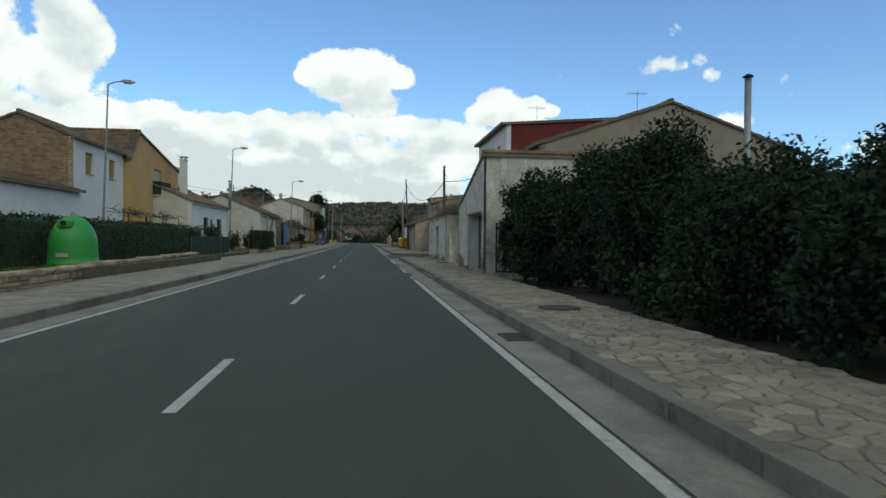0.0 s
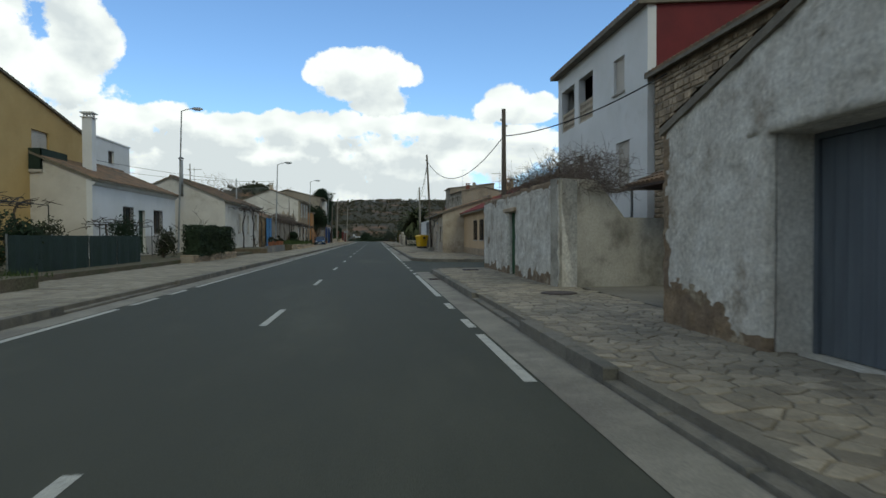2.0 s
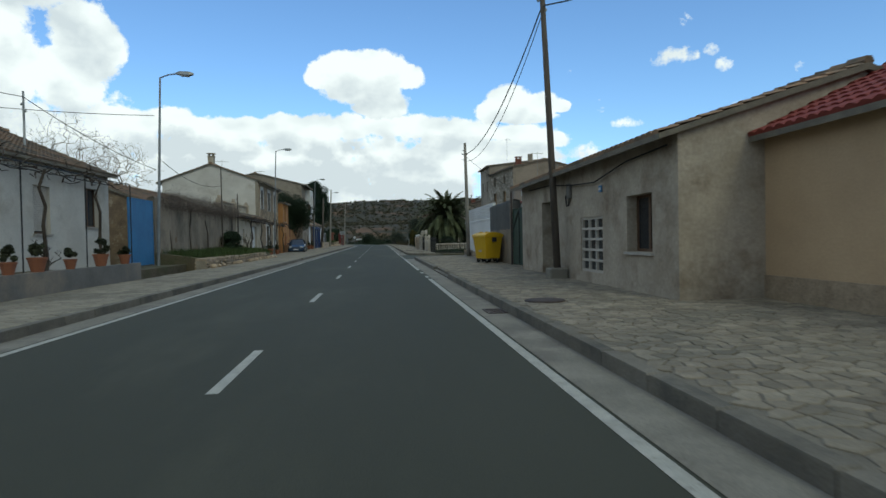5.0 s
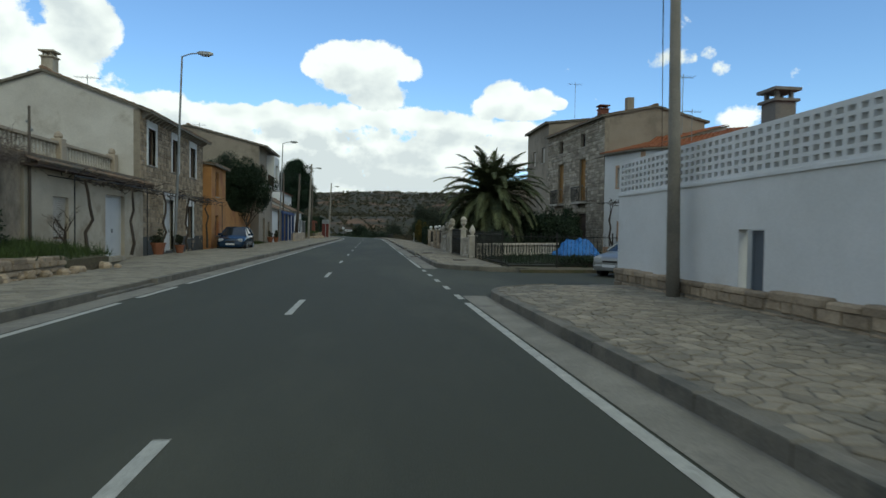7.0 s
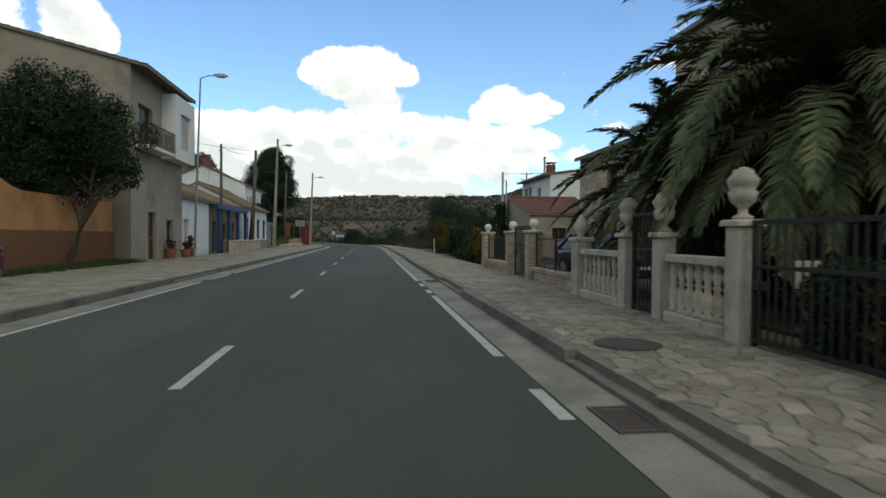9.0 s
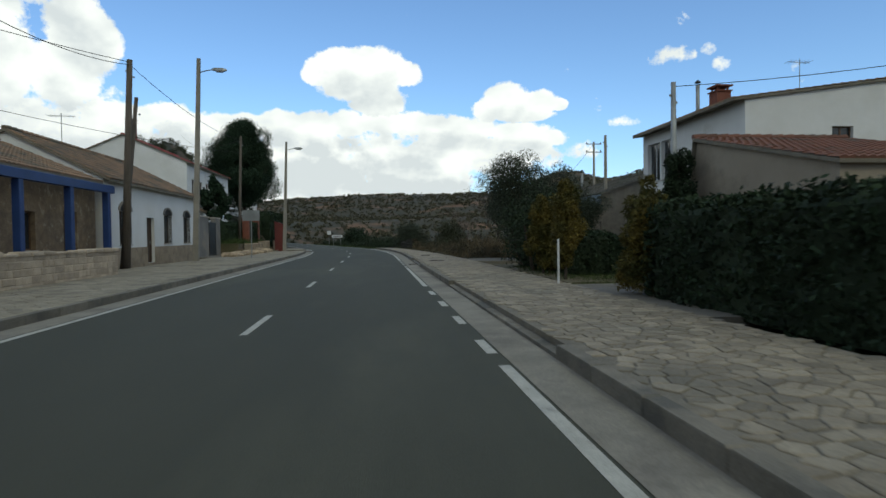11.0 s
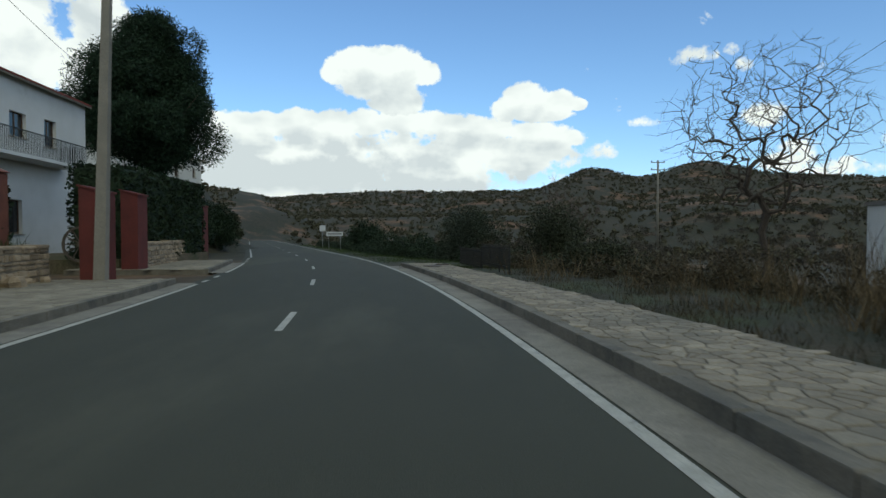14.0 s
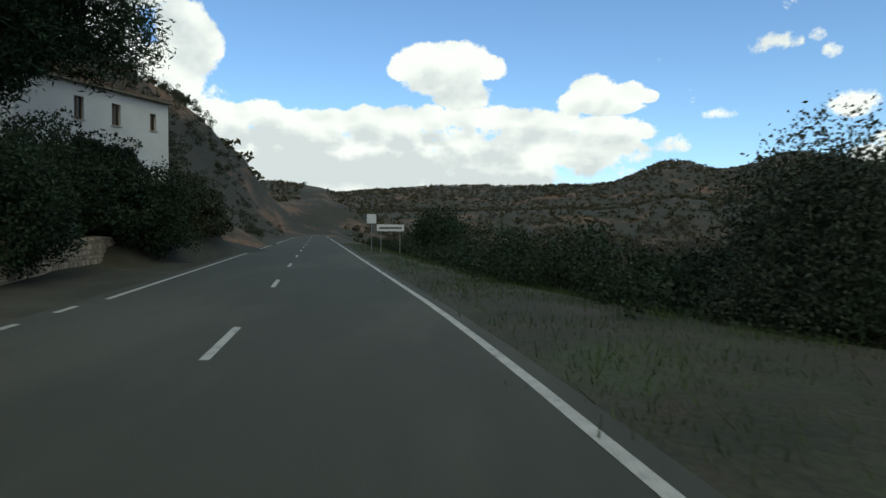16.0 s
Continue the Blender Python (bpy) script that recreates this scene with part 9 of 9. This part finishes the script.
g.ob("ledge", DARK_CEMENT, t)
g = Geo(1)
n = 6
for k in range(n):
    a, b = 7.9 + 1.7 * k / n, 7.9 + 1.7 * (k + 1) / n
    za, zb = 2.05 + 0.55 * (1 - abs(2 * k / n - 1)), 2.05 + 0.55 * (1 - abs(2 * (k + 1) / n - 1))
    g.prism([(-0.75, 1.98), (-0.02, za), (-0.02, za + 0.04), (-0.75, 2.02)], 0, a, b)
g.ob("canopy", BLUE_PAINT, t)
for u0, u1, w0, w1 in ((4.6, 6.6, 0.2, 1.65), (10.9, 12.8, 0.45, 1.85)):
    g = Geo(1)
    for q in ((u0, u0 + 0.06, w0, w1), (u1 - 0.06, u1, w0, w1), (u0 + 0.06, u1 - 0.06, w1 - 0.06, w1)):
        g.box(q[0], q[1], 0.02, 0.1, q[2], q[3])
    g.weld().ob("frame", SILL, t)
house("white_hut", "small white hut beside the ruined building", "shed", 1, 16.2, 178.3, 3.4, 4.0, 2.2, 0.0, WHITE, GREY_WALL, front=[("hole", 1.4, 2.0, 0.5, 1.3)], roof="flat")

# brick arch in a garden
t = thing("garden_arch", 13.2, 150.6, 0.1, "narrow round brick garden arch", "arch")
for k in (-1, 1):
    g = Geo()
    g.bevel_box(k * 0.48 - 0.13, k * 0.48 + 0.13, -0.15, 0.15, -0.2, 2.15, 0.015)
    g.ob("pier", BRICK, t)
for k in range(11):
    g = Geo()
    a0, a1 = math.pi * k / 11, math.pi * (k + 1) / 11 - 0.03
    g.prism([(math.cos(a) * r, 2.15 + math.sin(a) * r) for a, r in ((a0, 0.35), (a1, 0.35), (a1, 0.62), (a0, 0.62))], 1, -0.15, 0.15)
    g.ob("brick", BRICK, t)

# outside stair along the angled wing of the white villa
t = thing("outside_stair", 21.0, 102.93, 0.05, "white outside stair with a solid parapet along a house wing", "stair")
t.rotation_euler[2] = radians(55.0)
g = Geo()
g.prism([(0.2, -0.2), (4.55, -0.2), (4.55, 0.0), (3.85, 0.0), (3.85, 3.45), (3.6, 3.45), (0.35, 0.45), (0.2, 0.45)], 0, -1.0, -0.88)
g.ob("parapet", WHITE, t)
for k in range(16):
    g = Geo()
    g.bevel_box(-0.87, -0.01, 0.25 + 0.2 * k, 0.47 + 0.2 * k, 0.0 if k < 2 else 0.19 * k - 0.25, 0.19 * (k + 1), 0.008)
    g.ob("step", SILL, t)
g = Geo()
g.tube([(-0.94, 0.35, 1.25), (-0.94, 3.6, 4.2), (-0.94, 3.85, 4.2)], 0.022, 6)
for k in range(4):
    u = 0.45 + 1.05 * k
    w = 0.45 + (u - 0.35) * 3.0 / 3.25
    g.tube([(-0.94, u, w - 0.05), (-0.94, u, min(4.2, w + 0.8))], 0.014, 5)
g.ob("handrail", IRON, t)


# crumpled tarpaulin in a front garden
t = thing("tarpaulin", 11.7, 102.6, 0.1, "crumpled bright blue tarpaulin over a heap", "tarpaulin")
n = 34
V = []
for j in range(n + 1):
    for i in range(n + 1):
        u, v = i / n * 2 - 1, j / n * 2 - 1
        r = math.hypot(u, v)
        V.append((u * 1.3, v * 1.1, max(0.0, 1.0 * (1 - abs(r) ** 2.6) * (0.72 + 0.5 * noise.noise(Vector((u * 1.7, v * 1.7, 5)))) + 0.16 * abs(noise.noise(Vector((u * 3.4, v * 3.4, 9)))) + 0.1 * noise.noise(Vector((u * 8, v * 8, 2)))) + 0.07))
from_arrays("sheet", V, [(j * (n + 1) + i, j * (n + 1) + i + 1, (j + 1) * (n + 1) + i + 1, (j + 1) * (n + 1) + i) for j in range(n) for i in range(n)], TARP, t)

def rubble(label, x0, x1, y0, y1, z0, n, size, seed):
    """Loose angular stones lying over a patch of ground."""
    rs = random.Random(seed)
    g = Geo()
    for _ in range(n):
        x, y, s = rs.uniform(x0, x1), rs.uniform(y0, y1), size * rs.uniform(0.4, 1.3)
        a, n_ = rs.uniform(0, 6.3), 6
        rim = lambda k, z: [(x + s * k * rs.uniform(0.8, 1.15) * math.cos(a + 6.283 * j / n_), y + s * k * rs.uniform(0.8, 1.15) * math.sin(a + 6.283 * j / n_), z + s * rs.uniform(-0.06, 0.06)) for j in range(n_)]
        g.loft([rim(0.5, z0 - 0.05), rim(0.6, z0 + s * 0.25), rim(0.35, z0 + s * 0.55)])
    return tagged(g.ob("rubble", STONE), label, "stones", kind="stuff")


rubble("loose pale stones on a rough garden bank", -8.3, -7.0, 165.5, 180.0, 0.16, 130, 0.34, 601)
rubble("tumbled wall stones below a terrace", -8.0, -7.1, 171.4, 177.6, 0.2, 90, 0.42, 602)
rubble("fallen stones along a grass bank", -6.7, -6.1, 74.6, 92.0, 0.14, 90, 0.26, 603)
for k in range(4):
    t = thing("terrace_step", -7.35 - 0.28 * k, 176.9, 0.12, "rough stone step in a terrace wall", "step", "terrace steps")
    g = Geo()
    g.bevel_box(-0.16, 0.16, -0.48, 0.48, -0.05, 0.16 * (k + 1), 0.02)
    g.ob("tread", STONE, t)

# blue porch posts
for y in (143.0, 146.0, 149.0, 151.9):
    t = thing("porch_post", -8.9, y, 0.1, "deep blue painted porch post", "post", "blue porch posts")
    g = Geo()
    g.bevel_box(-0.12, 0.12, -0.12, 0.12, -0.1, 3.1, 0.02)
    g.ob("shaft", BLUE_PAINT, t)
t = thing("porch_beam", -8.9, 142.4, 3.2, "deep blue painted porch beam", "beam")
g = Geo()
g.bevel_box(-0.13, 0.13, 0.0, 10.0, 0.0, 0.3, 0.02)
g.ob("beam_body", BLUE_PAINT, t)

# pots and clutter on the planter wall
POT = material("clay_pot", (0.28, 0.11, 0.06), (0.22, 0.09, 0.05), 2, 30, 0.15, 0.85, 0.1)
for k, (x, y, z, s) in enumerate(((-6.55, 61.0, 0.68, 0.16), (-6.6, 62.2, 0.68, 0.2), (-6.55, 63.6, 0.68, 0.15), (-6.6, 65.4, 0.68, 0.2), (-6.55, 66.9, 0.68, 0.17), (-8.2, 101.0, 0.14, 0.3), (-7.9, 103.0, 0.14, 0.22), (-8.3, 131.0, 0.14, 0.28), (-8.0, 132.4, 0.14, 0.25), (-8.2, 134.0, 0.14, 0.3))):
    t = thing("flower_pot", x, y, z, "clay flower pot with a small green plant", "flower pot", "flower pots")
    g = Geo()
    g.lathe([(s * 0.65, 0.0), (s, s * 1.5), (s * 1.1, s * 1.52), (s * 1.1, s * 1.75), (s * 0.95, s * 1.75)], 0, 0, 12)
    g.ob("pot", POT, t)
    c, r = clumps(8, 500 + k, (0, 0, s * 2.6), (s * 0.9, s * 0.9, s * 1.2), s * 0.3, s * 0.6)
    leaves(c, r, 700, 0.04, 510 + k, 1.0, LEAF_SHRUB, "plant", t)

# arched heads over the windows of the white house
for u0, u1 in ((1.4, 2.6), (6.9, 8.0), (10.1, 11.2)):
    t = thing("window_arch", -9.4, 152.9 + (u0 + u1) / 2, 2.6, "dark arched head over a grilled window", "window", "arched window heads")
    R0 = (u1 - u0) / 2
    n = 10
    g = Geo(-1)
    # near-black half disc in place of the unlit opening under the arch
    g.prism([(R0 * math.cos(math.pi * k / n), 0.62 * R0 * math.sin(math.pi * k / n)) for k in range(n + 1)], 1, -0.012, 0.05)
    g.ob("panel", DARK, t)
    g = Geo(-1)
    for k in range(n):
        a0, a1 = math.pi * k / n, math.pi * (k + 1) / n
        g.prism([(q * math.cos(a), q * 0.62 * math.sin(a)) for a, q in ((a0, R0), (a0, R0 + 0.13), (a1, R0 + 0.13), (a1, R0))], 1, -0.05, 0.05)
    g.weld().ob("moulding", GREY_WALL, t)

# old wagon wheel leaning in a gateway
t = thing("wagon_wheel", -9.6, 186.2, 1.0, "old wooden wagon wheel leaning by a gate post", "wheel")
g = Geo()
ring = []
for k in range(25):
    a = 2 * math.pi * k / 24
    ring.append([(math.cos(a) * r, d, math.sin(a) * r) for r, d in ((0.56, -0.03), (0.64, -0.03), (0.64, 0.03), (0.56, 0.03))])
g.loft(ring, False)
g.ob("rim", WOOD_POLE, t)
g = Geo()
g.tube([(0, -0.09, 0), (0, 0.09, 0)], 0.09, 12)
g.ob("hub", WOOD_POLE, t)
for k in range(12):
    g = Geo()
    a = 2 * math.pi * k / 12
    g.tube([(0.07 * math.cos(a), 0, 0.07 * math.sin(a)), (0.58 * math.cos(a), 0, 0.58 * math.sin(a))], 0.022, 5)
    g.ob("spoke", WOOD_POLE, t)

# ---------------------------------------------------------------- paving stones and kerb stones
def paved_r(x, y):
    off = x - cx(y)
    return any(a + 0.1 < y < b - 0.1 for a, b in KERB_R) and kerb_x(y) + 0.23 < off < along(OUT_R, y) - 0.05


stones_r, near_r = Geo(), []
for k in range(15):
    y0 = -14 + 14.4 * k
    y1 = min(y0 + 14.4, 189.0)
    shift = min(cx(y0), cx(y1))
    for c, poly in cells(3.5 + shift, 8.3, y0, y1, 0.20, 900 + k, paved_r, 0.44, 0.020):
        top = 0.140 + 0.006 * ((c[0] * 7.3 + c[1] * 3.1) % 1)
        if 68.0 < c[1] < 74.0 and len(near_r) < 300:
            near_r.append((c, poly, top))
        else:
            slab(stones_r, c, poly, 0.12, top, chamfer=0.012)
tagged(stones_r.ob("flagstones", FLAG, pavement_right), kind="stuff")
for c, poly, top in near_r:
    g = Geo()
    slab(g, c, poly, 0.12, top, chamfer=0.012)
    g.ob("flagstone", FLAG, pavement_right)


def paved_l(x, y):
    off = x - cx(y)
    return any(a < y < b for a, b in KERB_L) and along(OUT_L, y) + 0.05 < off < -3.79


stones_l = Geo()
for k in range(16):
    y0 = -14 + 14.0 * k
    y1 = min(y0 + 14.0, 205.0)
    shift = min(cx(y0), cx(y1))
    for c, poly in cells(-8.5 + shift, -3.8, y0, y1, 0.25, 950 + k, paved_l, 0.44, 0.016):
        slab(stones_l, c, poly, 0.12, 0.138 + 0.004 * ((c[0] * 5.3 + c[1] * 2.1) % 1), chamfer=0.012)
tagged(stones_l.ob("flagstones", FLAG_PALE, pavement_left), kind="stuff")

# kerb stones, one metre each, lowered at drives
DROPS_R = [(14.8, 18.5), (22.0, 26.0), (66.6, 71.4), (101.4, 105.6), (113.2, 116.8), (133.0, 141.6), (151.6, 157.6)]
DROPS_L = [(24.6, 30.0), (47.8, 54.6), (84.0, 88.0), (116.8, 121.4), (162.8, 164.2)]
kerbs = thing("kerb", 3.56, 0.0, 0.0, "worn stone kerb along both pavements", "kerb", kind="structure")
kerb_rest = Geo()
made = 0
for side, spans, drops in ((1, KERB_R, DROPS_R), (-1, KERB_L, DROPS_L)):
    for a, b in spans:
        n = max(1, int((b - a) / 1.0))
        for k in range(n):
            s, e = a + (b - a) * k / n + 0.008, a + (b - a) * (k + 1) / n - 0.008
            if e < -14:
                continue
            low = any(p < (s + e) / 2 < q for p, q in drops)
            top = 0.05 if low else 0.155
            sub = 4 if side > 0 and any(abs(s - q) < 3.4 for q in CORNERS_R) else 1
            for j in range(sub):
                ys, ye = s + (e - s) * j / sub, s + (e - s) * (j + 1) / sub
                if side > 0:
                    i0, i1 = cx(ys) + kerb_x(ys), cx(ye) + kerb_x(ye)
                    quad = [(i0, ys), (i0 + 0.15, ys), (i1 + 0.15, ye), (i1, ye)]
                else:
                    i0, i1 = cx(ys) - 3.62, cx(ye) - 3.62
                    quad = [(i0 - 0.15, ys), (i0, ys), (i1, ye), (i1 - 0.15, ye)]
                c = np.mean(quad, 0)
                near = side > 0 and made < 280 and sub == 1
                g = Geo() if near else kerb_rest
                slab(g, c, [np.array(q) for q in quad], -0.15, top, chamfer=0.022)
                if near:
                    made += 1
                    g.v = [(x - 3.56, y, z) for x, y, z in g.v]
                    g.ob("kerb_stone", KERB, kerbs)
kerb_rest.v = [(x - 3.56, y, z) for x, y, z in kerb_rest.v]
tagged(kerb_rest.ob("kerb_stones", KERB, kerbs), kind="stuff")
